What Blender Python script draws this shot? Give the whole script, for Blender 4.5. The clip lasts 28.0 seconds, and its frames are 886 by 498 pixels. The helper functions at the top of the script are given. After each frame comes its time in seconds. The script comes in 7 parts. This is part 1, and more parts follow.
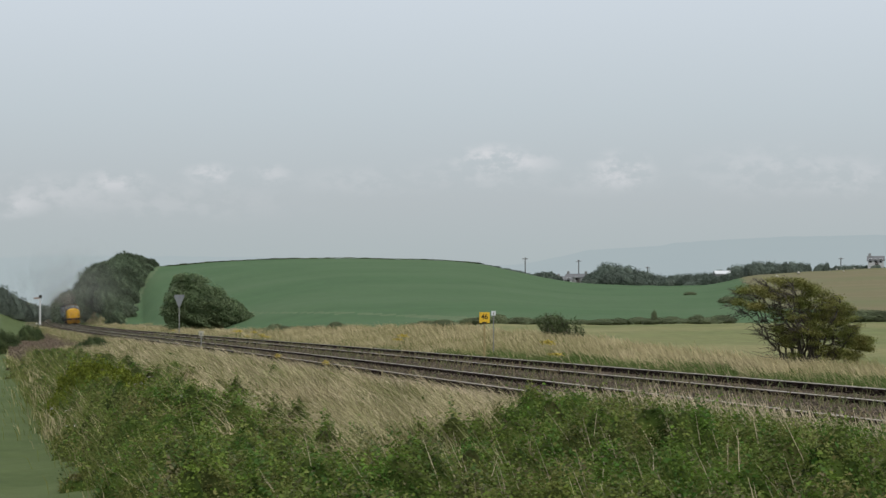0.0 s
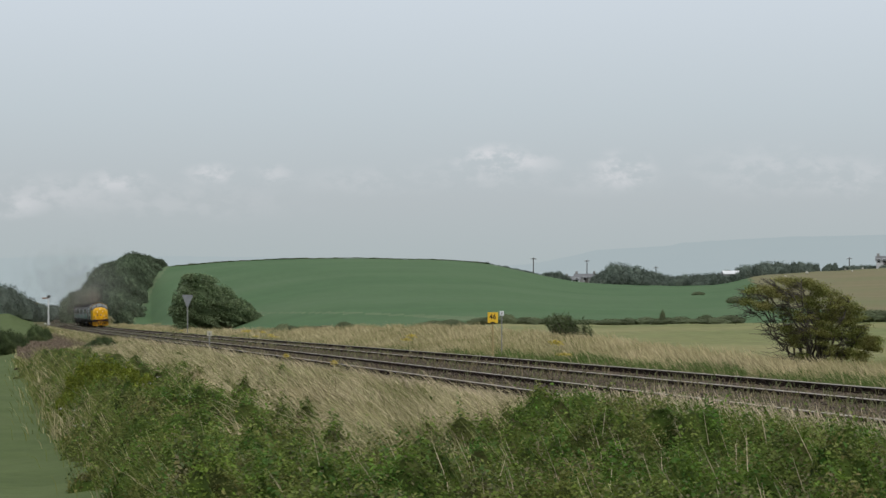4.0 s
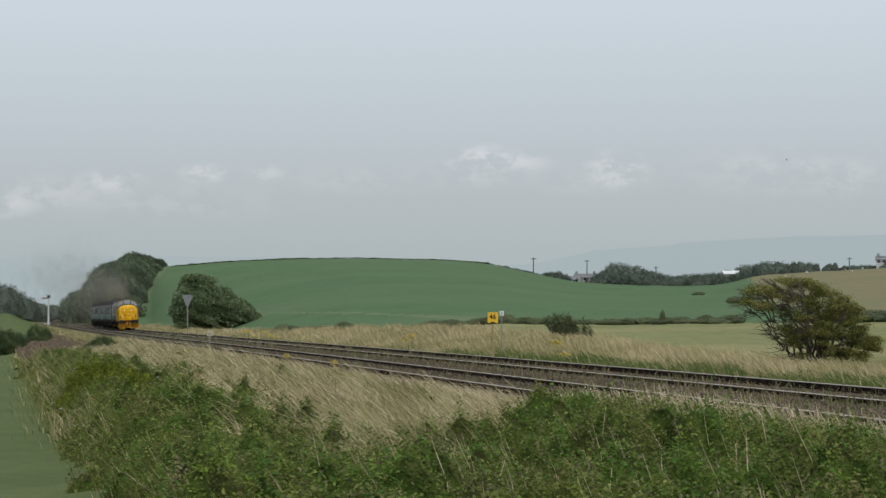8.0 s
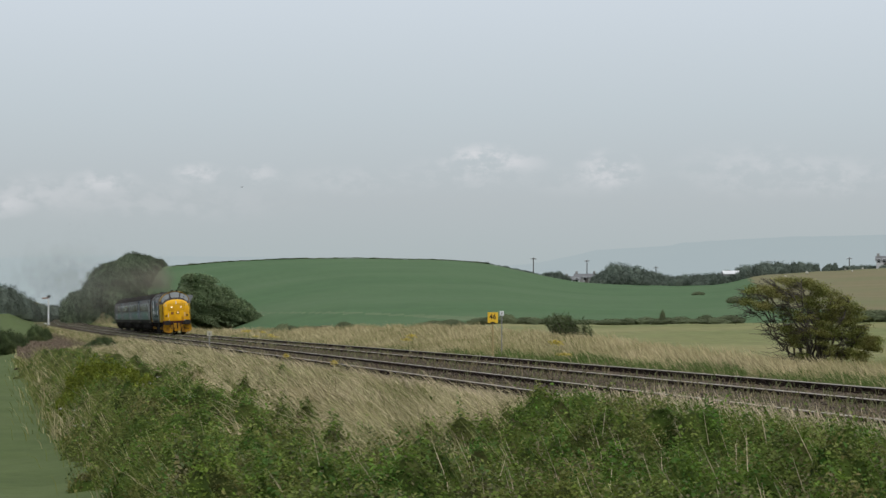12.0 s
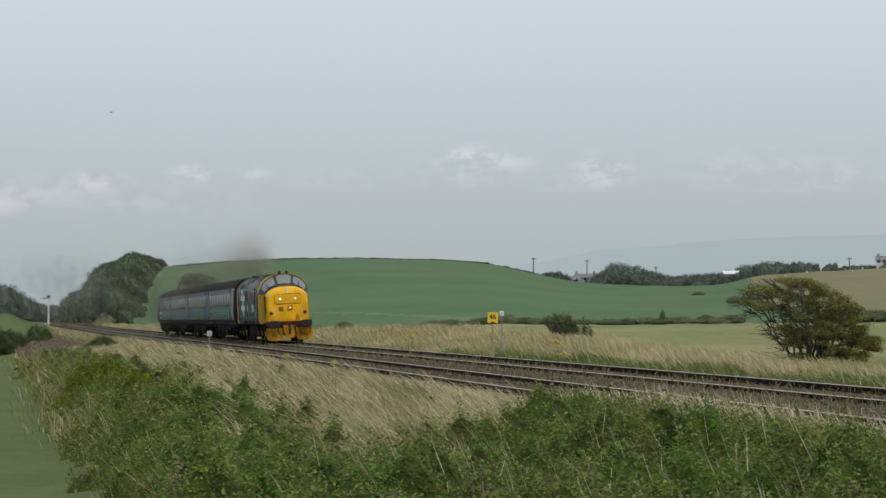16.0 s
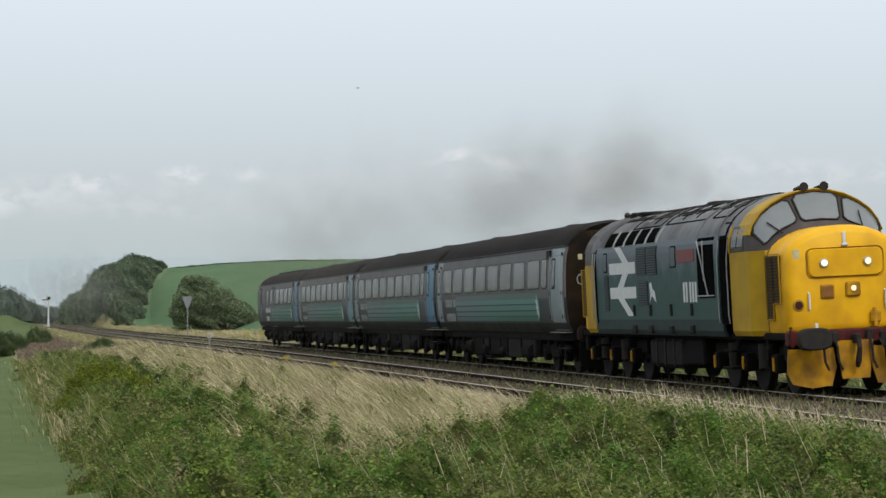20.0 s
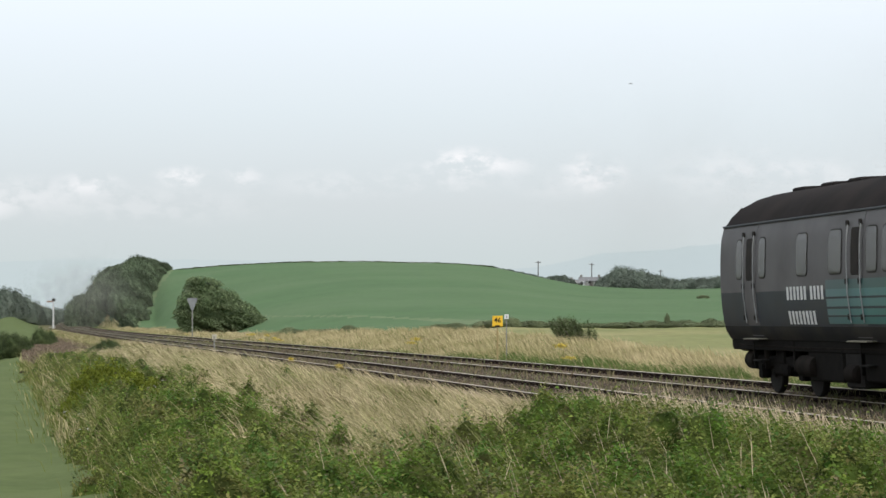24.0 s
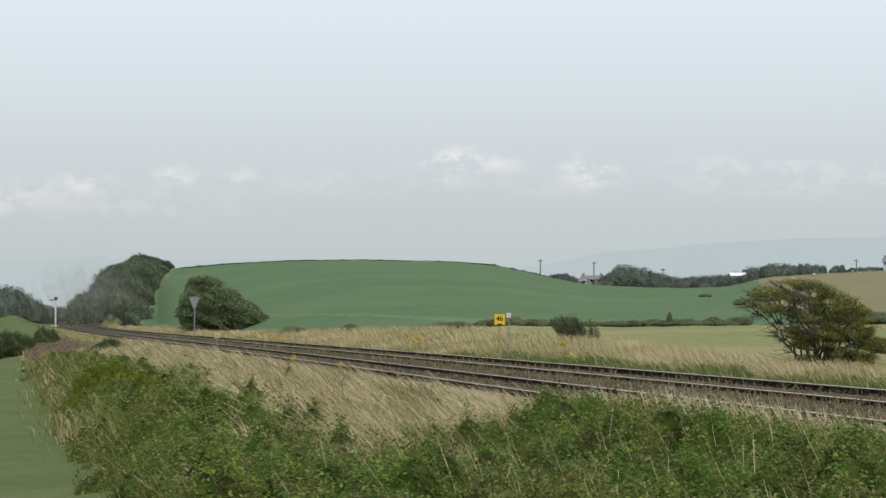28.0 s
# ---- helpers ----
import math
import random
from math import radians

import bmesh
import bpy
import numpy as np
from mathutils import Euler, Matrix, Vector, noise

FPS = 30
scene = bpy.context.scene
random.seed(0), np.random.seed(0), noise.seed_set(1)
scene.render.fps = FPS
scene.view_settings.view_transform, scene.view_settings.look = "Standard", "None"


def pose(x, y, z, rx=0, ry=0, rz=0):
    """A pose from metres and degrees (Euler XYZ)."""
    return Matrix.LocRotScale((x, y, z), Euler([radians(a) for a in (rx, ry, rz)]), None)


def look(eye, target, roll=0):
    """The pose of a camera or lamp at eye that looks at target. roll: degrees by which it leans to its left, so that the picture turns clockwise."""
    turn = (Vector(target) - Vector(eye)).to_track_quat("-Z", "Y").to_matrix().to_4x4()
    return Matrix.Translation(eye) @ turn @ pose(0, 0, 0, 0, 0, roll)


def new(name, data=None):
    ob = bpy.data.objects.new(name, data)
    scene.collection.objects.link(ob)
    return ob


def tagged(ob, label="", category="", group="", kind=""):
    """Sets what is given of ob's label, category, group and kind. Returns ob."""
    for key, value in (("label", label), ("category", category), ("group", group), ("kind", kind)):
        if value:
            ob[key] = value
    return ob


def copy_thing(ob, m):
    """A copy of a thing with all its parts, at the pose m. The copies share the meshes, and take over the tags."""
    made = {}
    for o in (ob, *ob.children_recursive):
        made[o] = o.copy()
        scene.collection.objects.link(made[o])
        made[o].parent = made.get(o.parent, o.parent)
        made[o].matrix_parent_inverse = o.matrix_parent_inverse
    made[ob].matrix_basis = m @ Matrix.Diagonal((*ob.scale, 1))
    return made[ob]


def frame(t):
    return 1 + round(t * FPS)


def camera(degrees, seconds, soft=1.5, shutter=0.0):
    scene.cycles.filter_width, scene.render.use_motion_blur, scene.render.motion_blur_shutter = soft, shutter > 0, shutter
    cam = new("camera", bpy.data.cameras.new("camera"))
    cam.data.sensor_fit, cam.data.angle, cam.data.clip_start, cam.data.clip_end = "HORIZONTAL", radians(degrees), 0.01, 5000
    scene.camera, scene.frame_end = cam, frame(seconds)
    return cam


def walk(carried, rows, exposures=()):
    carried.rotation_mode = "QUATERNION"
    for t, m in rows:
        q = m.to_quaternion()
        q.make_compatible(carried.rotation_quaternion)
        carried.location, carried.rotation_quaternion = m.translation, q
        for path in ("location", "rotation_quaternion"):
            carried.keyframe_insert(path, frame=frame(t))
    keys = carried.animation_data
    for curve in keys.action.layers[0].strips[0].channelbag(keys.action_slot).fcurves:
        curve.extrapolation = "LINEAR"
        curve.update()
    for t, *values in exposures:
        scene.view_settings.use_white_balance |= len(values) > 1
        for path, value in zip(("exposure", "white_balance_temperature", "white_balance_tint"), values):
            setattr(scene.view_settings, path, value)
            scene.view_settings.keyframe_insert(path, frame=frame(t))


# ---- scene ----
# Camera: on the edge of a field beside a double-track railway, eye height, long lens.
FOCAL = 4625.1
EYE = (0.0, 0.0, 1.8)
cam = camera(2 * math.degrees(math.atan(784 / FOCAL)), 28.0, soft=1.5)


def aim(side, tilt):
    return look(EYE, (-side / FOCAL * 100, 100, 1.8 + (79 + tilt) / FOCAL * 100))


AIMS = [(0, -14.6, 0), (0.5, -13.6, 0), (1, -9.6, 0), (1.5, -0.6, 0), (2, 0, 0), (12.5, 0, 0), (13.6, 0, 1), (14.5, 0, 5),
        (15, 0, 0), (19, 0, 0.3), (19.5, 0, 7), (20, 0, 3), (20.5, 0, 7), (21, 0, 13), (21.5, 0, 6.3), (22.5, 8, 9),
        (23.5, 16.8, 13), (24, 8.4, 6), (24.5, 8.6, 3), (25, 12, 3.4), (25.5, 12, 4.8), (26, 12.3, 3.4), (28, 12.2, 3.4)]
walk(cam, [(t, aim(a, b)) for t, a, b in AIMS],
     exposures=[(0, 0, 6500, 10), (17.5, 0.02, 6500, 10), (18, 0.06, 6500, 10), (19, 0.18, 6500, 10), (20, 0.27, 6500, 10), (21, 0.35, 6500, 10), (22.5, 0.46, 6550, 10), (24, 0.53, 6640, 11), (25, 0.47, 6640, 11), (27, 0.45, 6640, 11), (28, 0.3, 6640, 11)])

# World: bright overcast sky, thin hazy sun.
world = bpy.data.worlds.new("overcast_sky")
scene.world = world
world.use_nodes = True
wn, wl = world.node_tree.nodes, world.node_tree.links
wn.clear()
scene.cycles.transparent_max_bounces = 160
w_out, w_bg = wn.new("ShaderNodeOutputWorld"), wn.new("ShaderNodeBackground")
w_sky = wn.new("ShaderNodeTexSky")
w_sky.sky_type, w_sky.sun_disc = "NISHITA", False
w_sky.sun_elevation, w_sky.sun_rotation = radians(48), radians(150)
w_sky.air_density, w_sky.dust_density = 1.0, 4.0
w_dim = wn.new("ShaderNodeVectorMath")
w_dim.operation = "SCALE"
w_dim.inputs["Scale"].default_value = 0.06
w_co, w_sep, w_ramp, w_mix = wn.new("ShaderNodeTexCoord"), wn.new("ShaderNodeSeparateXYZ"), wn.new("ShaderNodeValToRGB"), wn.new("ShaderNodeMix")
w_mix.data_type = "RGBA"
w_mix.inputs["Factor"].default_value = 0.9
stops = [(0.0, (0.435, 0.50, 0.51)), (0.012, (0.46, 0.525, 0.54)), (0.035, (0.50, 0.55, 0.575)), (0.07, (0.565, 0.635, 0.68)),
         (0.115, (0.66, 0.73, 0.80)), (0.4, (0.76, 0.81, 0.87)), (1.0, (0.84, 0.88, 0.93))]
for i, (pos, col) in enumerate(stops):
    el = w_ramp.color_ramp.elements[i] if i < 2 else w_ramp.color_ramp.elements.new(pos)
    el.position, el.color = pos, (*col, 1)
wl.new(w_co.outputs["Generated"], w_sep.inputs[0])
wl.new(w_sep.outputs["Z"], w_ramp.inputs["Fac"])
wl.new(w_sky.outputs[0], w_dim.inputs[0])
wl.new(w_dim.outputs[0], w_mix.inputs["A"])
wl.new(w_ramp.outputs["Color"], w_mix.inputs["B"])
wl.new(w_mix.outputs["Result"], w_bg.inputs["Color"])
wl.new(w_bg.outputs[0], w_out.inputs["Surface"])
sun = new("sun", bpy.data.lights.new("sun", "SUN"))
sun.data.energy, sun.data.angle, sun.data.color = 1.42, radians(22), (1.0, 0.96, 0.9)
sun.matrix_world = look((30, -50, 80), (0, 20, 0))

# ---- materials ----
MATS = {}


def mat(name, a, b=None, scale=6.0, rough=0.8, metal=0.0, bump=0.0, bscale=40.0, island=0.0, obj=0.0, c=None, cscale=0.4, spec=0.5, detail=4, sheer=0.0, clump=0.0, clscale=7.0):
    """A surface of two tones a, b mixed by noise in metres, a third c in broad stains, and fine relief."""
    if name in MATS:
        return MATS[name]
    m = bpy.data.materials.new(name)
    MATS[name] = m
    m.use_nodes = True
    n, l = m.node_tree.nodes, m.node_tree.links
    p = n["Principled BSDF"]
    p.inputs["Roughness"].default_value, p.inputs["Metallic"].default_value = rough, metal
    p.inputs["Specular IOR Level"].default_value = spec
    b = b or tuple(min(1, v * 0.75) for v in a)
    co = n.new("ShaderNodeTexCoord")

    def noise_tex(s, d=detail):
        t = n.new("ShaderNodeTexNoise")
        t.inputs["Scale"].default_value, t.inputs["Detail"].default_value = s, d
        l.new(co.outputs["Object"], t.inputs["Vector"])
        return t

    def mixed(fac, x, y):
        k = n.new("ShaderNodeMix")
        k.data_type = "RGBA"
        for s, v in (("Factor", fac), ("A", x), ("B", y)):
            if isinstance(v, (tuple, float, int)):
                k.inputs[s].default_value = (*v, 1) if isinstance(v, tuple) else v
            else:
                l.new(v, k.inputs[s])
        return k.outputs["Result"]

    def spread(src, lo, hi):
        r = n.new("ShaderNodeMapRange")
        r.inputs["From Min"].default_value, r.inputs["From Max"].default_value = lo, hi
        l.new(src, r.inputs["Value"])
        return r.outputs[0]

    col = mixed(spread(noise_tex(scale).outputs[0], 0.3, 0.7), a, b)
    if c:
        col = mixed(spread(noise_tex(cscale, 3).outputs[0], 0.42, 0.68), col, c)
    for amount, kind in ((island, "island"), (obj, "object")):
        if amount:
            src = n.new("ShaderNodeNewGeometry").outputs["Random Per Island"] if kind == "island" else n.new("ShaderNodeObjectInfo").outputs["Random"]
            r = n.new("ShaderNodeMapRange")
            r.inputs["To Min"].default_value, r.inputs["To Max"].default_value = 1 - amount, 1 + amount
            l.new(src, r.inputs["Value"])
            v = n.new("ShaderNodeVectorMath")
            v.operation = "SCALE"
            l.new(col, v.inputs[0])
            l.new(r.outputs[0], v.inputs["Scale"])
            col = v.outputs[0]
    if clump:
        # lighter and darker clumps
        v, f = n.new("ShaderNodeVectorMath"), n.new("ShaderNodeMapRange")
        v.operation = "SCALE"
        for s, q in (("From Min", 0.32), ("From Max", 0.68), ("To Min", 1 - clump), ("To Max", 1 + clump)):
            f.inputs[s].default_value = q
        l.new(noise_tex(clscale, 3).outputs[0], f.inputs["Value"])
        l.new(col, v.inputs[0])
        l.new(f.outputs[0], v.inputs["Scale"])
        col = v.outputs[0]
    l.new(col, p.inputs["Base Color"])
    if sheer:
        # light passing through thin leaves and blades
        tl, mx = n.new("ShaderNodeBsdfTranslucent"), n.new("ShaderNodeMixShader")
        mx.inputs[0].default_value = sheer
        l.new(col, tl.inputs["Color"])
        l.new(p.outputs[0], mx.inputs[1])
        l.new(tl.outputs[0], mx.inputs[2])
        l.new(mx.outputs[0], n["Material Output"].inputs["Surface"])
    if bump:
        bp = n.new("ShaderNodeBump")
        bp.inputs["Strength"].default_value, bp.inputs["Distance"].default_value = bump, 0.02
        l.new(noise_tex(bscale).outputs[0], bp.inputs["Height"])
        l.new(bp.outputs[0], p.inputs["Normal"])
    return m


def glow(name, color, strength):
    if name not in MATS:
        m = MATS[name] = bpy.data.materials.new(name)
        m.use_nodes = True
        p = m.node_tree.nodes["Principled BSDF"]
        p.inputs["Base Color"].default_value = (*color, 1)
        p.inputs["Emission Color"].default_value, p.inputs["Emission Strength"].default_value = (*color, 1), strength
    return MATS[name]


LEAF = dict(rough=0.7, spec=0.1, sheer=0.35)
M_PASTURE = mat("pasture_grass", (0.076, 0.138, 0.060), (0.068, 0.122, 0.055), 0.12, 0.95, bump=0.6, bscale=3, c=(0.088, 0.142, 0.068), cscale=0.022, spec=0.1, clump=0.05, clscale=0.9)
M_HAYFIELD = mat("hayfield_grass", (0.175, 0.19, 0.075), (0.145, 0.165, 0.065), 0.5, 0.95, bump=0.5, bscale=4, c=(0.23, 0.215, 0.10), cscale=0.05, spec=0.1, clump=0.15, clscale=1.3)
M_BROWNFIELD = mat("dry_field_grass", (0.20, 0.17, 0.095), (0.165, 0.15, 0.08), 0.12, 0.95, bump=0.4, bscale=2, c=(0.15, 0.16, 0.075), cscale=0.02, spec=0.1)
M_ROUGH = mat("rough_ground", (0.115, 0.12, 0.055), (0.08, 0.085, 0.04), 3.0, 0.95, bump=0.8, bscale=8, c=(0.17, 0.14, 0.08), cscale=0.35, spec=0.1)
M_NEARFIELD = mat("meadow_grass", (0.094, 0.126, 0.048), (0.08, 0.108, 0.042), 1.5, 0.95, bump=0.6, bscale=30, c=(0.105, 0.134, 0.055), cscale=0.35, spec=0.05, clump=0.08, clscale=3.5)
M_PALEPASTURE = mat("trodden_pasture_grass", (0.125, 0.165, 0.085), (0.105, 0.15, 0.075), 0.3, 0.95, bump=0.5, bscale=3, spec=0.1, clump=0.15, clscale=0.7)
M_SORREL = mat("sorrel_bank", (0.17, 0.105, 0.09), (0.12, 0.095, 0.065), 1.5, 0.95, bump=0.6, bscale=6, spec=0.1)
M_STRAW = mat("straw_grass", (0.53, 0.445, 0.28), (0.35, 0.305, 0.165), 0.8, 0.8, island=0.45, c=(0.25, 0.265, 0.11), cscale=0.35, spec=0.1, sheer=0.2)
M_FARSTRAW = mat("pale_straw_grass", (0.57, 0.475, 0.295), (0.40, 0.345, 0.19), 1.2, 0.8, island=0.25, c=(0.26, 0.25, 0.11), cscale=0.2, spec=0.1, sheer=0.2)
M_GREENBLADE = mat("green_grass", (0.115, 0.155, 0.035), (0.175, 0.18, 0.055), 1.0, 0.7, island=0.25, spec=0.2, sheer=0.3)
M_BRAMBLE = mat("bramble_leaf", (0.062, 0.145, 0.024), (0.155, 0.212, 0.034), 1.0, island=0.24, c=(0.20, 0.18, 0.07), cscale=1.3, clump=0.5, clscale=3.0, **LEAF)
# bramble bed: shade between the leaves is put into this dark colour
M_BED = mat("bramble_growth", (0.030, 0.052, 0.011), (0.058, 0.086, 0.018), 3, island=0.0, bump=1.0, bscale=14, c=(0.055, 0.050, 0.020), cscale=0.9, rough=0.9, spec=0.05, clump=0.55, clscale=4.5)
M_SEED = mat("seed_head_grass", (0.62, 0.52, 0.38), (0.50, 0.41, 0.28), 3, 0.8, island=0.3, spec=0.1, sheer=0.2)
M_YOUNG = mat("young_leaf", (0.19, 0.225, 0.04), (0.14, 0.20, 0.04), 3, island=0.35, clump=0.35, clscale=5, **LEAF)
M_SORRELHEAD = mat("sorrel_seed_head", (0.20, 0.15, 0.12), (0.165, 0.14, 0.095), 0.6, 0.9, island=0.15, spec=0.1)
M_LUSH = mat("lush_grass", (0.088, 0.14, 0.036), (0.13, 0.165, 0.055), 1.0, 0.7, island=0.25, spec=0.1, sheer=0.3)
M_NETTLE = mat("nettle_leaf", (0.05, 0.135, 0.026), (0.115, 0.19, 0.034), 0.9, island=0.35, c=(0.09, 0.15, 0.045), cscale=0.5, **LEAF)
M_PLUME = mat("grass_plume", (0.66, 0.555, 0.38), (0.50, 0.42, 0.26), 0.9, 0.8, island=0.3, spec=0.1, sheer=0.25)
M_WEED = mat("mixed_weed_leaf", (0.175, 0.16, 0.075), (0.105, 0.15, 0.065), 1.3, island=0.3, c=(0.22, 0.165, 0.105), cscale=0.7, **LEAF)
M_HAW = mat("hawthorn_leaf", (0.14, 0.172, 0.046), (0.25, 0.232, 0.08), 1.2, island=0.4, clump=0.4, clscale=3.0, **LEAF)
M_BUSH = mat("bush_leaf", (0.142, 0.205, 0.098), (0.225, 0.28, 0.15), 0.6, island=0.45, obj=0.15, clump=0.45, clscale=3, **LEAF)
M_LOWBUSH = mat("dark_bush_leaf", (0.062, 0.092, 0.038), (0.09, 0.115, 0.048), 0.7, island=0.35, obj=0.2, clump=0.4, clscale=3, **LEAF)
M_OLIVE = mat("olive_bush_leaf", (0.135, 0.175, 0.024), (0.195, 0.22, 0.034), 1.0, island=0.35, clump=0.5, clscale=3.5, **LEAF)
M_HEDGE = mat("hedge_leaf", (0.14, 0.17, 0.092), (0.17, 0.195, 0.108), 0.5, island=0.25, obj=0.25, **LEAF)
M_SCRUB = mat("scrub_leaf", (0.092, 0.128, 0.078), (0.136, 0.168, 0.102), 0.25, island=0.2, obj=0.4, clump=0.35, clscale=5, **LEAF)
# distance haze is put into the far trees' leaf colour, paler and bluer
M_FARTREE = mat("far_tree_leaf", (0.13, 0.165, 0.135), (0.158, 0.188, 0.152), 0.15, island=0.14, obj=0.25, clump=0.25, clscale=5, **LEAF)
M_BARK = mat("grey_bark", (0.10, 0.085, 0.065), (0.06, 0.05, 0.04), 8, 0.9, bump=0.6, bscale=30)
M_YELLOWFLOWER = mat("ragwort_flower", (0.55, 0.42, 0.03), (0.45, 0.34, 0.02), 5, 0.7, island=0.25)
M_WHITEFLOWER = mat("umbel_flower", (0.55, 0.53, 0.45), (0.4, 0.38, 0.3), 5, 0.8, island=0.3)
M_BALLAST = mat("ballast", (0.078, 0.06, 0.039), (0.042, 0.033, 0.022), 14, 0.95, bump=1.0, bscale=22, c=(0.075, 0.075, 0.035), cscale=0.5, spec=0.1)
M_STONE = mat("ballast_stone", (0.165, 0.132, 0.098), (0.034, 0.026, 0.018), 9, 0.95, island=0.6, spec=0.1)
M_RAILSIDE = mat("rusty_rail", (0.034, 0.024, 0.019), (0.018, 0.013, 0.011), 12, 0.95, bump=0.3, spec=0.05)
M_RAILTOP = mat("polished_rail_head", (0.47, 0.42, 0.35), (0.32, 0.28, 0.23), 5, 0.6, metal=0.2)
M_SLEEPER = mat("oily_timber", (0.115, 0.09, 0.065), (0.07, 0.055, 0.04), 7, 0.95, bump=0.5, obj=0.3, spec=0.08)

# ---- mesh helpers ----
class Shape:
    """Vertices and faces gathered for one mesh."""

    def __init__(self):
        self.v, self.f, self.n = [], [], 0

    def add(self, verts, faces):
        self.v += [tuple(p) for p in verts]
        self.f += [tuple(i + self.n for i in f) for f in faces]
        self.n += len(verts)
        return self

    def loft(self, rings, closed=True, caps=(True, True)):
        m = len(rings[0])
        faces = [(k * m + i, k * m + (i + 1) % m, (k + 1) * m + (i + 1) % m, (k + 1) * m + i)
                 for k in range(len(rings) - 1) for i in range(m if closed else m - 1)]
        if caps[0]:
            faces.append(tuple(range(m - 1, -1, -1)))
        if caps[1]:
            faces.append(tuple((len(rings) - 1) * m + i for i in range(m)))
        return self.add([p for r in rings for p in r], faces)

    def box(self, lo, hi, bevel=0.015):
        """A box with chamfered edges, from corner to corner."""
        (x0, y0, z0), (x1, y1, z1) = lo, hi
        e = min(bevel, (x1 - x0) / 3, (y1 - y0) / 3, (z1 - z0) / 3)

        def ring(z, d):
            a, b, c, g = x0 + d, x1 - d, y0 + d, y1 - d
            return [(a + e, c, z), (b - e, c, z), (b, c + e, z), (b, g - e, z), (b - e, g, z), (a + e, g, z), (a, g - e, z), (a, c + e, z)]
        return self.loft([ring(z0, e), ring(z0 + e, 0), ring(z1 - e, 0), ring(z1, e)])

    def tube(self, path, radii, sides=8):
        """A tapered tube along points."""
        rings = []
        for i, p in enumerate(path):
            p = Vector(p)
            d = (Vector(path[min(i + 1, len(path) - 1)]) - Vector(path[max(i - 1, 0)])).normalized()
            a = d.orthogonal().normalized()
            b = d.cross(a)
            r = radii[i] if isinstance(radii, (list, tuple)) else radii
            rings.append([p + r * (math.cos(2 * math.pi * k / sides) * a + math.sin(2 * math.pi * k / sides) * b) for k in range(sides)])
        return self.loft(rings)

    def disc(self, centre, axis, r, depth, sides=20, rim=0.0):
        """A short cylinder round an axis ("x" or "y"), with a rounded rim."""
        c = Vector(centre)
        u, w, d = {"x": ((0, 1, 0), (0, 0, 1), (1, 0, 0)), "y": ((0, 0, 1), (1, 0, 0), (0, 1, 0)), "z": ((1, 0, 0), (0, 1, 0), (0, 0, 1))}[axis]
        u, w, d = Vector(u), Vector(w), Vector(d)
        rim = rim or depth * 0.15
        rings = [[c + o * d + q * (math.cos(2 * math.pi * k / sides) * u + math.sin(2 * math.pi * k / sides) * w) for k in range(sides)]
                 for o, q in ((-depth / 2, r - rim), (-depth / 2 + rim, r), (depth / 2 - rim, r), (depth / 2, r - rim))]
        return self.loft(rings)

    def mesh(self, name, material, smooth=False):
        me = bpy.data.meshes.new(name)
        me.from_pydata(self.v, [], self.f)
        for m in (material if isinstance(material, (list, tuple)) else [material]):
            me.materials.append(m)
        if smooth:
            me.shade_smooth()
            me.set_sharp_from_angle(angle=radians(38))
        return me


def part(name, shape, material, parent, label="", smooth=False):
    """Links a shape (or a ready mesh) as one mesh object under a thing or a part."""
    me = shape.mesh(name, material, smooth) if isinstance(shape, Shape) else shape
    ob = new(name, me)
    ob.parent = parent
    if label:
        ob["label"] = label
    return ob


def thing(name, label, category, group="", kind="", at=None):
    ob = new(name)
    ob.empty_display_size = 0.3
    if at is not None:
        ob.matrix_world = at
    return tagged(ob, label, category, group, kind)


def bulk(name, verts, faces, material, smooth=False):
    """A large mesh out of arrays; faces all of one size."""
    verts, faces = np.asarray(verts, float), np.asarray(faces, int)
    me = bpy.data.meshes.new(name)
    me.vertices.add(len(verts))
    me.vertices.foreach_set("co", verts.ravel())
    k = faces.shape[1]
    me.loops.add(faces.size)
    me.loops.foreach_set("vertex_index", faces.ravel())
    me.polygons.add(len(faces))
    me.polygons.foreach_set("loop_start", np.arange(0, faces.size, k))
    me.update(calc_edges=True)
    for m in (material if isinstance(material, (list, tuple)) else [material]):
        me.materials.append(m)
    if smooth:
        me.shade_smooth()
    return me




def waves(x, y, size, seed, octaves=3):
    """Smooth noise about -1 to 1 over the plan, of that size in metres."""
    r = np.random.default_rng(seed)
    out, amp, total = 0, 1.0, 0.0
    for o in range(octaves):
        for _ in range(3):
            a, p = r.uniform(0, 2 * math.pi, 2)
            k = 2 * math.pi / size * r.uniform(0.7, 1.4)
            out = out + amp * np.sin(k * (np.cos(a) * x + np.sin(a) * y) + p)
        total += amp * 1.7
        amp, size = amp * 0.6, size * 0.43
    return out / total


def smooth_step(lo, hi, v):
    t = np.clip((v - lo) / (hi - lo), 0, 1)
    return t * t * (3 - 2 * t)


# ---- the lie of the land ----
LINE_X = (13.728, -0.160227, -8.6985e-05, 3.95476e-07, -7.88769e-10, 5.61893e-13)
LINE_Z = (0.32489, -0.00812247, -9.61006e-06, 1.559342e-08)
CANT = 0.0513
HALF = 1.7   # half the distance between the two tracks


def line_x(y):
    y = np.asarray(y, float)
    q = np.clip(y, -120, 560)
    s = sum(k * c * q ** (k - 1) for k, c in enumerate(LINE_X) if k)
    return sum(c * q ** k for k, c in enumerate(LINE_X)) + s * (y - q)


def line_slope(y):
    q = np.clip(np.asarray(y, float), -120, 560)
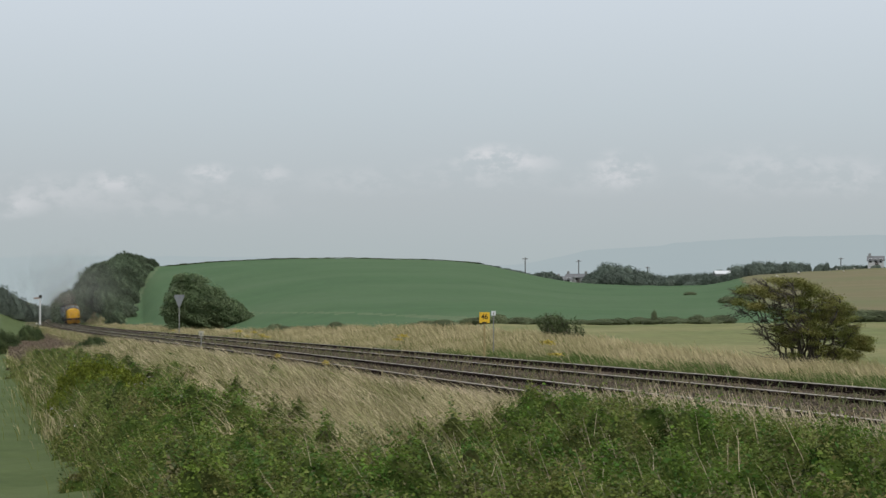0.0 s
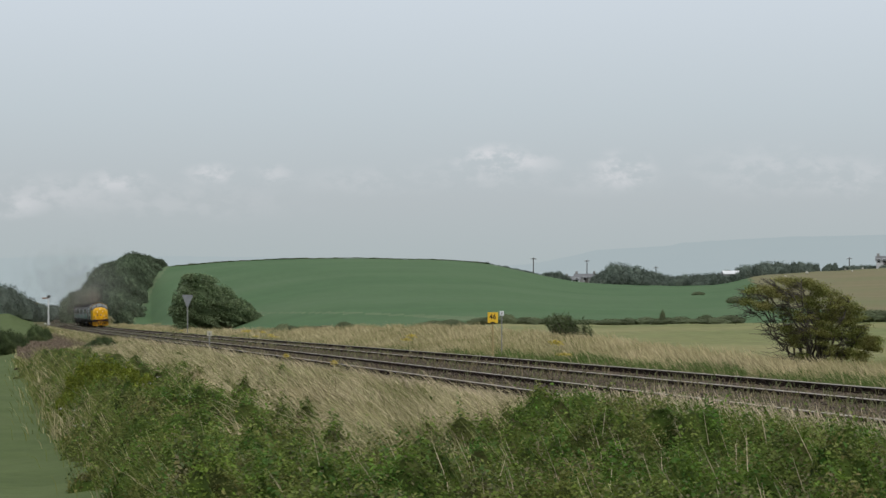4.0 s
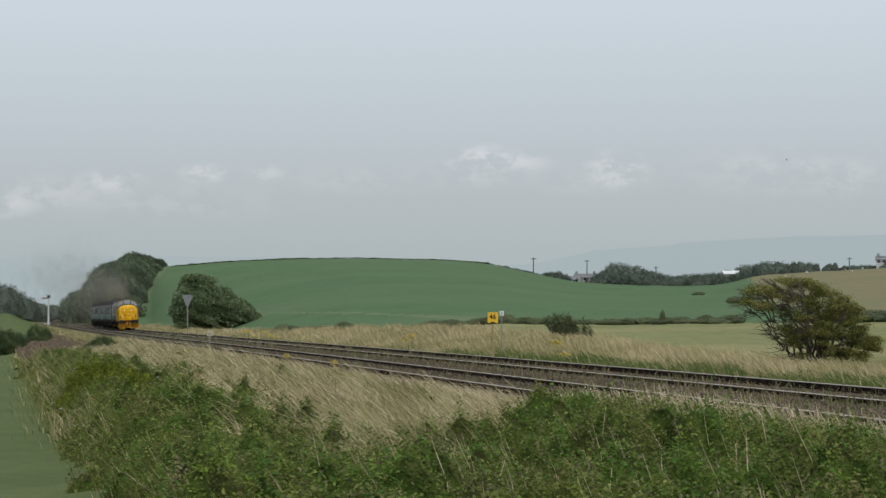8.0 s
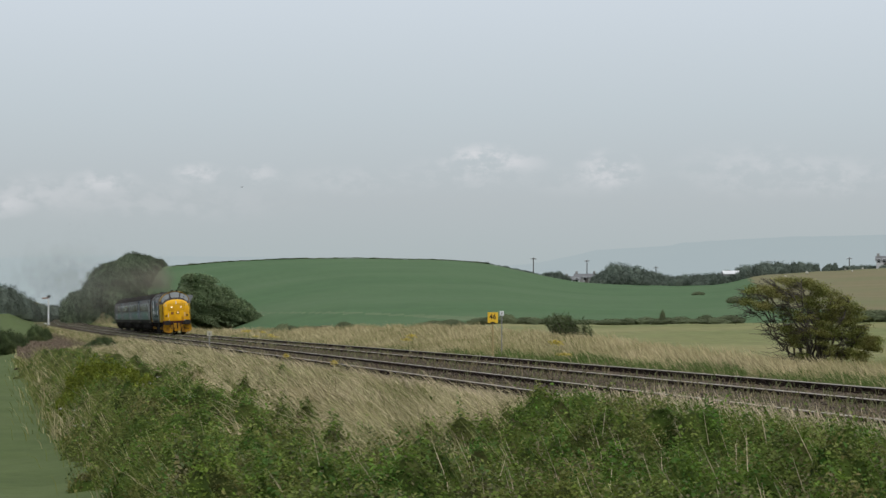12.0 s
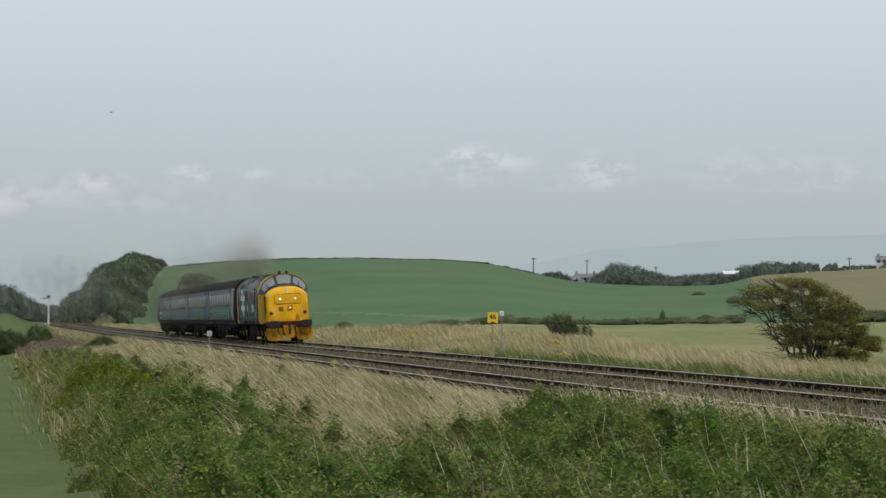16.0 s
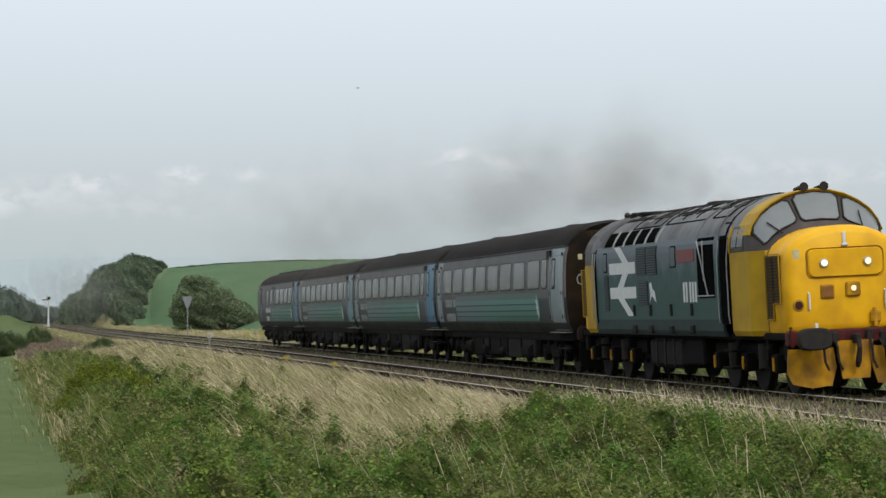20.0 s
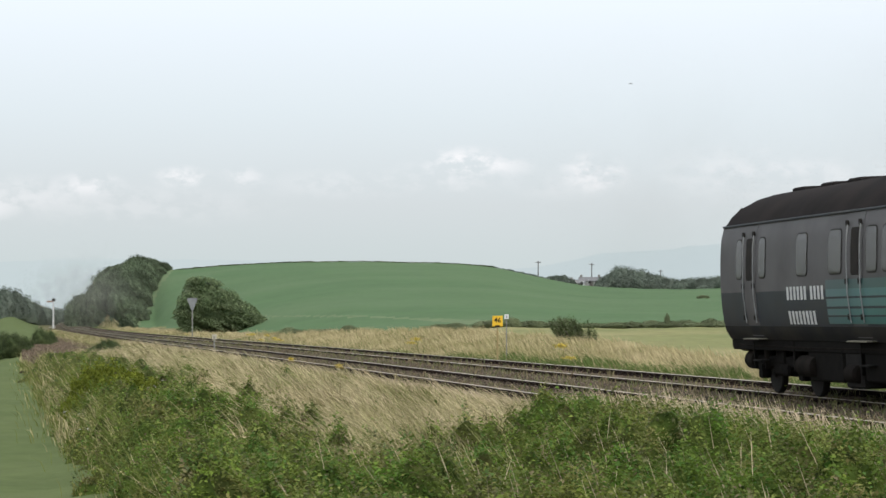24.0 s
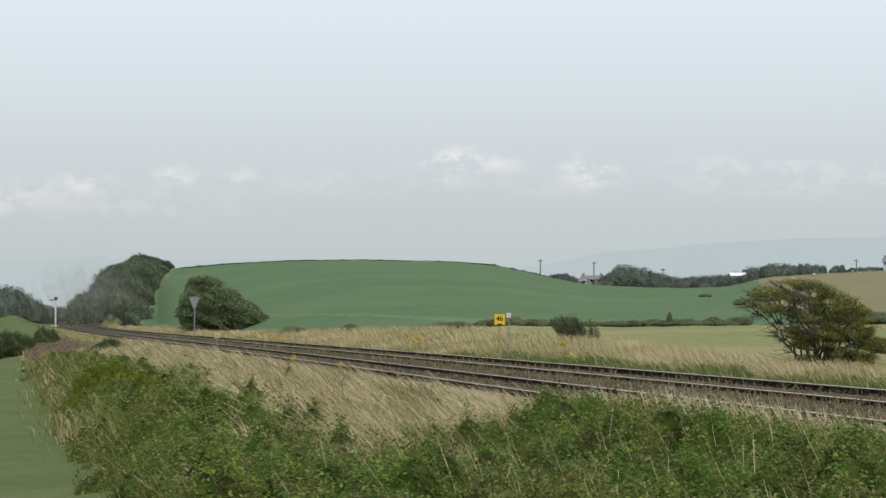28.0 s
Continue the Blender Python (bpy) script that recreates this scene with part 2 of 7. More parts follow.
    return sum(k * c * q ** (k - 1) for k, c in enumerate(LINE_X) if k)


def line_z(y):
    """Height of the rails midway between the tracks."""
    q = np.clip(np.asarray(y, float), -150, 520)
    return sum(c * q ** k for k, c in enumerate(LINE_Z))


WAY_Y = np.linspace(-320, 900, 4881)
WAY_X, WAY_H = line_x(WAY_Y), line_z(WAY_Y)
WAY_S = np.concatenate([[0], np.cumsum(np.hypot(np.diff(WAY_X), np.diff(WAY_Y)))])
WAY_S -= np.interp(10, WAY_Y, WAY_S)
WAY_N = np.stack([np.ones_like(WAY_Y), -line_slope(WAY_Y)]) / np.hypot(1, line_slope(WAY_Y))


def on_line(s, aside, up=0.0):
    """The place at s metres along the line, aside metres from its middle (away from the camera), up above the rails."""
    return Vector((float(np.interp(s, WAY_S, WAY_X + WAY_N[0] * aside)) - CANT * up, float(np.interp(s, WAY_S, WAY_Y + WAY_N[1] * aside)),
                   float(np.interp(s, WAY_S, WAY_H)) + CANT * aside + up))


def aside_of(x, y):
    return (x - line_x(y)) / np.hypot(1, line_slope(y))


# skyline of the rising ground: bearing (sideways per metre ahead) and height per metre ahead
SKYLINE = [(-0.20, -0.002), (-0.155, -0.001), (-0.14, 0.004), (-0.125, 0.0095), (-0.112, 0.0105), (-0.1046, 0.0104), (-0.083, 0.0123), (-0.061, 0.0132),
           (-0.03, 0.0136), (0.0, 0.0130), (0.017, 0.0117), (0.036, 0.0073), (0.048, 0.0050), (0.06, 0.0036), (0.09, 0.0029), (0.108, 0.0035),
           (0.118, 0.0066), (0.144, 0.0086), (0.17, 0.0100), (0.25, 0.012)]
CREST = 600.0


def crest_height(u):
    k = np.array(SKYLINE)
    return 1.8 + CREST * sum(np.interp(u + d, k[:, 0], k[:, 1]) for d in (-0.006, -0.004, -0.002, 0, 0.002, 0.004, 0.006)) / 7


def ground(x, y):
    x, y = np.asarray(x, float), np.asarray(y, float)
    rail, side = line_z(y), aside_of(x, y)
    ahead = np.maximum(y, 5.0)
    u = np.clip(x / ahead, -0.22, 0.25)
    # near side: level bank, then a field that drops away in the distance
    near = rail - 0.32 - 0.9 * smooth_step(70, 200, y) * smooth_step(-5, -10, side)
    near = near + 3.6 * smooth_step(320, 580, y) * smooth_step(-4.5, -14.5, side) + 2.0 * smooth_step(330, 560, y) * smooth_step(-14, -40, side) - smooth_step(60, 260, y) * 3.6 * smooth_step(-12, -24, side) - 0.12 * smooth_step(-12.2, -13.4, side)
    # far side: verge, field, then the hill
    w = smooth_step(0.03, -0.04, u)
    flat = (1 - w) * (-0.65 + 0.27 * smooth_step(80, 190, y)) + w * (rail + 0.35)
    foot = np.clip(24.0 / np.maximum(0.162 + u, 0.03), 190, 480)
    base = (1 - w) * -0.38 + w * (line_z(foot) + 0.35)
    t = np.clip((y - foot) / (CREST - foot), 0, 1)
    t = t ** 1.12
    top = crest_height(u)
    hill = base + (top - base) * (0.82 * t + 0.18 * t * t * (3 - 2 * t))
    beyond = top - 0.02 * np.maximum(y - CREST, 0) - 0.3 * smooth_step(600, 660, y) * 4
    hill = np.where(y > CREST, np.maximum(beyond, -26), hill)
    far = np.where(y > foot, hill, flat)
    far = rail - 0.35 + (far - rail + 0.35) * smooth_step(4.5, 11, side)
    z = np.where(side > 0, far, near)
    bed = np.exp(-np.maximum(np.abs(side) - 3.4, 0) ** 2 / 1.2)
    z = z * (1 - bed) + (rail + CANT * side - 0.62) * bed
    roll = waves(x, y, 9, 3) * 0.05 + waves(x, y, 45, 4) * 0.09 * smooth_step(60, 200, np.hypot(x, y))
    return z + roll * (1 - bed) * smooth_step(5, 14, np.abs(side) + 0 * y)


def terrain():
    """One sheet of land round the camera, out to the horizon."""
    half = 11.0
    ang = np.concatenate([np.linspace(-180, -30, 40)[:-1], np.linspace(-30, -half, 24)[:-1], np.linspace(-half, half, 441), np.linspace(half, 30, 24)[1:], np.linspace(30, 180, 40)[1:]])
    ring = np.concatenate([np.linspace(0.01, 14, 14)[:-1], np.geomspace(14, 700, 260), np.geomspace(700, 4700, 36)[1:]])
    a, r = np.meshgrid(np.radians(ang), ring, indexing="ij")
    x, y = r * np.sin(a) + 0.3 * np.exp(-r), r * np.cos(a) - 0.4 * np.exp(-r)
    z = ground(x, y)
    na, nr = a.shape
    idx = np.arange(na * nr).reshape(na, nr)
    faces = np.stack([idx[:-1, :-1], idx[1:, :-1], idx[1:, 1:], idx[:-1, 1:]], -1).reshape(-1, 4)[:, ::-1]
    me = bulk("ground", np.stack([x, y, z], -1).reshape(-1, 3), faces, [M_ROUGH, M_NEARFIELD, M_HAYFIELD, M_PASTURE, M_BROWNFIELD, M_SORREL, M_PALEPASTURE], True)
    cx, cy = ((g[:-1, :-1] + g[1:, 1:]).ravel() / 2 for g in (x, y))
    side, u = aside_of(cx, cy), cx / np.maximum(cy, 1)
    wob = waves(cx, cy, 12, 9)
    kind = np.zeros(len(cx), int)
    kind[side + 0.3 * wob + 0.2 * waves(cx, cy, 3.0, 19) < -12.75 + 0.3 * smooth_step(44, 25, cy)] = 1
    edge = 8.5 + 3.5 * smooth_step(60, 130, cy) + wob * 0.8
    kind[side > edge] = 2
    foot = np.clip(24.0 / np.maximum(0.162 + u, 0.03), 190, 480)
    kind[(side > 7) & (cy > foot)] = 3
    dip = (1.8 - ground(cx, cy)) / np.maximum(cy, 1)
    path = np.interp(u, [-0.075, -0.035, -0.005, 0.015, 0.05], [0.0073, 0.0073, 0.0087, 0.0099, 0.0108])
    kind[(side > 7) & (cy > foot) & (np.abs(dip - path) < 0.00032 + 0.0006 * smooth_step(-0.03, 0.02, u)) & (u > -0.072) & (u < 0.05)] = 6
    kind[(side > 7) & (cy > 245 + 900 * (0.148 - u)) & (u > 0.1165 + (600 - cy) * 0.00002 + 0.0015 * wob)] = 4
    kind[(side < np.where(cy > 170, -7.6, -10.6 + wob * 0.4)) & (side > -12.75) & (cy > 112) & (cy < 420)] = 5
    kind[(side < -7.0 + wob) & (cy > 330)] = 1
    edge = np.interp(cy, [460, 500, 540, 606], [-0.1225, -0.1188, -0.1138, -0.1058]) + 0.0004 * wob
    kind[(u > edge) & (u < edge + 0.0024) & (cy > 470) & (cy < 604)] = 6
    me.polygons.foreach_set("material_index", kind)
    tagged(new("ground", me), "rolling green pasture, hayfield and rough railway bank", "ground", kind="structure")


terrain()

# ---- railway ----
def sweep(name, profile, ys, aside0, material, smooth=False):
    """A profile of (aside, up) points swept along the line."""
    s = np.interp(ys, WAY_Y, WAY_S)
    rows = []
    for a, h in profile:
        x = np.interp(s, WAY_S, WAY_X + WAY_N[0] * (aside0 + a)) - CANT * h
        y = np.interp(s, WAY_S, WAY_Y + WAY_N[1] * (aside0 + a))
        z = np.interp(s, WAY_S, WAY_H) + CANT * (aside0 + a) + h
        rows.append(np.stack([x, y, z], -1))
    v = np.stack(rows, 1)
    n, m = v.shape[:2]
    idx = np.arange(n * m).reshape(n, m)
    faces = np.stack([idx[:-1, :-1], idx[1:, :-1], idx[1:, 1:], idx[:-1, 1:]], -1).reshape(-1, 4)
    return bulk(name, v.reshape(-1, 3), faces, material, smooth)


def line_frame(s, aside, up):
    """A pose on the line: x along it towards the camera, z up out of the canted track."""
    p, q = on_line(s + 0.5, aside, up), on_line(s - 0.5, aside, up)
    f = (q - p).normalized()
    u = Vector((-CANT * f.y * -1, CANT * f.x, 0)) * 0 + Vector((-CANT, 0, 1))
    u = (u - u.dot(f) * f).normalized()
    m = Matrix((f, u.cross(f), u)).transposed().to_4x4()
    m.translation = on_line(s, aside, up)
    return m


YS = np.concatenate([np.arange(-300, 0, 10), np.arange(0, 150, 1.5), np.arange(150, 640, 6), [700, 800]])
ballast = sweep("ballast", [(-4.6, -0.75), (-3.6, -0.3), (-3.15, -0.15), (-1.7, -0.125), (-0.5, -0.09), (0.0, -0.075), (0.5, -0.09), (1.7, -0.125), (3.15, -0.15), (3.6, -0.3), (4.6, -0.75)][::-1], YS, 0, M_BALLAST)
tagged(new("ballast_bed", ballast), "brown stone ballast bed with weeds under two tracks", "ballast", kind="structure")

RAIL_SIDE = [(0.07, -0.15), (0.07, -0.14), (0.012, -0.115), (0.012, -0.045), (0.033, -0.035), (0.034, -0.009)]
RAIL_TOP = [(0.034, -0.009), (0.034, -0.004), (0.026, 0), (-0.026, 0), (-0.034, -0.004), (-0.034, -0.009)]
sleeper_mesh = Shape().box((-0.125, -1.3, -0.13), (0.125, 1.3, 0.0), 0.012).mesh("sleeper", M_SLEEPER)
chair_mesh = Shape().box((-0.1, -0.19, 0), (0.1, 0.19, 0.035), 0.01).box((-0.06, 0.05, 0.03), (0.06, 0.12, 0.09), 0.01).box((-0.06, -0.12, 0.03), (0.06, -0.05, 0.09), 0.01).mesh("rail_chair", M_RAILSIDE)


def track(aside, label):
    t = thing("railway_track", label, "railway track", "the two tracks of the line", "structure")
    for d in (-0.75, 0.75):
        r = part("rail", sweep("rail", RAIL_SIDE + [(-a, h) for a, h in RAIL_SIDE[::-1]], YS, aside + d, M_RAILSIDE), M_RAILSIDE, t)
        part("rail_head", sweep("rail_head", RAIL_TOP, YS, aside + d, M_RAILTOP), M_RAILTOP, r, "bright worn running surface")
    s0 = float(np.interp(14, WAY_Y, WAY_S))
    for i in range(230):
        m = line_frame(s0 + 0.72 * i, aside, -0.122)
        ob = part("sleeper", sleeper_mesh, None, t)
        ob.matrix_local = m
        if i < 110:
            for d in (-0.75, 0.75):
                c = part("rail_chair", chair_mesh, None, ob)
                c.matrix_local = Matrix.Translation((0, d, 0.0))
    rest = Shape()
    for i in list(range(230, 700)) + list(range(-380, 0)):
        m = line_frame(s0 + 0.72 * i, aside, -0.122)
        rest.add([m @ Vector(p) for p in ((-.12, -1.3, 0), (.12, -1.3, 0), (.12, 1.3, 0), (-.12, 1.3, 0), (-.12, -1.3, -.1), (.12, -1.3, -.1), (.12, 1.3, -.1), (-.12, 1.3, -.1))],
                 [(0, 1, 2, 3), (4, 5, 1, 0), (5, 6, 2, 1), (6, 7, 3, 2), (7, 4, 0, 3)])
    tagged(part("distant_sleepers", rest, M_SLEEPER, t), kind="stuff")
    return t


track(-HALF, "near track of rusty-sided rails on timber sleepers")
track(HALF, "far track of polished rails on timber sleepers")

# ---- the train ----
LOCO_AT = [(0, 524.4), (16, 152.6), (17, 128.2), (19, 80.2), (20, 56.5), (21.5, 21.4), (23.5, -26.0), (24, -38.1), (28, -133.5)]


def train_at(t):
    """Where the coupling behind the locomotive is, in metres along the line."""
    return float(np.interp(t, [a for a, _ in LOCO_AT], [b for _, b in LOCO_AT]))


def vehicle_pose(s, span):
    """A vehicle centred at s metres, its bogies span apart, on the far track."""
    a, b = on_line(s - span / 2, HALF), on_line(s + span / 2, HALF)
    f = (a - b).normalized()
    u = Vector((-CANT, 0, 1))
    u = (u - u.dot(f) * f).normalized()
    m = Matrix((f, u.cross(f), u)).transposed().to_4x4()
    m.translation = (a + b) / 2
    return m


M_YELLOW = mat("warning_yellow_paint", (0.80, 0.43, 0.004), (0.72, 0.375, 0.004), 3, 0.45, c=(0.56, 0.28, 0.008), cscale=1.2, spec=0.25)
M_DIRTSHADOWYELLOW = mat("soiled_yellow_paint", (0.50, 0.255, 0.008), (0.34, 0.16, 0.012), 4, 0.7, c=(0.20, 0.10, 0.02), cscale=2.0, spec=0.15)
M_LOCOSKIRT = mat("dark_teal_paint", (0.028, 0.048, 0.048), (0.022, 0.034, 0.034), 4, 0.6, spec=0.15)
M_LOCOROOF = mat("weathered_grey_roof", (0.19, 0.195, 0.197), (0.13, 0.133, 0.135), 2.5, 0.65, c=(0.065, 0.06, 0.057), cscale=0.8, spec=0.1)
M_SCREENSURROUND = mat("dark_grey_paint", (0.068, 0.056, 0.052), (0.05, 0.042, 0.04), 4, 0.5, spec=0.2)
M_BLACK = mat("grimy_black", (0.022, 0.021, 0.02), (0.035, 0.03, 0.026), 5, 0.75, spec=0.08)
# carries shade of openings and recesses as colour; also black seams and trim
M_SHADEBLACK = mat("dark_opening", (0.008, 0.008, 0.008), (0.006, 0.006, 0.006), 5, 0.95, spec=0.0)
M_UNDER = mat("oily_underframe", (0.010, 0.009, 0.008), (0.006, 0.0055, 0.005), 6, 0.85, bump=0.2, spec=0.06)
M_TANK = mat("dusty_grey_tank", (0.022, 0.021, 0.02), (0.012, 0.0115, 0.011), 3, 0.8, spec=0.06)
M_DUSTY = mat("brake_dust_coating", (0.024, 0.02, 0.017), (0.014, 0.012, 0.010), 5, 0.9, c=(0.010, 0.009, 0.008), cscale=2.0, spec=0.04)
M_RED = mat("red_buffer_beam", (0.10, 0.014, 0.012), (0.028, 0.010, 0.009), 5, 0.6, spec=0.15)
M_WHITE = mat("white_lettering", (0.66, 0.67, 0.66), (0.55, 0.56, 0.56), 6, 0.6)
M_DULLWHITE = mat("dull_white_lettering", (0.36, 0.37, 0.37), (0.27, 0.28, 0.28), 9, 0.6, spec=0.2)
M_NAMEPLATE = mat("red_nameplate", (0.24, 0.055, 0.058), (0.17, 0.085, 0.085), 5, 0.6, spec=0.2)
M_CREAMNOTICE = mat("cream_notice", (0.55, 0.50, 0.30), (0.42, 0.38, 0.24), 14, 0.6, spec=0.2)
M_GLASS = mat("window_glass", (0.035, 0.034, 0.033), (0.026, 0.026, 0.026), 2, 0.15, spec=0.18)
M_CABGLASS = mat("cab_glass", (0.20, 0.215, 0.22), (0.17, 0.185, 0.19), 2, 0.08, spec=0.4)
M_CHROME = mat("bare_metal", (0.5, 0.5, 0.5), (0.4, 0.4, 0.4), 6, 0.35, metal=0.8)
M_STEEL = mat("worn_wheel_steel", (0.018, 0.016, 0.014), (0.012, 0.011, 0.010), 6, 0.7, spec=0.1)
M_GRILLEBROWN = mat("rusty_mesh", (0.07, 0.045, 0.014), (0.05, 0.03, 0.012), 8, 0.8, spec=0.1)
M_ORANGE = mat("amber_lens", (0.25, 0.10, 0.01), (0.18, 0.07, 0.01), 6, 0.3)
M_COACHUP = mat("coach_grey_paint", (0.128, 0.124, 0.126), (0.110, 0.107, 0.109), 2, 0.5, c=(0.092, 0.089, 0.089), cscale=0.8, spec=0.08)
M_COACHEND = mat("rusty_brown_end_paint", (0.03, 0.019, 0.011), (0.017, 0.012, 0.008), 4, 0.8, c=(0.011, 0.009, 0.008), cscale=1.5, spec=0.08)
M_COACHLOW = mat("coach_dark_slate_paint", (0.036, 0.043, 0.053), (0.029, 0.035, 0.043), 2, 0.45, c=(0.042, 0.043, 0.046), cscale=0.8, spec=0.12)
M_COACHROOF = mat("sooty_coach_roof", (0.020, 0.0188, 0.0188), (0.0145, 0.0135, 0.0135), 2.5, 0.9, c=(0.027, 0.0235, 0.0225), cscale=0.6, spec=0.03)
M_COACHSKIRT = mat("coach_black_skirt_paint", (0.020, 0.021, 0.023), (0.015, 0.016, 0.018), 3, 0.6, c=(0.035, 0.032, 0.028), cscale=1.2, spec=0.08)
# grey base carries part of the sky's reflection in the coach panes
M_COACHGLASS = mat("tinted_coach_glass", (0.088, 0.084, 0.081), (0.07, 0.067, 0.065), 0.7, 0.2, spec=0.14)
M_GRILLEYELLOW = mat("grimy_grille_paint", (0.19, 0.12, 0.012), (0.12, 0.075, 0.012), 6, 0.8, spec=0.08)
M_SIDEYELLOW = mat("grimy_yellow_paint", (0.46, 0.285, 0.010), (0.37, 0.225, 0.012), 2.5, 0.55, c=(0.32, 0.18, 0.015), cscale=1.2, spec=0.15)


def faded(name, axis, lo, hi, cols, blotch=0.0, rough=0.4, spec=0.25):
    """Paint that runs from one colour to the next along an axis of its thing, with blotches."""
    m = mat(name, cols[0], rough=rough, spec=spec)
    n, l = m.node_tree.nodes, m.node_tree.links
    co, sep, rg, ramp, no, ad = (n.new("ShaderNode" + k) for k in ("TexCoord", "SeparateXYZ", "MapRange", "ValToRGB", "TexNoise", "Math"))
    l.new(co.outputs["Object"], sep.inputs[0])
    l.new(co.outputs["Object"], no.inputs["Vector"])
    no.inputs["Scale"].default_value, no.inputs["Detail"].default_value = 2.2, 5
    ad.operation = "MULTIPLY_ADD"
    ad.inputs[1].default_value = blotch
    l.new(no.outputs[0], ad.inputs[0])
    l.new(sep.outputs[axis], ad.inputs[2])
    rg.inputs["From Min"].default_value, rg.inputs["From Max"].default_value = lo + blotch / 2, hi + blotch / 2
    l.new(ad.outputs[0], rg.inputs["Value"])
    for i, col in enumerate(cols):
        e = ramp.color_ramp.elements[i] if i < 2 else ramp.color_ramp.elements.new(1.0)
        e.position, e.color = i / (len(cols) - 1), (*col, 1)
    l.new(rg.outputs[0], ramp.inputs["Fac"])
    l.new(ramp.outputs["Color"], n["Principled BSDF"].inputs["Base Color"])
    return m


M_LOCOUPPER = mat("faded_blue_grey_paint", (0.105, 0.13, 0.147), (0.09, 0.114, 0.127), 2.5, 0.5, c=(0.07, 0.098, 0.107), cscale=1.0, spec=0.12)
M_LOCOPAINT = faded("patchy_teal_and_grey_paint", "Z", 1.95, 2.75, [(0.034, 0.076, 0.07), (0.045, 0.088, 0.086), (0.115, 0.14, 0.158)], 1.5, 0.5, 0.12)
M_TEAL1 = faded("pale_teal_stripe", "X", -4.5, 3.0, [(0.095, 0.155, 0.175), (0.07, 0.175, 0.172), (0.06, 0.185, 0.165)])
M_TEAL2 = faded("green_stripe", "X", -4.5, 3.0, [(0.085, 0.142, 0.165), (0.045, 0.155, 0.146), (0.032, 0.14, 0.108)])
M_TEAL3 = faded("dark_green_stripe", "X", -4.5, 3.0, [(0.068, 0.10, 0.115), (0.045, 0.10, 0.096), (0.034, 0.086, 0.068)])
M_DOORBLUE = mat("bright_blue_paint", (0.025, 0.175, 0.33), (0.022, 0.155, 0.30), 3, 0.42, c=(0.025, 0.13, 0.23), cscale=1.5)
M_DOORPALE = mat("pale_grey_blue_paint", (0.21, 0.26, 0.28), (0.18, 0.23, 0.25), 3, 0.42, c=(0.15, 0.19, 0.2), cscale=1.5)
M_DOORSKY = mat("light_blue_paint", (0.13, 0.25, 0.32), (0.12, 0.225, 0.29), 3, 0.42)
M_STEPEDGE = mat("pale_step_edge", (0.24, 0.225, 0.18), (0.15, 0.14, 0.11), 6, 0.8, spec=0.1)
M_LAMP = glow("lit_headlamp", (1.0, 0.82, 0.52), 0.95)
M_LAMPDIM = glow("lit_headlamp_dim", (1.0, 0.8, 0.5), 0.5)


def mirrored(half):
    """A closed section out of its right half, from the bottom up to the crown."""
    return [(-y, z) for y, z in half] + [(y, z) for y, z in half[::-1] if y > 0.001]


LOCO_HALF = [(1.30, 1.10), (1.35, 1.20), (1.35, 2.2), (1.35, 2.84), (1.325, 3.02), (1.25, 3.22), (1.10, 3.43), (0.88, 3.60), (0.60, 3.74), (0.30, 3.82), (0.0, 3.85)]
NOSE_HALF = [(1.09, 1.10), (1.145, 1.20), (1.15, 2.0), (1.14, 2.50), (1.105, 2.65), (1.03, 2.78), (0.89, 2.90), (0.72, 2.99), (0.50, 3.07), (0.25, 3.11), (0.0, 3.12)]


def skin(x, half, inset=0.0):
    cz = 2.0
    return [(x, y * (1 - inset / 1.2), cz + (z - cz) * (1 - inset / 0.95)) for y, z in mirrored(half)]


def side_y(half, z):
    """Half width of a section at height z."""
    ys, zs = zip(*half)
    return float(np.interp(z, zs, ys))


def panel(half, x0, x1, z0, z1, sgn, proud, depth=0.02, steps=3, corner=0.0):
    """A curved panel that follows the side of a section; sgn -1 is the side of the camera."""
    s = Shape()
    zs = np.linspace(z0, z1, steps + 1)
    front, back = [], []
    for i, z in enumerate(zs):
        c = corner if i in (0, steps) else 0.0
        y = side_y(half, z)
        front.append([(x0 + c, sgn * (y + proud), z), (x1 - c, sgn * (y + proud), z)])
        back.append([(x0 + c, sgn * (y + proud - depth), z), (x1 - c, sgn * (y + proud - depth), z)])
    ring = lambda k: [front[k][0], front[k][1], back[k][1], back[k][0]]
    return s.loft([ring(k) for k in range(steps + 1)])


def rounded_panel(half, x0, x1, z0, z1, sgn, proud, r=0.09, depth=0.02):
    """A panel with rounded corners, as a window."""
    zs = [z0, z0 + r * 0.3, z0 + r, (z0 + z1) / 2, z1 - r, z1 - r * 0.3, z1]
    cut = [r, r * 0.3, 0, 0, 0, r * 0.3, r]
    s = Shape()
    rings = []
    for z, c in zip(zs, cut):
        y = side_y(half, z)
        rings.append([(x0 + c, sgn * (y + proud), z), (x1 - c, sgn * (y + proud), z), (x1 - c, sgn * (y + proud - depth), z), (x0 + c, sgn * (y + proud - depth), z)])
    return s.loft(rings)


def louvre(parent, half, x0, x1, z0, z1, sgn, count, material=None, backing=None):
    g = part("grille", panel(half, x0, x1, z0, z1, sgn, 0.006, 0.03), backing or M_BLACK, parent, "louvred grille")
    for i in range(count):
        z = z0 + (i + 0.5) * (z1 - z0) / count
        y = side_y(half, z)
        part("slat", Shape().loft([[(x, sgn * (y + 0.008), z - 0.012), (x, sgn * (y + 0.026), z - 0.02), (x, sgn * (y + 0.008), z + 0.02)] for x in (x0 + 0.02, x1 - 0.02)]), material or M_LOCOSKIRT, g)
    return g


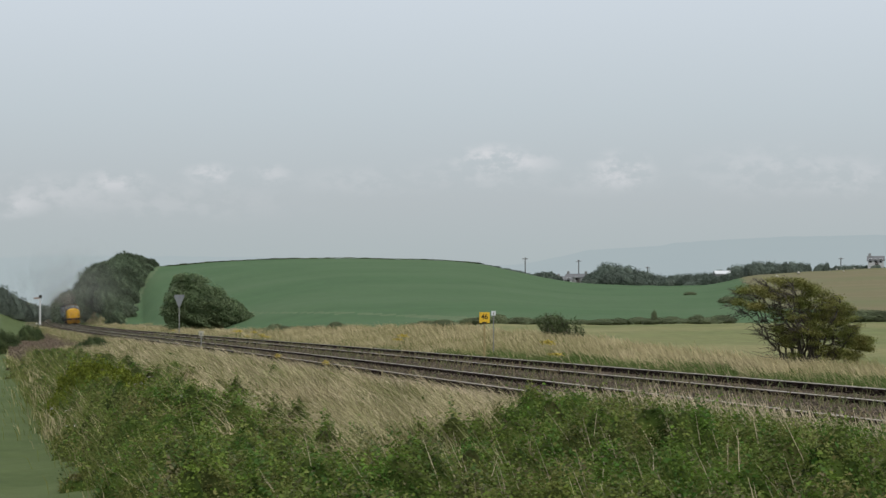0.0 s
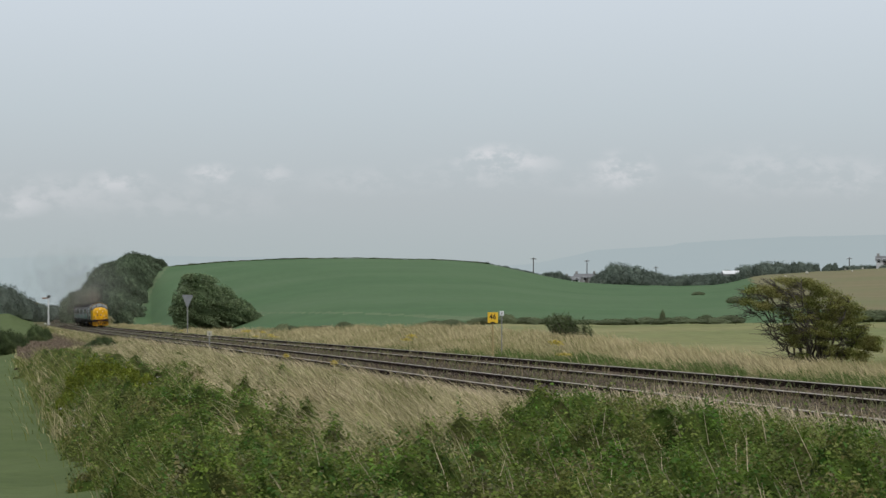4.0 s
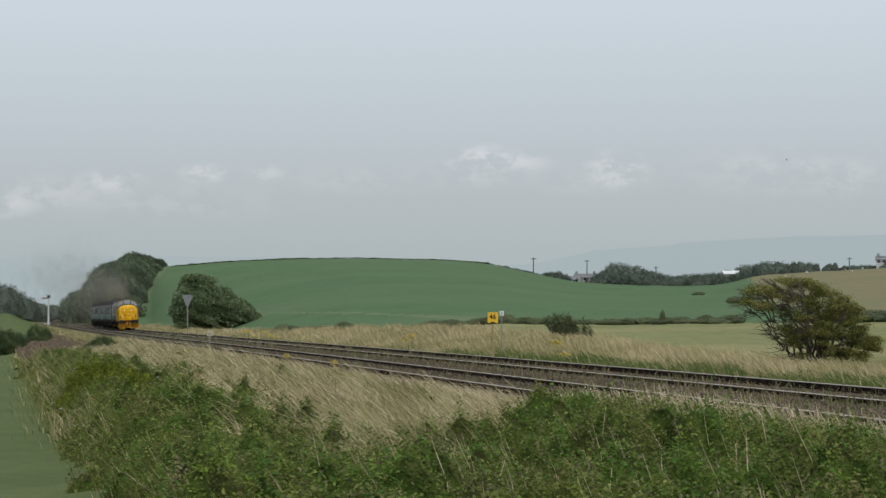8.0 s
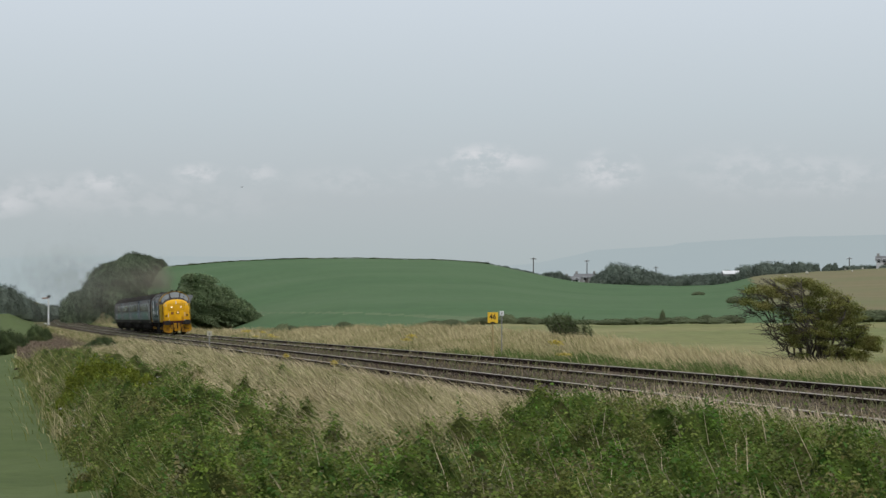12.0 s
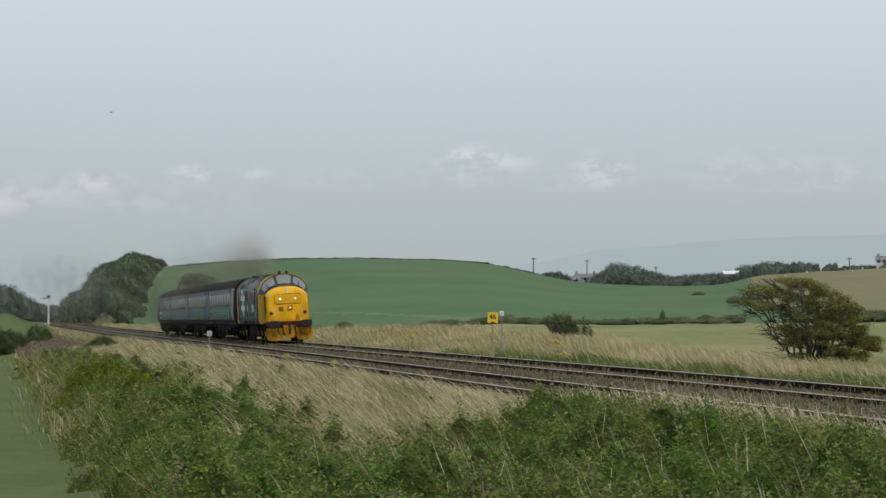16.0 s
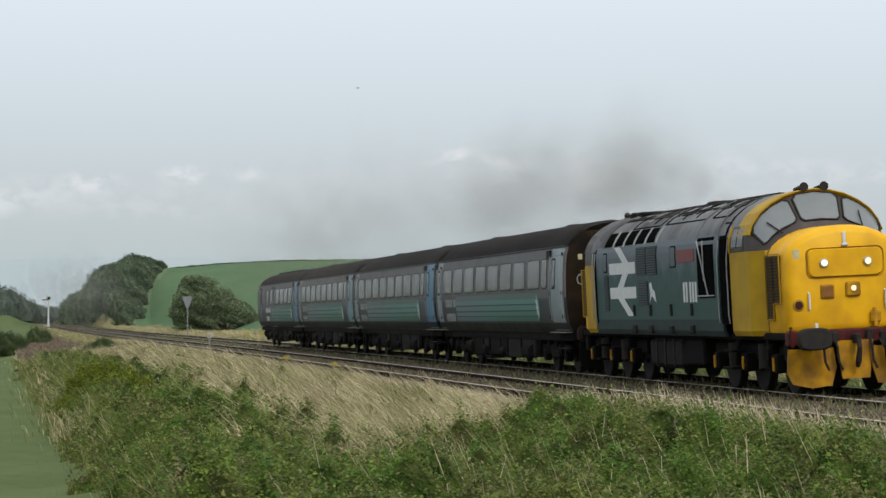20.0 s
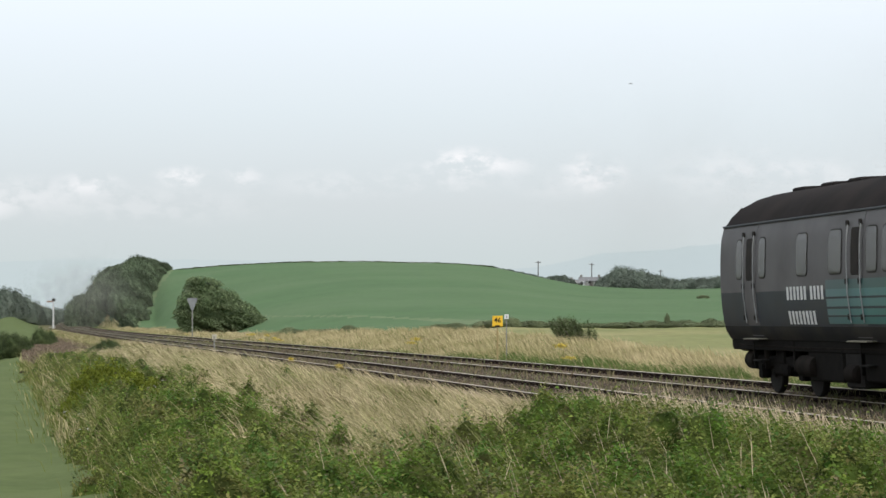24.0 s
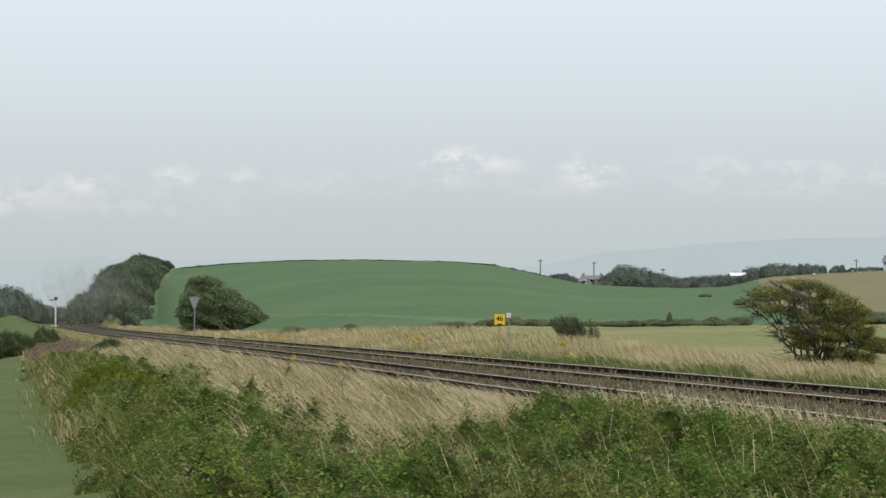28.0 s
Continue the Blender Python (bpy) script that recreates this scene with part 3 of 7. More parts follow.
def wheelset(parent, x, r, name="wheel", gauge=0.75):
    for sgn in (-1, 1):
        s = Shape().disc((x, sgn * gauge, r), "y", r, 0.13, 28)
        s.disc((x, sgn * (gauge - 0.075), r), "y", r + 0.03, 0.03, 28)
        s.disc((x, sgn * (gauge + 0.07), r), "y", r * 0.3, 0.1, 14)
        part(name, s, M_STEEL, parent, smooth=True)
    part("axle", Shape().tube([(x, -gauge, r), (x, gauge, r)], 0.08), M_UNDER, parent)


def loco_bogie(parent, cx, end):
    b = part("bogie", Shape().box((cx - 2.75, -0.98, 0.62), (cx + 2.75, -0.84, 0.92), 0.03).box((cx - 2.75, 0.84, 0.62), (cx + 2.75, 0.98, 0.92), 0.03)
             .box((cx - 2.7, -0.92, 0.5), (cx + 2.7, -0.86, 0.98), 0.02).box((cx - 2.7, 0.86, 0.5), (cx + 2.7, 0.92, 0.98), 0.02).box((cx - 2.6, -0.9, 0.66), (cx - 2.3, 0.9, 0.88)).box((cx + 2.3, -0.9, 0.66), (cx + 2.6, 0.9, 0.88)), M_UNDER, parent)
    for ax in (-2.05, 0.0, 2.05):
        wheelset(b, cx + ax, 0.57)
        for sgn in (-1, 1):
            part("axle_box", Shape().box((cx + ax - 0.17, sgn * 1.06 - 0.12, 0.40), (cx + ax + 0.17, sgn * 1.06 + 0.12, 0.76), 0.03), M_UNDER, b)
            part("axle_cover", Shape().box((cx + ax - 0.04, sgn * 1.2 - 0.02, 0.44), (cx + ax + 0.04, sgn * 1.2 + 0.02, 0.70), 0.03), M_DIRTSHADOWYELLOW, b, "soiled yellow axle-end cover")
    for ax in (-1.03, 1.03):
        for sgn in (-1, 1):
            part("spring", Shape().tube([(cx + ax, sgn * 1.05, 0.48), (cx + ax, sgn * 1.05, 0.95)], 0.13, 10), M_BLACK, b, smooth=True)
            part("damper", Shape().tube([(cx + ax + 0.4, sgn * 1.13, 0.5), (cx + ax + 0.55, sgn * 1.13, 1.05)], 0.045, 8), M_TANK, b)
    for sgn in (-1, 1):
        part("brake_cylinder", Shape().disc((cx + 1.55, sgn * 1.05, 0.86), "x", 0.12, 0.34, 14), M_UNDER, b, smooth=True)
        part("sand_box", Shape().box((cx + end * 2.75 - 0.15, sgn * 1.0 - 0.16, 0.62), (cx + end * 2.75 + 0.15, sgn * 1.0 + 0.16, 1.02), 0.04), M_UNDER, b)
    return b


def nose_end(loco, e):
    """One cab end; e is 1 for the leading end and -1 for the trailing one."""
    tuck = lambda x: x if e > 0 or x >= 8.6 else 8.6 - (8.6 - x) * 0.76
    flip = lambda s: Shape().add([(e * tuck(x), y, z) for x, y, z in s.v], s.f if e > 0 else [f[::-1] for f in s.f])
    P = lambda name, s, m, parent=loco, label="", smooth=False: part(name, flip(s), m, parent, label, smooth)
    back = 5.6
    # nose
    n = Shape().loft([skin(7.38, NOSE_HALF), skin(8.34, NOSE_HALF), skin(8.46, NOSE_HALF, 0.02), skin(8.55, NOSE_HALF, 0.06), skin(8.60, NOSE_HALF, 0.13)])
    nose = P("nose", n, M_YELLOW, smooth=True, label="yellow nose with rounded edges")
    # cab: lower yellow sides, dark upper, sloping screen surround
    for sgn in (-1, 1):
        P("cab_side", Shape().loft([[(x, sgn * y, z) for y, z in ((w - 0.05, 1.1), (w, 1.2), (w, 2.72), (w - 0.12, 2.72), (w - 0.12, 1.1))] for x, w in ((back, 1.352), (6.9, 1.352), (7.38, 1.16))]), M_SIDEYELLOW)
        if e > 0:
            louvre(nose, [(1.16, 1), (1.16, 3)], 7.42, 7.82, 1.42, 2.6, sgn, 20, M_GRILLEBROWN, M_BLACK)
            louvre(nose, [(1.16, 1), (1.16, 3)], 7.88, 8.27, 1.72, 2.6, sgn, 15, M_GRILLEBROWN, M_BLACK)
        else:
            louvre(nose, [(1.16, 1), (1.16, 3)], -8.48, -7.78, 1.5, 2.6, sgn, 16, M_GRILLEYELLOW, M_BLACK)
        part("grille_frame", Shape().tube([(e * x, sgn * 1.18, z) for x, z in ((7.4, 1.4), (7.4, 2.63), (8.3, 2.63), (8.3, 1.7), (7.85, 1.7), (7.85, 1.4), (7.4, 1.4))] if e > 0 else [(x, sgn * 1.18, z) for x, z in ((-8.5, 1.48), (-8.5, 2.63), (-7.75, 2.63), (-7.75, 1.48), (-8.5, 1.48))], 0.016, 5), M_SIDEYELLOW, nose)
    P("cab_upper", Shape().loft([skin(back, LOCO_HALF), skin(6.86, LOCO_HALF), skin(7.40, NOSE_HALF)]), M_SCREENSURROUND, smooth=True)
    crown = [p for p in LOCO_HALF if p[1] > 2.9]
    band = Shape().loft([[(x, y * k, 2 + (z - 2) * k) for y, z in mirrored(crown)] for x, k in ((6.05, 1.006), (6.93, 1.012), (6.97, 1.0), (6.9, 0.97))], closed=False, caps=(False, False))
    P("cab_roof_band", band, M_SIDEYELLOW if e > 0 else M_SCREENSURROUND, label="yellow roof edge over the windscreens" if e > 0 else "dark roof edge over the windscreens")
    P("cab_roof", Shape().loft([[(x, y * 1.004, 2 + (z - 2) * 1.004) for y, z in mirrored(crown)] for x in (back - 0.2, 6.06)], closed=False, caps=(False, False)), M_LOCOROOF, smooth=True)
    # windscreens on the slope between nose and roof

    def on_screen(a, v):
        """a: angle share across -1..1; v: 0 at the nose, 1 at the roof."""
        def arc(half, q):
            pts = [p for p in half if p[1] > (2.55 if half is NOSE_HALF else 2.95)]
            pts = [(-y, z) for y, z in pts] + [(y, z) for y, z in pts[::-1] if y > 0.001]
            w = np.concatenate([[0], np.cumsum([math.dist(pts[i], pts[i + 1]) for i in range(len(pts) - 1)])])
            k = (q + 1) / 2 * w[-1]
            return np.array([np.interp(k, w, [p[0] for p in pts]), np.interp(k, w, [p[1] for p in pts])])
        p, q = arc(NOSE_HALF, a), arc(LOCO_HALF, a)
        m = p * (1 - v) + q * v
        return Vector((7.40 + (6.86 - 7.40) * v + 0.025, m[0], m[1] + 0.02))

    for a0, a1, v0, v1 in ((-0.93, -0.35, 0.22, 0.88), (-0.27, 0.27, 0.2, 0.9), (0.35, 0.93, 0.22, 0.88)):
        ring = [on_screen(a0 + (a1 - a0) * p, v0 + (v1 - v0) * q) for p, q in ((0.08, 0), (0.5, 0), (0.92, 0), (1, 0.12), (1, 0.5), (1, 0.86), (0.9, 1), (0.5, 1), (0.1, 1), (0, 0.86), (0, 0.5), (0, 0.12))]
        c = sum(ring, Vector()) / len(ring)
        outer = [p + (p - c).normalized() * 0.035 for p in ring]
        fr = P("windscreen", Shape().loft([[p + Vector((-0.02, 0, -0.015)) for p in outer], outer, ring], caps=(False, False)), M_BLACK, label="framed windscreen")
        grid = [[on_screen(a0 + (a1 - a0) * (0.5 + (p - 0.5) * (0.86 if q in (0, 1) else 1.0)), v0 + (v1 - v0) * q) - Vector((0.004, 0, 0.003)) for p in np.linspace(0, 1, 9)] for q in (0, 0.1, 0.35, 0.65, 0.9, 1)]
        part("pane", flip(Shape().loft(grid, closed=False, caps=(False, False))), M_CABGLASS, fr, smooth=True)
        if a0 != -0.27:
            b, t = on_screen((a0 + a1) / 2, 0.05), on_screen(a0 + (a1 - a0) * 0.35, 0.6)
            part("wiper", flip(Shape().tube([b + Vector((0.03, 0, 0.02)), t + Vector((0.03, 0, 0.02))], 0.014, 6)), M_BLACK, fr)
    # horns
    for y in (-0.2, 0.2):
        P("horn", Shape().tube([(6.4, y, 3.87), (6.7, y, 3.89), (6.9, y, 3.90), (6.98, y, 3.90)], [0.04, 0.045, 0.05, 0.09], 12), M_BLACK, smooth=True)
    # headlight panel, lamps and small fittings
    def plate(x0, x1, w, z0, z1, rad):
        """A plate with rounded corners on the nose."""
        corner = [(sy * (w - rad) + rad * math.cos(q), (z1 - rad if sz > 0 else z0 + rad) + rad * math.sin(q)) for sy, sz, q0 in ((1, 1, 0), (-1, 1, 90), (-1, -1, 180), (1, -1, 270)) for q in np.radians(np.linspace(q0, q0 + 90, 5))]
        cy, cz = 0.0, (z0 + z1) / 2
        return Shape().loft([[(x, cy + (y - cy) * f, cz + (z - cz) * f) for y, z in corner] for x, f in ((x0, 1.03), (x0 + 0.03, 1.02), (x1, 0.98))])
    # shadow line round the headlight panel is put in as a darker yellow rim
    P("panel_seal", plate(8.588, 8.602, 0.735, 2.145, 2.695, 0.12), M_DIRTSHADOWYELLOW, nose, "shadow line painted round the headlight panel")
    P("headlight_panel", plate(8.59, 8.64, 0.70, 2.17, 2.67, 0.11), M_YELLOW, nose)
    for y in (-0.42, 0.42):
        h = P("headlamp", Shape().disc((8.65, y, 2.42), "x", 0.085, 0.06, 18), M_CHROME, nose, "round chrome headlamp")
        part("lens", flip(Shape().disc((8.685, y, 2.42), "x", 0.058, 0.02, 18)), M_LAMP if y < 0 else M_LAMPDIM, h, "lit white lens")
    h = P("marker_lamp", Shape().box((8.58, -0.02, 1.78), (8.66, 0.26, 2.05), 0.03), M_DIRTSHADOWYELLOW, nose, "square centre headlight")
    part("lens", flip(Shape().disc((8.67, 0.12, 1.93), "x", 0.05, 0.03, 16)), M_LAMPDIM, h, "lit white lens")
    P("jumper_socket", Shape().box((8.58, -0.5, 1.76), (8.64, -0.24, 2.02), 0.03), M_DIRTSHADOWYELLOW, nose)
    P("socket_cover", Shape().box((8.63, -0.47, 1.79), (8.65, -0.27, 1.99), 0.01), M_ORANGE, nose)
    for y in (-0.93, 0.93):
        t = P("tail_lamp", Shape().disc((8.58, y, 1.66), "x", 0.115, 0.08, 18), M_SIDEYELLOW, nose, "round tail lamp")
        part("lens", flip(Shape().disc((8.625, y, 1.66), "x", 0.078, 0.02, 16)), M_RED, t, "dark red lens")
        P("handrail", Shape().tube([(8.6, y * 0.79, 1.56), (8.66, y * 0.79, 1.58), (8.66, y * 0.79, 1.86), (8.6, y * 0.79, 1.88)], 0.02, 6), M_WHITE, nose)
        P("warning_notice", Shape().box((8.585, y - 0.06, 2.52), (8.602, y + 0.06, 2.69), 0.004), M_CREAMNOTICE, nose)
    P("lamp_bracket", Shape().box((8.57, -0.03, 2.72), (8.64, 0.03, 2.98), 0.01).box((8.57, -0.06, 2.72), (8.66, 0.06, 2.77), 0.01), M_WHITE, nose)
    # buffer beam
    beam = P("buffer_beam", Shape().box((8.55, -1.22, 0.92), (8.84, 1.22, 1.19), 0.03), M_RED if e > 0 else M_UNDER, label="dark red buffer beam" if e > 0 else "near-black buffer beam")
    for y in (-0.88, 0.88):
        bf = P("buffer", Shape().tube([(8.83, y, 1.04), (9.25, y, 1.04)], [0.19, 0.15], 14), M_BLACK, beam, "oval black buffer", True)
        rings = [[(x, y + 0.32 * k * math.copysign(abs(math.cos(q)) ** 0.6, math.cos(q)), 1.04 + 0.205 * k * math.copysign(abs(math.sin(q)) ** 0.6, math.sin(q))) for q in np.linspace(0, 2 * math.pi, 20, endpoint=False)]
                 for x, k in ((9.23, 0.92), (9.25, 1.0), (9.34, 1.0), (9.375, 0.86))]
        part("buffer_head", flip(Shape().loft(rings)), M_BLACK, bf, smooth=True)
        q = Shape().loft([[(x + d, y + w * math.copysign(1, y) * 1.0, z) for w, z in ((-0.50, 0.86), (0.36, 0.86), (0.40, 0.42), (0.30, 0.22), (-0.06, 0.13), (-0.44, 0.17), (-0.54, 0.5))] for x, d in ((8.78, 0.0), (8.83, 0.0))])
        P("snowplough_blade", q, M_DIRTSHADOWYELLOW if e > 0 else M_UNDER, beam, "grimy yellow snowplough blade" if e > 0 else "near-black snowplough blade")
        if y > 0:
            P("air_hose", Shape().tube([(8.87, y * 0.55, 1.0), (9.0, y * 0.6, 0.85), (9.0, y * 0.75, 0.55), (8.98, y * 1.1, 0.42), (8.95, y * 1.3, 0.6), (8.9, y * 1.32, 0.95)], 0.022, 6), M_BLACK, beam)
        P("lifeguard", Shape().box((8.5, y * 0.85 - 0.03, 0.12), (8.56, y * 0.85 + 0.03, 0.9)), M_UNDER, beam)
        P("jumper_cable", Shape().tube([(8.86, y * 1.35, 1.25), (8.95, y * 1.38, 1.2), (8.98, y * 1.36, 0.9)], 0.035, 6), M_RED, beam)
    for y, z0, w in ((-0.62, 0.98, 0.1), (-0.36, 0.95, 0.13), (0.3, 0.97, 0.12), (0.55, 0.93, 0.09)):
        P("brake_pipe_valve", Shape().box((8.84, y - w / 2, z0), (8.93, y + w / 2, z0 + 0.2), 0.02).tube([(8.92, y, z0 + 0.03), (9.0, y, z0 - 0.08), (8.99, y + 0.02, 0.6), (8.95, y + 0.1, 0.45)], 0.026, 6), M_BLACK, beam)
    P("lamp_iron", Shape().box((8.84, -0.72, 1.16), (8.88, -0.66, 1.32), 0.01).box((8.84, 0.66, 1.16), (8.88, 0.72, 1.32), 0.01), M_WHITE, beam)
    P("centre_plough", Shape().loft([[(x, w, z) for w, z in ((-0.36, 0.98), (0.36, 0.98), (0.26, 0.28), (-0.26, 0.28))] for x in (8.87, 8.92)]), M_DIRTSHADOWYELLOW if e > 0 else M_UNDER, beam, "grimy yellow centre plough" if e > 0 else "near-black centre plough")
    P("coupling_hook", Shape().box((8.86, -0.05, 0.92), (9.18, 0.05, 1.1), 0.02).tube([(9.12, 0, 1.05), (9.2, 0, 0.85), (9.1, 0, 0.6), (9.02, 0, 0.5)], [0.05, 0.045, 0.06, 0.04], 8), M_BLACK, beam)
    P("handrail_panel", Shape().box((8.58, 0.42, 1.28), (8.7, 0.62, 1.5), 0.03).tube([(8.66, 0.5, 1.55), (8.7, 0.5, 1.2)], 0.04, 8), M_DIRTSHADOWYELLOW, nose)
    # cab side windows, door
    for sgn in (-1, 1):
        if e > 0:
            w = part("cab_side_window", rounded_panel(LOCO_HALF, 5.72, 6.62, 2.74, 3.22, sgn, 0.012, 0.05), M_SCREENSURROUND, loco)
            part("pane", rounded_panel(LOCO_HALF, 5.77, 6.12, 2.79, 3.17, sgn, 0.018, 0.04), M_GLASS, w)
            part("pane", rounded_panel(LOCO_HALF, 6.2, 6.56, 2.79, 3.17, sgn, 0.018, 0.04), M_GLASS, w)
            part("window_rail", Shape().tube([(5.66, sgn * (side_y(LOCO_HALF, z) + 0.02), z) for z in (2.72, 3.0, 3.22)], 0.03, 6), M_SIDEYELLOW, w)
        d0, d1 = (4.86, 5.56) if e > 0 else (-6.36, -6.1)
        # shade of the door recess is put in as a black panel
        d = part("cab_door", panel(LOCO_HALF, d0, d1, 1.34, 3.34, sgn, 0.008, 0.04, 6), M_SHADEBLACK, loco, "cab door with the shade of its recess painted black")
        for x in (d0, d1):
            part("handrail", Shape().tube([(x, sgn * 1.39, 1.35), (x, sgn * 1.41, 1.5), (x, sgn * 1.41, 2.6), (x, sgn * 1.39, 2.75), (x, sgn * 1.36, 3.0)], 0.013, 6), M_DULLWHITE, d)
        part("footstep", Shape().box((d0, sgn * 1.25 - 0.14, 0.78), (d1, sgn * 1.25 + 0.14, 0.83), 0.01).box((d0, sgn * 1.25 - 0.14, 0.45), (d1, sgn * 1.25 + 0.14, 0.5), 0.01), M_UNDER, d)


def locomotive():
    loco = thing("locomotive", "yellow-nosed diesel locomotive with faded teal and blue-grey sides", "locomotive")
    R = -6.1
    # body shell in bands, as it is painted
    for sgn in (-1, 1):
        part("body_side", panel(LOCO_HALF, R, 4.72, 1.42, 2.45, sgn, 0.0, 0.06, 4), M_LOCOPAINT, loco, "faded teal lower side")
        part("body_upper_side", panel(LOCO_HALF, R, 4.72, 2.45, 3.12, sgn, 0.0, 0.06, 5), M_LOCOPAINT, loco, "faded blue-grey upper side")
        part("body_skirt", panel(LOCO_HALF, R - 0.4, 4.9, 1.08, 1.42, sgn, -0.004, 0.06, 3), M_LOCOSKIRT, loco, "dark grimy skirt")
    part("underfloor", Shape().box((-8.6, -1.2, 1.02), (8.6, 1.2, 1.16), 0.02), M_UNDER, loco)
    crown = [(1.30, 3.08)] + [p for p in LOCO_HALF if p[1] > 3.1]
    roof = part("roof", Shape().loft([[(x, y, z) for y, z in mirrored(crown)] for x in (-6.75, -5.4, -3.0, -0.4, 2.0, 5.2)], closed=False, caps=(False, False)), M_LOCOROOF, loco, "weathered grey roof stained by exhaust", True)
    for x0, x1, y0, y1 in ((-5.2, -2.9, -0.7, 0.7), (-2.7, -0.6, -0.75, 0.75), (0.0, 1.5, -0.8, 0.8), (3.2, 4.9, -0.75, 0.75)):
        rows = [[(x, y, float(np.interp(abs(y), [0, 0.3, 0.6, 0.88, 1.1], [3.85, 3.82, 3.74, 3.60, 3.43])) + 0.016) for y in np.linspace(y0, y1, 7)] for x in (x0, x1)]
        low = [[(x, y, z - 0.05) for x, y, z in r] for r in rows]
        rim = [[(x + d, y * 1.05, z - 0.01) for x, y, z in r] for r, d in zip(rows, (-0.07, 0.07))]
        rimlow = [[(x, y, z - 0.03) for x, y, z in r] for r in rim]
        part("hatch_seal", Shape().loft([rim[0] + rimlow[0][::-1], rim[1] + rimlow[1][::-1]]), M_BLACK, roof, "dark sooty gap round the hatch")
        hatch = part("roof_hatch", Shape().loft([rows[0] + low[0][::-1], rows[1] + low[1][::-1]]), M_LOCOROOF, roof)
        if x0 < -2.0 or x0 > 3.0:
            for j in range(7):
                x = x0 + (j + 0.6) * (x1 - x0) / 7.2
                part("roof_slat", Shape().tube([(x + rows[0][i][0] - x0, rows[0][i][1], rows[0][i][2] + 0.008) for i in range(1, 6)], 0.022, 5), M_BLACK, hatch)
    for k in range(6):
        y = -0.75 + 0.3 * k
        z = float(np.interp(abs(y), [0, 0.3, 0.6, 0.88, 1.1], [3.85, 3.82, 3.74, 3.60, 3.43])) + 0.02
        part("roof_rib", Shape().tube([(-0.3, y, z), (3.0, y, z)], 0.025, 6), M_BLACK, roof)
    crown_z = lambda y: float(np.interp(abs(y), [0, 0.3, 0.6, 0.88, 1.1, 1.25], [3.85, 3.82, 3.74, 3.60, 3.43, 3.22]))
    arc = lambda x, y0, y1, up: [(x, y, crown_z(y) + up) for y in np.linspace(y0, y1, 7)]
    for sgn in (-1, 1):
        for x0, x1, lines in ((-3.3, -0.75, 2), (-0.3, 3.05, 5), (3.55, 4.75, 1)):
            seam = part("panel_seam", Shape().tube([(x0, sgn * 1.06, crown_z(1.06) + 0.006), (x1, sgn * 1.06, crown_z(1.06) + 0.006)], 0.017, 5).tube(arc(x0, sgn * 0.15, sgn * 1.06, 0.006), 0.017, 5).tube(arc(x1, sgn * 0.15, sgn * 1.06, 0.006), 0.017, 5), M_SHADEBLACK, roof, "dark seam round a roof panel")
            for j in range(lines):
                x = x0 + (j + 1) * (x1 - x0) / (lines + 1)
                part("panel_rib", Shape().tube(arc(x, sgn * 0.25, sgn * (0.98 if j % 2 else 0.9), 0.012), 0.014, 5), M_SHADEBLACK if j % 2 else M_DULLWHITE, seam)
        part("roof_grab_rail", Shape().tube([(3.7, sgn * 0.72, crown_z(0.72)), (3.75, sgn * 0.72, crown_z(0.72) + 0.06), (5.0, sgn * 0.5, crown_z(0.5) + 0.06), (5.05, sgn * 0.5, crown_z(0.5))], 0.014, 5), M_BLACK, roof)
    part("exhaust_port", Shape().box((0.5, -0.35, 3.80), (1.1, 0.35, 3.90), 0.03), M_BLACK, roof, "sooty exhaust port")
    part("radiator_fan", Shape().disc((-4.6, 0, 3.86), "z", 0.62, 0.06, 28), M_BLACK, roof, "round radiator fan grille")
    part("roof_vent", Shape().box((-5.9, -0.5, 3.74), (-5.5, -0.2, 3.92), 0.04), M_BLACK, roof)
    for sgn in (-1, 1):
        for x in (-5.4, -0.45, 3.1, 4.68):
            part("roof_strap", Shape().tube([(x, sgn * (y + 0.01), z + 0.01) for y, z in crown], 0.02, 6), M_LOCOROOF, roof)
        # radiator openings along the shoulder, the shade inside put in as black panels
        for k in range(5):
            x0 = -5.35 + k * 1.02
            part("shoulder_opening", panel(LOCO_HALF, x0, x0 + 0.9, 3.11, 3.43, sgn, 0.008, 0.04, 4), M_SHADEBLACK, loco, "radiator opening with the shade inside painted black")
            part("shoulder_bar", panel(LOCO_HALF, x0 + 0.91, x0 + 1.0, 3.09, 3.45, sgn, 0.03, 0.04, 4), M_DULLWHITE, loco, "pale bar between radiator openings")
        louvre(loco, LOCO_HALF, -2.08, -1.16, 2.40, 3.03, sgn, 12)
        louvre(loco, LOCO_HALF, -1.1, -0.2, 2.40, 3.03, sgn, 12)
        louvre(loco, LOCO_HALF, -2.0, -1.1, 1.74, 2.28, sgn, 10)
        louvre(loco, LOCO_HALF, -5.32, -4.86, 1.62, 2.44, sgn, 14)
        for x0, x1 in ((-5.3, -4.98), (0.98, 1.4)):
            w = part("body_window", rounded_panel(LOCO_HALF, x0 - 0.04, x1 + 0.04, 2.52, 2.98, sgn, 0.01, 0.06), M_SHADEBLACK, loco)
            part("pane", rounded_panel(LOCO_HALF, x0, x1, 2.55, 2.95, sgn, 0.016, 0.05), M_LOCOUPPER, w)
        # shade inside the intake is put in as a black panel
        o = part("intake_opening", panel(LOCO_HALF, 3.15, 4.42, 1.86, 3.08, sgn, 0.006, 0.04, 5), M_SHADEBLACK, loco, "large air-intake opening with the shade inside painted black")
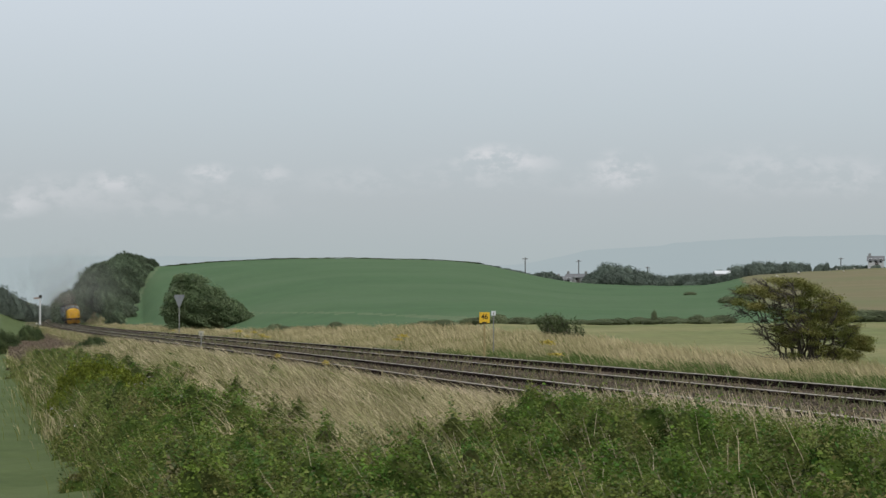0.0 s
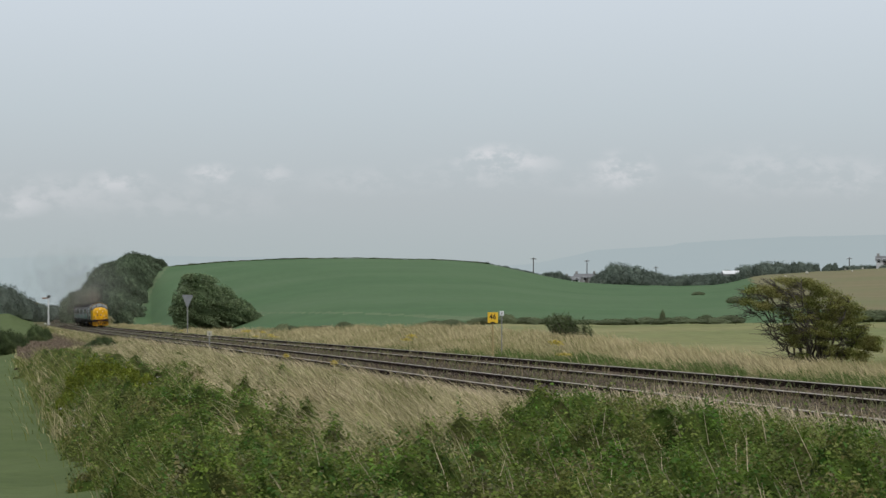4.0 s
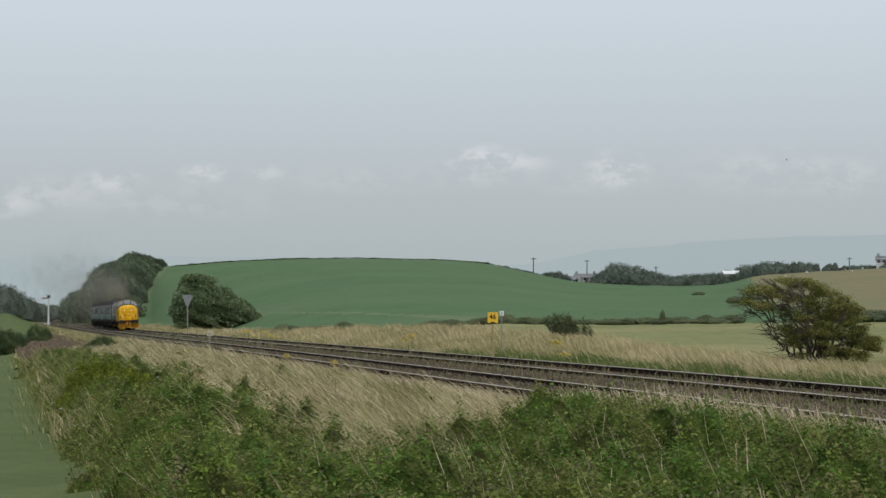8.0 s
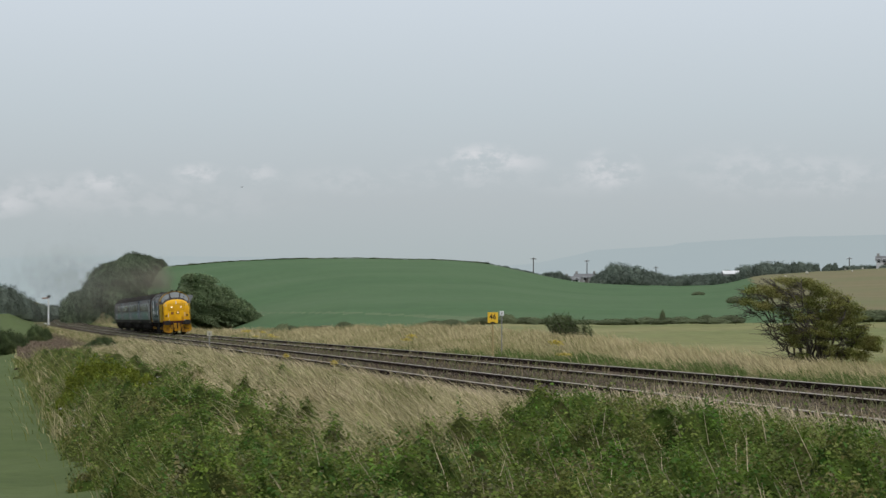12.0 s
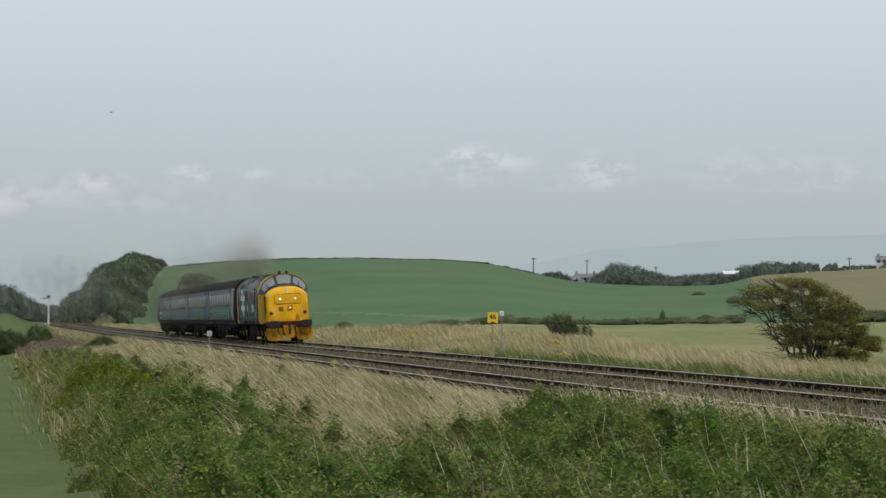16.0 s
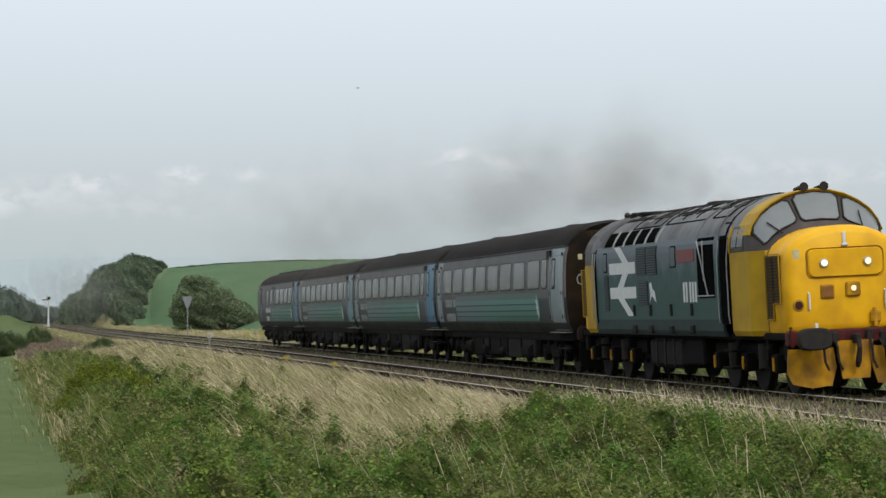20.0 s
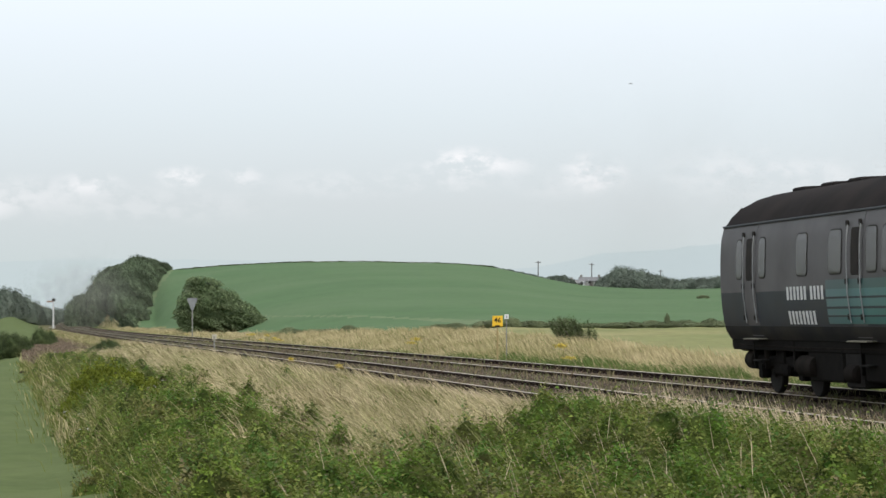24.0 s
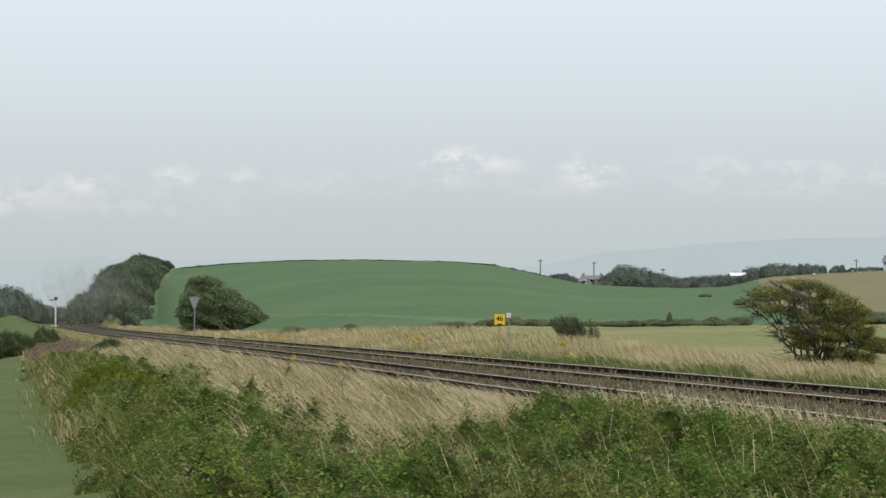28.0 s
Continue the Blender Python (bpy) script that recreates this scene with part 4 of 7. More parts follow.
        for a, b in (((3.25, 3.02), (3.95, 1.9)), ((3.68, 2.2), (3.68, 3.02)), ((3.18, 1.9), (4.4, 1.9))):
            part("brace", Shape().tube([(a[0], sgn * 1.372, a[1]), (b[0], sgn * 1.372, b[1])], 0.016, 6), M_DULLWHITE, o)
        part("nameplate", panel(LOCO_HALF, 1.55, 2.95, 2.62, 2.88, sgn, 0.02, 0.02, 1), M_NAMEPLATE, loco, "red cast nameplate")
        # large white double-arrow shape
        for z in (2.46, 1.90):
            part("livery_bar", panel(LOCO_HALF, -4.72, -2.2, z, z + 0.26, sgn, 0.006, 0.01, 1), M_WHITE, loco, "white painted bar")
        for (xa, za), (xb, zb) in (((-4.1, 3.08), (-3.35, 2.71)), ((-3.4, 2.47), (-3.95, 2.15)), ((-3.95, 1.91), (-3.0, 1.5))):
            q = [(xa, za), (xa + 0.55, za), (xb + 0.55, zb), (xb, zb)]
            part("livery_diagonal", Shape().loft([[(x, sgn * (1.352 + d), z) for x, z in q] for d in (0.0, 0.006)]), M_WHITE, loco, "white painted diagonal")
        for k in range(5):
            x0 = 1.95 + 0.215 * k + (0.08 if k > 1 else 0)
            part("number_bar", panel(LOCO_HALF, x0, x0 + 0.13, 1.78, 2.2, sgn, 0.006, 0.01, 1), M_WHITE, loco, "white painted bar")
        part("crest", Shape().loft([[(x, sgn * (1.352 + d), z) for x, z in ((-0.95, 1.8), (-0.75, 1.95), (-0.4, 1.8), (-0.48, 2.02), (-0.7, 2.1), (-0.8, 2.24), (-0.95, 2.2), (-0.88, 2.0))] for d in (0, 0.006)]), M_WHITE, loco)
        for x in (-2.4, 0.9, -0.9, 2.6):
            part("lifting_bracket", Shape().box((x - 0.05, sgn * 1.36 - 0.03, 1.5), (x + 0.05, sgn * 1.36 + 0.03, 1.75), 0.01), M_BLACK, loco)
            part("skirt_bracket", Shape().box((x - 0.12, sgn * 1.36 - 0.04, 1.12), (x + 0.12, sgn * 1.36 + 0.04, 1.3), 0.02), M_BLACK, loco)
    nose_end(loco, 1)
    nose_end(loco, -1)
    loco_bogie(loco, 5.65, 1)
    loco_bogie(loco, -5.65, -1)
    tank = part("fuel_tank", Shape().box((-1.9, -1.18, 0.35), (1.0, 1.18, 1.02), 0.1), M_TANK, loco, "dusty grey fuel tank")
    for x in (-1.2, -0.45, 0.3):
        for sgn in (-1, 1):
            part("tank_strap", Shape().box((x - 0.04, sgn * 1.19 - 0.015, 0.4), (x + 0.04, sgn * 1.19 + 0.015, 1.0), 0.008), M_BLACK, tank)
    part("battery_box", Shape().box((1.15, -1.15, 0.45), (2.6, 1.15, 1.02), 0.05), M_UNDER, loco)
    return loco


COACH_HALF = [(1.24, 1.08), (1.33, 1.22), (1.385, 1.5), (1.41, 1.9), (1.405, 2.3), (1.375, 2.8), (1.33, 3.1), (1.27, 3.27), (1.15, 3.45), (0.92, 3.65), (0.62, 3.80), (0.30, 3.88), (0.0, 3.91)]
SHARED = {}


def coach_part(key, make, material, parent, label="", smooth=False):
    """As part(), with one mesh for alike parts of all coaches."""
    if key not in SHARED:
        SHARED[key] = make().mesh(key[0], material, smooth)
    return part(key[0], SHARED[key], material, parent, label)


def coach_bogie(coach, cx):
    def frame_shape():
        s = Shape()
        for sgn in (-1, 1):
            s.box((-1.75, sgn * 1.0 - 0.07, 0.55), (1.75, sgn * 1.0 + 0.07, 0.75), 0.03)
            s.box((-0.5, sgn * 1.02 - 0.09, 0.38), (0.5, sgn * 1.02 + 0.09, 0.62), 0.05)
        return s.box((-0.25, -1.1, 0.6), (0.25, 1.1, 0.9), 0.03)
    b = coach_part(("bogie",), frame_shape, M_UNDER, coach)
    b.matrix_local = Matrix.Translation((cx, 0, 0))
    for ax in (-1.3, 1.3):
        for sgn in (-1, 1):
            w = coach_part(("wheel",), lambda: Shape().disc((0, 0, 0), "y", 0.46, 0.13, 26).disc((0, 0, 0), "y", 0.16, 0.2, 12), M_STEEL, b, smooth=True)
            w.matrix_local = Matrix.Translation((ax, sgn * 0.75, 0.46))
            s = coach_part(("spring",), lambda: Shape().tube([(0, 0, 0), (0, 0, 0.4)], 0.11, 10), M_DUSTY, b, smooth=True)
            s.matrix_local = Matrix.Translation((ax * 0.72, sgn * 1.02, 0.5))
            x = coach_part(("axle_box",), lambda: Shape().box((-0.15, -0.09, -0.15), (0.15, 0.09, 0.15), 0.03), M_UNDER, b)
            x.matrix_local = Matrix.Translation((ax, sgn * 1.03, 0.46))
        a = coach_part(("axle",), lambda: Shape().tube([(0, -0.75, 0), (0, 0.75, 0)], 0.07), M_UNDER, b)
        a.matrix_local = Matrix.Translation((ax, 0, 0.46))


def coach(front_door, rear_door, brake, label):
    """x runs forwards from the middle of the coach."""
    c = thing("railway_coach", label, "railway coach", "coaches of the train")
    E = 9.82
    at = lambda s: 10.1 - s + (0.6 if brake and s > 2.2 else 0)       # from metres behind the coupling in front
    for sgn in (-1, 1):
        coach_part(("body_lower_side", sgn), lambda: panel(COACH_HALF, -E, E, 1.08, 1.98, sgn, 0, 0.06, 5), M_COACHLOW, c, "dark slate lower side", True)
        coach_part(("body_skirt", sgn), lambda: panel(COACH_HALF, -E, E, 1.07, 1.33, sgn, 0.003, 0.03, 3), M_COACHSKIRT, c, "near-black skirt band", True)
        coach_part(("body_upper_side", sgn), lambda: panel(COACH_HALF, -E, E, 1.98, 3.27, sgn, 0, 0.06, 6), M_COACHUP, c, "mid grey upper side", True)
        coach_part(("gutter", sgn), lambda: Shape().box((-E, sgn * 1.285 - 0.02, 3.26), (E, sgn * 1.285 + 0.02, 3.3), 0.008), M_COACHLOW, c)
    crown = [p for p in COACH_HALF if p[1] > 3.2]

    def roof_shape():
        rings = []
        for x, k, d in ((-E - 0.02, 0.96, -0.06), (-E + 0.15, 0.99, -0.02), (-E + 0.4, 1, -0.005), (-E + 1.1, 1, 0), (0, 1, 0), (E - 1.1, 1, 0), (E - 0.4, 1, -0.005), (E - 0.15, 0.99, -0.02), (E + 0.02, 0.96, -0.06)):
            rings.append([(x, y * (k if z > 3.3 else 1), z + d * (z - 3.27) / 0.59) for y, z in mirrored(crown)])
        return Shape().loft(rings, closed=False, caps=(False, False))
    roof = coach_part(("roof",), roof_shape, M_COACHROOF, c, "sooty dark brown roof", True)
    for i, x in enumerate((-8.0, -6.2, -4.6, -2.2, 1.0) if brake else (5.6, -5.2)):
        v = coach_part(("roof_vent",), lambda: Shape().box((-0.36, -0.28, -0.1), (0.36, 0.28, 0.0), 0.03), M_COACHROOF, roof)
        v.matrix_local = Matrix.Translation((x, 0, 3.95 if brake else 3.922))
    for k in (-1, 1):
        coach_part(("end_wall", k), lambda: Shape().loft([[(k * x, y * q, z) for y, z in mirrored([p for p in COACH_HALF if p[1] < 3.75])] for x, q in ((E - 0.06, 0.99), (E + 0.02, 0.94))]), M_COACHEND, c, "rust-brown end wall")
        coach_part(("end_notice", k), lambda: Shape().box((k * (E + 0.03) - 0.012, -1.0, 2.92), (k * (E + 0.03) + 0.012, -0.89, 3.06), 0.005), M_CREAMNOTICE, c, "small cream notice")
        coach_part(("end_hose", k), lambda: Shape().tube([(k * (E + 0.06), -0.95 + 0.11 * math.cos(q), 2.42 + 0.13 * math.sin(q)) for q in np.linspace(0.6, 5.6, 10)], 0.02, 6), M_DULLWHITE, c, "looped pale jumper cable")
        for y in (-0.72, 0.72):
            coach_part(("end_step_rail", k, y), lambda: Shape().tube([(k * (E + 0.03), y, 1.2), (k * (E + 0.08), y, 1.3), (k * (E + 0.08), y, 3.0), (k * (E + 0.03), y, 3.1)], 0.018, 6), M_BLACK, c)
        coach_part(("gangway", k), lambda: Shape().box((min(k * E, k * (E + 0.26)), -0.5, 1.15), (max(k * E, k * (E + 0.26)), 0.5, 3.2), 0.04), M_BLACK, c, "black gangway bellows")
        for y in (-0.86, 0.86):
            coach_part(("buffer", k, y), lambda: Shape().tube([(k * (E - 0.1), y, 1.03), (k * (E + 0.2), y, 1.03)], 0.1, 10).disc((k * (E + 0.24), y, 1.03), "x", 0.23, 0.06, 16), M_BLACK, c, smooth=True)
        coach_part(("headstock", k), lambda: Shape().box((k * E - 0.1, -1.2, 0.9), (k * E + 0.1, 1.2, 1.15)), M_UNDER, c)
    for sgn in (-1, 1):
        # windows
        wins = [(at(s + 1.5), at(s)) for s in ((3.35, 5.3, 7.25, 9.2) if brake else [3.33 + 1.965 * k for k in range(8)])]
        if not brake:
            wins += [(at(3.02), at(2.4))]
        else:
            wins += [(at(b), at(a)) for a, b in ((10.97, 11.5), (12.82, 13.52), (14.77, 15.4), (17.38, 17.8), (18.95, 19.35))]
        for x0, x1 in wins:
            w = coach_part(("window", sgn, round(x0, 2), round(x1, 2)), lambda: rounded_panel(COACH_HALF, x0 - 0.022, x1 + 0.022, 2.225, 3.005, sgn, 0.008, 0.12), M_BLACK, c)
            coach_part(("pane", sgn, round(x0, 2), round(x1, 2)), lambda: rounded_panel(COACH_HALF, x0, x1, 2.25, 2.98, sgn, 0.013, 0.1), M_COACHGLASS, w)
        # doors at the two ends, with drop-lights and rails
        doors = [(0.36, 1.9, front_door), (18.95, 19.85, rear_door)]
        if brake:
            doors = [(0.36, 1.9, front_door), (11.7, 12.45, M_COACHUP), (18.05, 18.8, M_COACHUP)]
        for s0, s1, paint in doors:
            x0, x1 = at(s1), at(s0)
            d = coach_part(("door", sgn, s0, paint.name), lambda: panel(COACH_HALF, x0, x1, 1.14, 3.24, sgn, 0.008, 0.03, 8), paint, c, {"bright_blue_paint": "bright blue door panel", "pale_grey_blue_paint": "pale grey-blue door panel", "light_blue_paint": "light blue door panel"}.get(paint.name, "grey slam door"), True)
            wx = (x0 + 0.12, x0 + 0.6) if s0 < 1 else (x0 + 0.15, x1 - 0.15)
            w = coach_part(("door_window", sgn, s0), lambda: rounded_panel(COACH_HALF, wx[0], wx[1], 2.2, 3.0, sgn, 0.014, 0.06), M_BLACK, d)
            # dark inside of the guard's drop-lights is put in as black panes
            coach_part(("pane", sgn, s0), lambda: rounded_panel(COACH_HALF, wx[0] + 0.05, wx[1] - 0.05, 2.25, 2.95, sgn, 0.02, 0.05), M_BLACK if s0 > 10 and brake else M_GLASS, w, "drop-light pane painted black as the dark inside" if s0 > 10 and brake else "")
            for x in (x0 + 0.03, x1 - 0.03):
                coach_part(("handrail", sgn, round(x, 2)), lambda: Shape().tube([(x, sgn * (side_y(COACH_HALF, z) + 0.045), z) for z in (1.4, 1.9, 2.4, 2.8, 3.05)], 0.012, 6), M_DULLWHITE, d)
                for z in (1.5, 2.1, 3.08):
                    coach_part(("hinge", sgn, round(x, 2), z), lambda: Shape().box((x - 0.12, sgn * (side_y(COACH_HALF, z) + 0.03) - 0.02, z - 0.05), (x - 0.02, sgn * (side_y(COACH_HALF, z) + 0.03) + 0.02, z + 0.05), 0.01), M_BLACK, d)
            coach_part(("footboard", sgn, s0), lambda: Shape().box((x0 - 0.2, sgn * 1.34 - 0.1, 1.075), (x1 + 0.1, sgn * 1.34 + 0.1, 1.1), 0.01), M_STEPEDGE, d, "worn step with pale edge")
            coach_part(("lower_step", sgn, s0), lambda: Shape().box((x0 + 0.1, sgn * 1.25 - 0.1, 0.66), (x1 - 0.1, sgn * 1.25 + 0.1, 0.69), 0.01), M_TANK, d)
            if not (brake and s0 > 10):
                coach_part(("lamp_box", sgn, s0), lambda: Shape().box((x0 - 0.55, sgn * 1.33 - 0.03, 2.98), (x0 - 0.1, sgn * 1.33 + 0.03, 3.22), 0.02), M_BLACK, d)
        # livery stripes with a rounded front end
        x0, x1 = (at(13.9), at(3.65)) if brake else (at(16.3), at(3.65))
        if brake:
            x0 = at(13.7)
        for z0, z1, m in ((1.98, 2.14, M_TEAL3), (1.85, 1.98, M_TEAL1), (1.815, 1.85, M_COACHLOW), (1.68, 1.815, M_TEAL1), (1.64, 1.68, M_COACHLOW), (1.53, 1.64, M_TEAL2), (1.50, 1.53, M_COACHLOW), (1.38, 1.50, M_TEAL2)):
            coach_part(("livery_stripe", sgn, z0, round(x0, 1)), lambda: panel(COACH_HALF, x0, x1, z0, z1, sgn, 0.014, 0.01, 1), m, c)
        coach_part(("livery_roundel", sgn, brake), lambda: Shape().loft([[(x1 + 0.26 * math.cos(q) * (1 if math.cos(q) > 0 else 0.9), sgn * (side_y(COACH_HALF, 1.74 + 0.36 * math.sin(q)) + d), 1.74 + 0.36 * math.sin(q)) for q in np.linspace(0, 2 * math.pi, 20, endpoint=False)] for d in (0.0, 0.018)]), M_TEAL1, c)
        coach_part(("livery_star", sgn, brake), lambda: Shape().loft([[(x1 + r * math.cos(q), sgn * (side_y(COACH_HALF, 1.74 + 1.5 * r * math.sin(q)) + d), 1.74 + 1.5 * r * math.sin(q)) for q, r in zip(np.linspace(0, 2 * math.pi, 16, endpoint=False), [0.2, 0.06] * 8)] for d in (0.004, 0.023)]), M_WHITE, c)
        # lettering as plain bars
        t0 = 14.2 if brake else 16.4
        for z, widths in ((1.81, (1.3, 0.9)), (1.37, (1.8,))):
            s = t0 + 1.85
            for w in widths:
                for k in range(int(w / 0.21)):
                    coach_part(("lettering_bar", sgn, round(s - 0.21 * k, 2), z, brake), lambda: panel(COACH_HALF, at(s - 0.21 * k), at(s - 0.21 * k - 0.12), z, z + 0.24, sgn, 0.006, 0.01, 1), M_WHITE if brake else M_DULLWHITE, c)
                s -= w + 0.12
    # underframe
    coach_part(("underframe",), lambda: Shape().box((-E, -1.22, 0.86), (E, 1.22, 1.1), 0.02).box((-9.0, -0.45, 0.3), (9.0, 0.45, 0.9), 0.03), M_UNDER, c)
    boxes = ((-4.9, -2.9, 0.34), (-2.8, -1.9, 0.26), (-1.75, -0.2, 0.38), (-0.1, 0.9, 0.32), (1.0, 2.9, 0.34), (3.0, 4.9, 0.40))
    for i, (x0, x1, z0) in enumerate(boxes):
        for sgn in (-1, 1):
            coach_part(("equipment_box", sgn, i), lambda: Shape().box((x0, min(sgn * 0.5, sgn * 1.2), z0), (x1, max(sgn * 0.5, sgn * 1.2), 0.93), 0.04), M_TANK if i in (1, 4, 5) else M_UNDER, c)
    for i, (x, y, z, r, w) in enumerate(((-8.9, -1.0, 0.66, 0.19, 0.5), (-4.95, -1.12, 0.6, 0.2, 0.9), (4.0, -1.14, 0.55, 0.2, 1.0), (0.2, -1.16, 0.5, 0.14, 0.7), (-2.3, -1.18, 0.52, 0.16, 0.5))):
        for sgn in (-1, 1):
            coach_part(("brake_cylinder", sgn, i), lambda: Shape().tube([(x - w / 2 - 0.04, sgn * y, z), (x - w / 2, sgn * y, z), (x + w / 2, sgn * y, z), (x + w / 2 + 0.04, sgn * y, z)], [r * 0.7, r, r, r * 0.7], 14), M_DUSTY, c, "dusty brake cylinder", True)
    for i, x in enumerate((-8.3, -5.7, -1.85, 0.95, 2.95, 5.6, 8.3)):
        for sgn in (-1, 1):
            coach_part(("hanger", sgn, i), lambda: Shape().box((x - 0.03, sgn * 1.2 - 0.03, 0.5), (x + 0.03, sgn * 1.2 + 0.03, 1.06), 0.008), M_UNDER, c)
    for sgn in (-1, 1):
        coach_part(("air_pipe", sgn), lambda: Shape().tube([(-9.3, sgn * 1.2, 0.96), (-5, sgn * 1.21, 0.93), (0, sgn * 1.2, 0.95), (9.3, sgn * 1.2, 0.96)], 0.025, 6), M_DUSTY, c)
    coach_part(("air_reservoir",), lambda: Shape().tube([(-5.4, -0.9, 0.72), (-4.6, -0.9, 0.72)], 0.2, 14), M_UNDER, c, smooth=True)
    coach_bogie(c, 7.0)
    coach_bogie(c, -7.0)
    return c


LOCO = locomotive()
COACHES = [coach(M_DOORPALE, M_DOORPALE, False, "grey and slate coach with green stripes and pale doors"),
           coach(M_DOORBLUE, M_DOORPALE, False, "grey and slate coach with a bright blue door panel"),
           coach(M_DOORSKY, M_DOORPALE, False, "grey and slate coach with a light blue door panel"),
           coach(M_DOORBLUE, M_COACHUP, True, "brake coach with guard's doors, last of the train")]

# ---- vegetation ----
def spot(u, y, up=0.0):
    """A place on the ground on the bearing u, y metres ahead."""
    return Vector((u * y, y, float(ground(u * y, y)) + up))


def beside(u, side):
    """Metres ahead at which the bearing u runs side metres from the middle of the line."""
    y = np.linspace(12, 560, 4000)
    return float(y[np.argmin(np.abs(aside_of(u * y, y) - side))])


def blades(x, y, h, w, lean, name, material, foot=0.0, bend=1.0, seed=1):
    """Grass blades: each bent over in two steps, leaning by lean (an angle on the plan for each blade)."""
    r = np.random.default_rng(seed)
    n = len(x)
    z = ground(x, y) + foot
    tilt = r.uniform(0.3, 1.0, n) * bend
    dx, dy = np.cos(lean) * tilt * h, np.sin(lean) * tilt * h
    a = r.uniform(-0.6, 0.6, n)
    wx, wy = np.cos(a) * w / 2, np.sin(a) * w / 2
    v = np.empty((n, 6, 3))
    for k, (f, g, s) in enumerate(((0, 0, 0.8), (0.35, 0.6, 1.0), (1.0, 0.95, 0.25))):
        hz = h * g * np.sqrt(np.maximum(1 - (tilt * f) ** 2 * 0.5, 0.3))
        for j, sg in ((0, -1), (1, 1)):
            v[:, 2 * k + j] = np.stack([x + dx * f + sg * wx * s, y + dy * f + sg * wy * s, z + hz], -1)
    base = np.arange(n)[:, None] * 6
    faces = np.concatenate([base + np.array([0, 1, 3, 2]), base + np.array([2, 3, 5, 4])])
    return bulk(name, v.reshape(-1, 3), faces, material)


def leaves(p, size, name, material, flat=0.5, seed=1):
    """Folded leaves at the points p: two faces each, on a random tilt."""
    r = np.random.default_rng(seed)
    n = len(p)
    nrm = r.normal(size=(n, 3))
    nrm[:, 2] = np.abs(nrm[:, 2]) + flat
    nrm /= np.linalg.norm(nrm, axis=1)[:, None]
    t = np.cross(nrm, r.normal(size=(n, 3)))
    t /= np.linalg.norm(t, axis=1)[:, None]
    b = np.cross(nrm, t)
    s = (size * r.uniform(0.6, 1.35, n))[:, None]
    v = np.stack([p - t * s * 0.6, p + b * s * 0.38 + nrm * s * 0.14, p + t * s * 0.6, p - b * s * 0.38 + nrm * s * 0.14], 1)
    base = np.arange(n)[:, None] * 4
    faces = np.concatenate([base + np.array([0, 1, 2]), base + np.array([0, 2, 3])])
    return bulk(name, v.reshape(-1, 3), faces, material)


def scatter(n, y0, y1, side0, side1, power, seed, wide=0.21):
    """Places along the line between two distances from it, thinning out with distance ahead."""
    r = np.random.default_rng(seed)
    q = 1 - power
    y = (y0 ** q + r.uniform(size=n) * (y1 ** q - y0 ** q)) ** (1 / q)
    side = r.uniform(side0, side1, n)
    x = line_x(y) + side * np.hypot(1, line_slope(y))
    k = np.abs(x / y) < wide
    return x[k], y[k], side[k]


def bramble_share(x, y):
    """Above 0 where brambles and nettles grow on the near bank, below 0 where tall grass does."""
    side = aside_of(x, y)
    n = waves(x, y, 4.5, 21)
    left = -10.0 - side + 0.9 * n + 0.8 * smooth_step(90, 140, y)
    low = (25.2 + (side + 9.5) * 3.75 - y) * 0.4 + 1.0 * n
    patch = 1.25 * n - 1.15 + 0.07 * (-6.5 - side) * smooth_step(120, 60, y)
    return np.maximum(np.maximum(left, low), patch)


def bramble_height(x, y):
    """Height of the bramble mounds over the ground, in rounded lumps; below 0 where none grow."""
    side = aside_of(x, y)
    h = 0.36 + 0.26 * waves(x, y, 3.4, 42) + 0.2 * waves(x, y, 1.3, 43) + 0.26 * np.abs(waves(x, y, 0.95, 242, 1))
    h = np.maximum(h, 0.12) * (0.75 + 0.5 * smooth_step(50, 40, y) * smooth_step(-9, -5, side)) 
    h = h * (0.35 + 0.65 * smooth_step(-12.75, -12.3, side)) + 0.16 * np.exp(-((side + 12.1) / 0.35) ** 2) * smooth_step(24, 34, y) * (1 - 0.3 * smooth_step(60, 110, y))
    h = h + 0.1 * waves(x, y, 0.8, 246, 2) + 0.045 * waves(x, y, 0.28, 247, 1)
    h = h * (0.08 + 0.92 * smooth_step(-4.9, -7.4, side))
    brim = (0.46 + 0.2 * smooth_step(40, 34, y) + 0.08 * waves(x, y, 1.6, 248, 2) + 0.04 * waves(x, y, 0.5, 249, 1)) * smooth_step(-4.05, -4.7, side) * smooth_step(-8.2, -6.0, side) * smooth_step(46, 38, y)
    h = np.maximum(h, brim)
    there = smooth_step(-0.2, 0.25, bramble_share(x, y)) * smooth_step(-13.3, -12.4, side - 0.3 * smooth_step(44, 25, y) + 0.55 * waves(x, y, 2.6, 142)) * smooth_step(-4.5 + 0.5 * smooth_step(44, 36, y), -5.4 + 0.8 * smooth_step(44, 36, y), side) * (1 - smooth_step(165, 185, y)) * (1 - smooth_step(105, 116, y) * smooth_step(-10.2, -10.9, side))
    return (h + 0.25) * there - 0.25


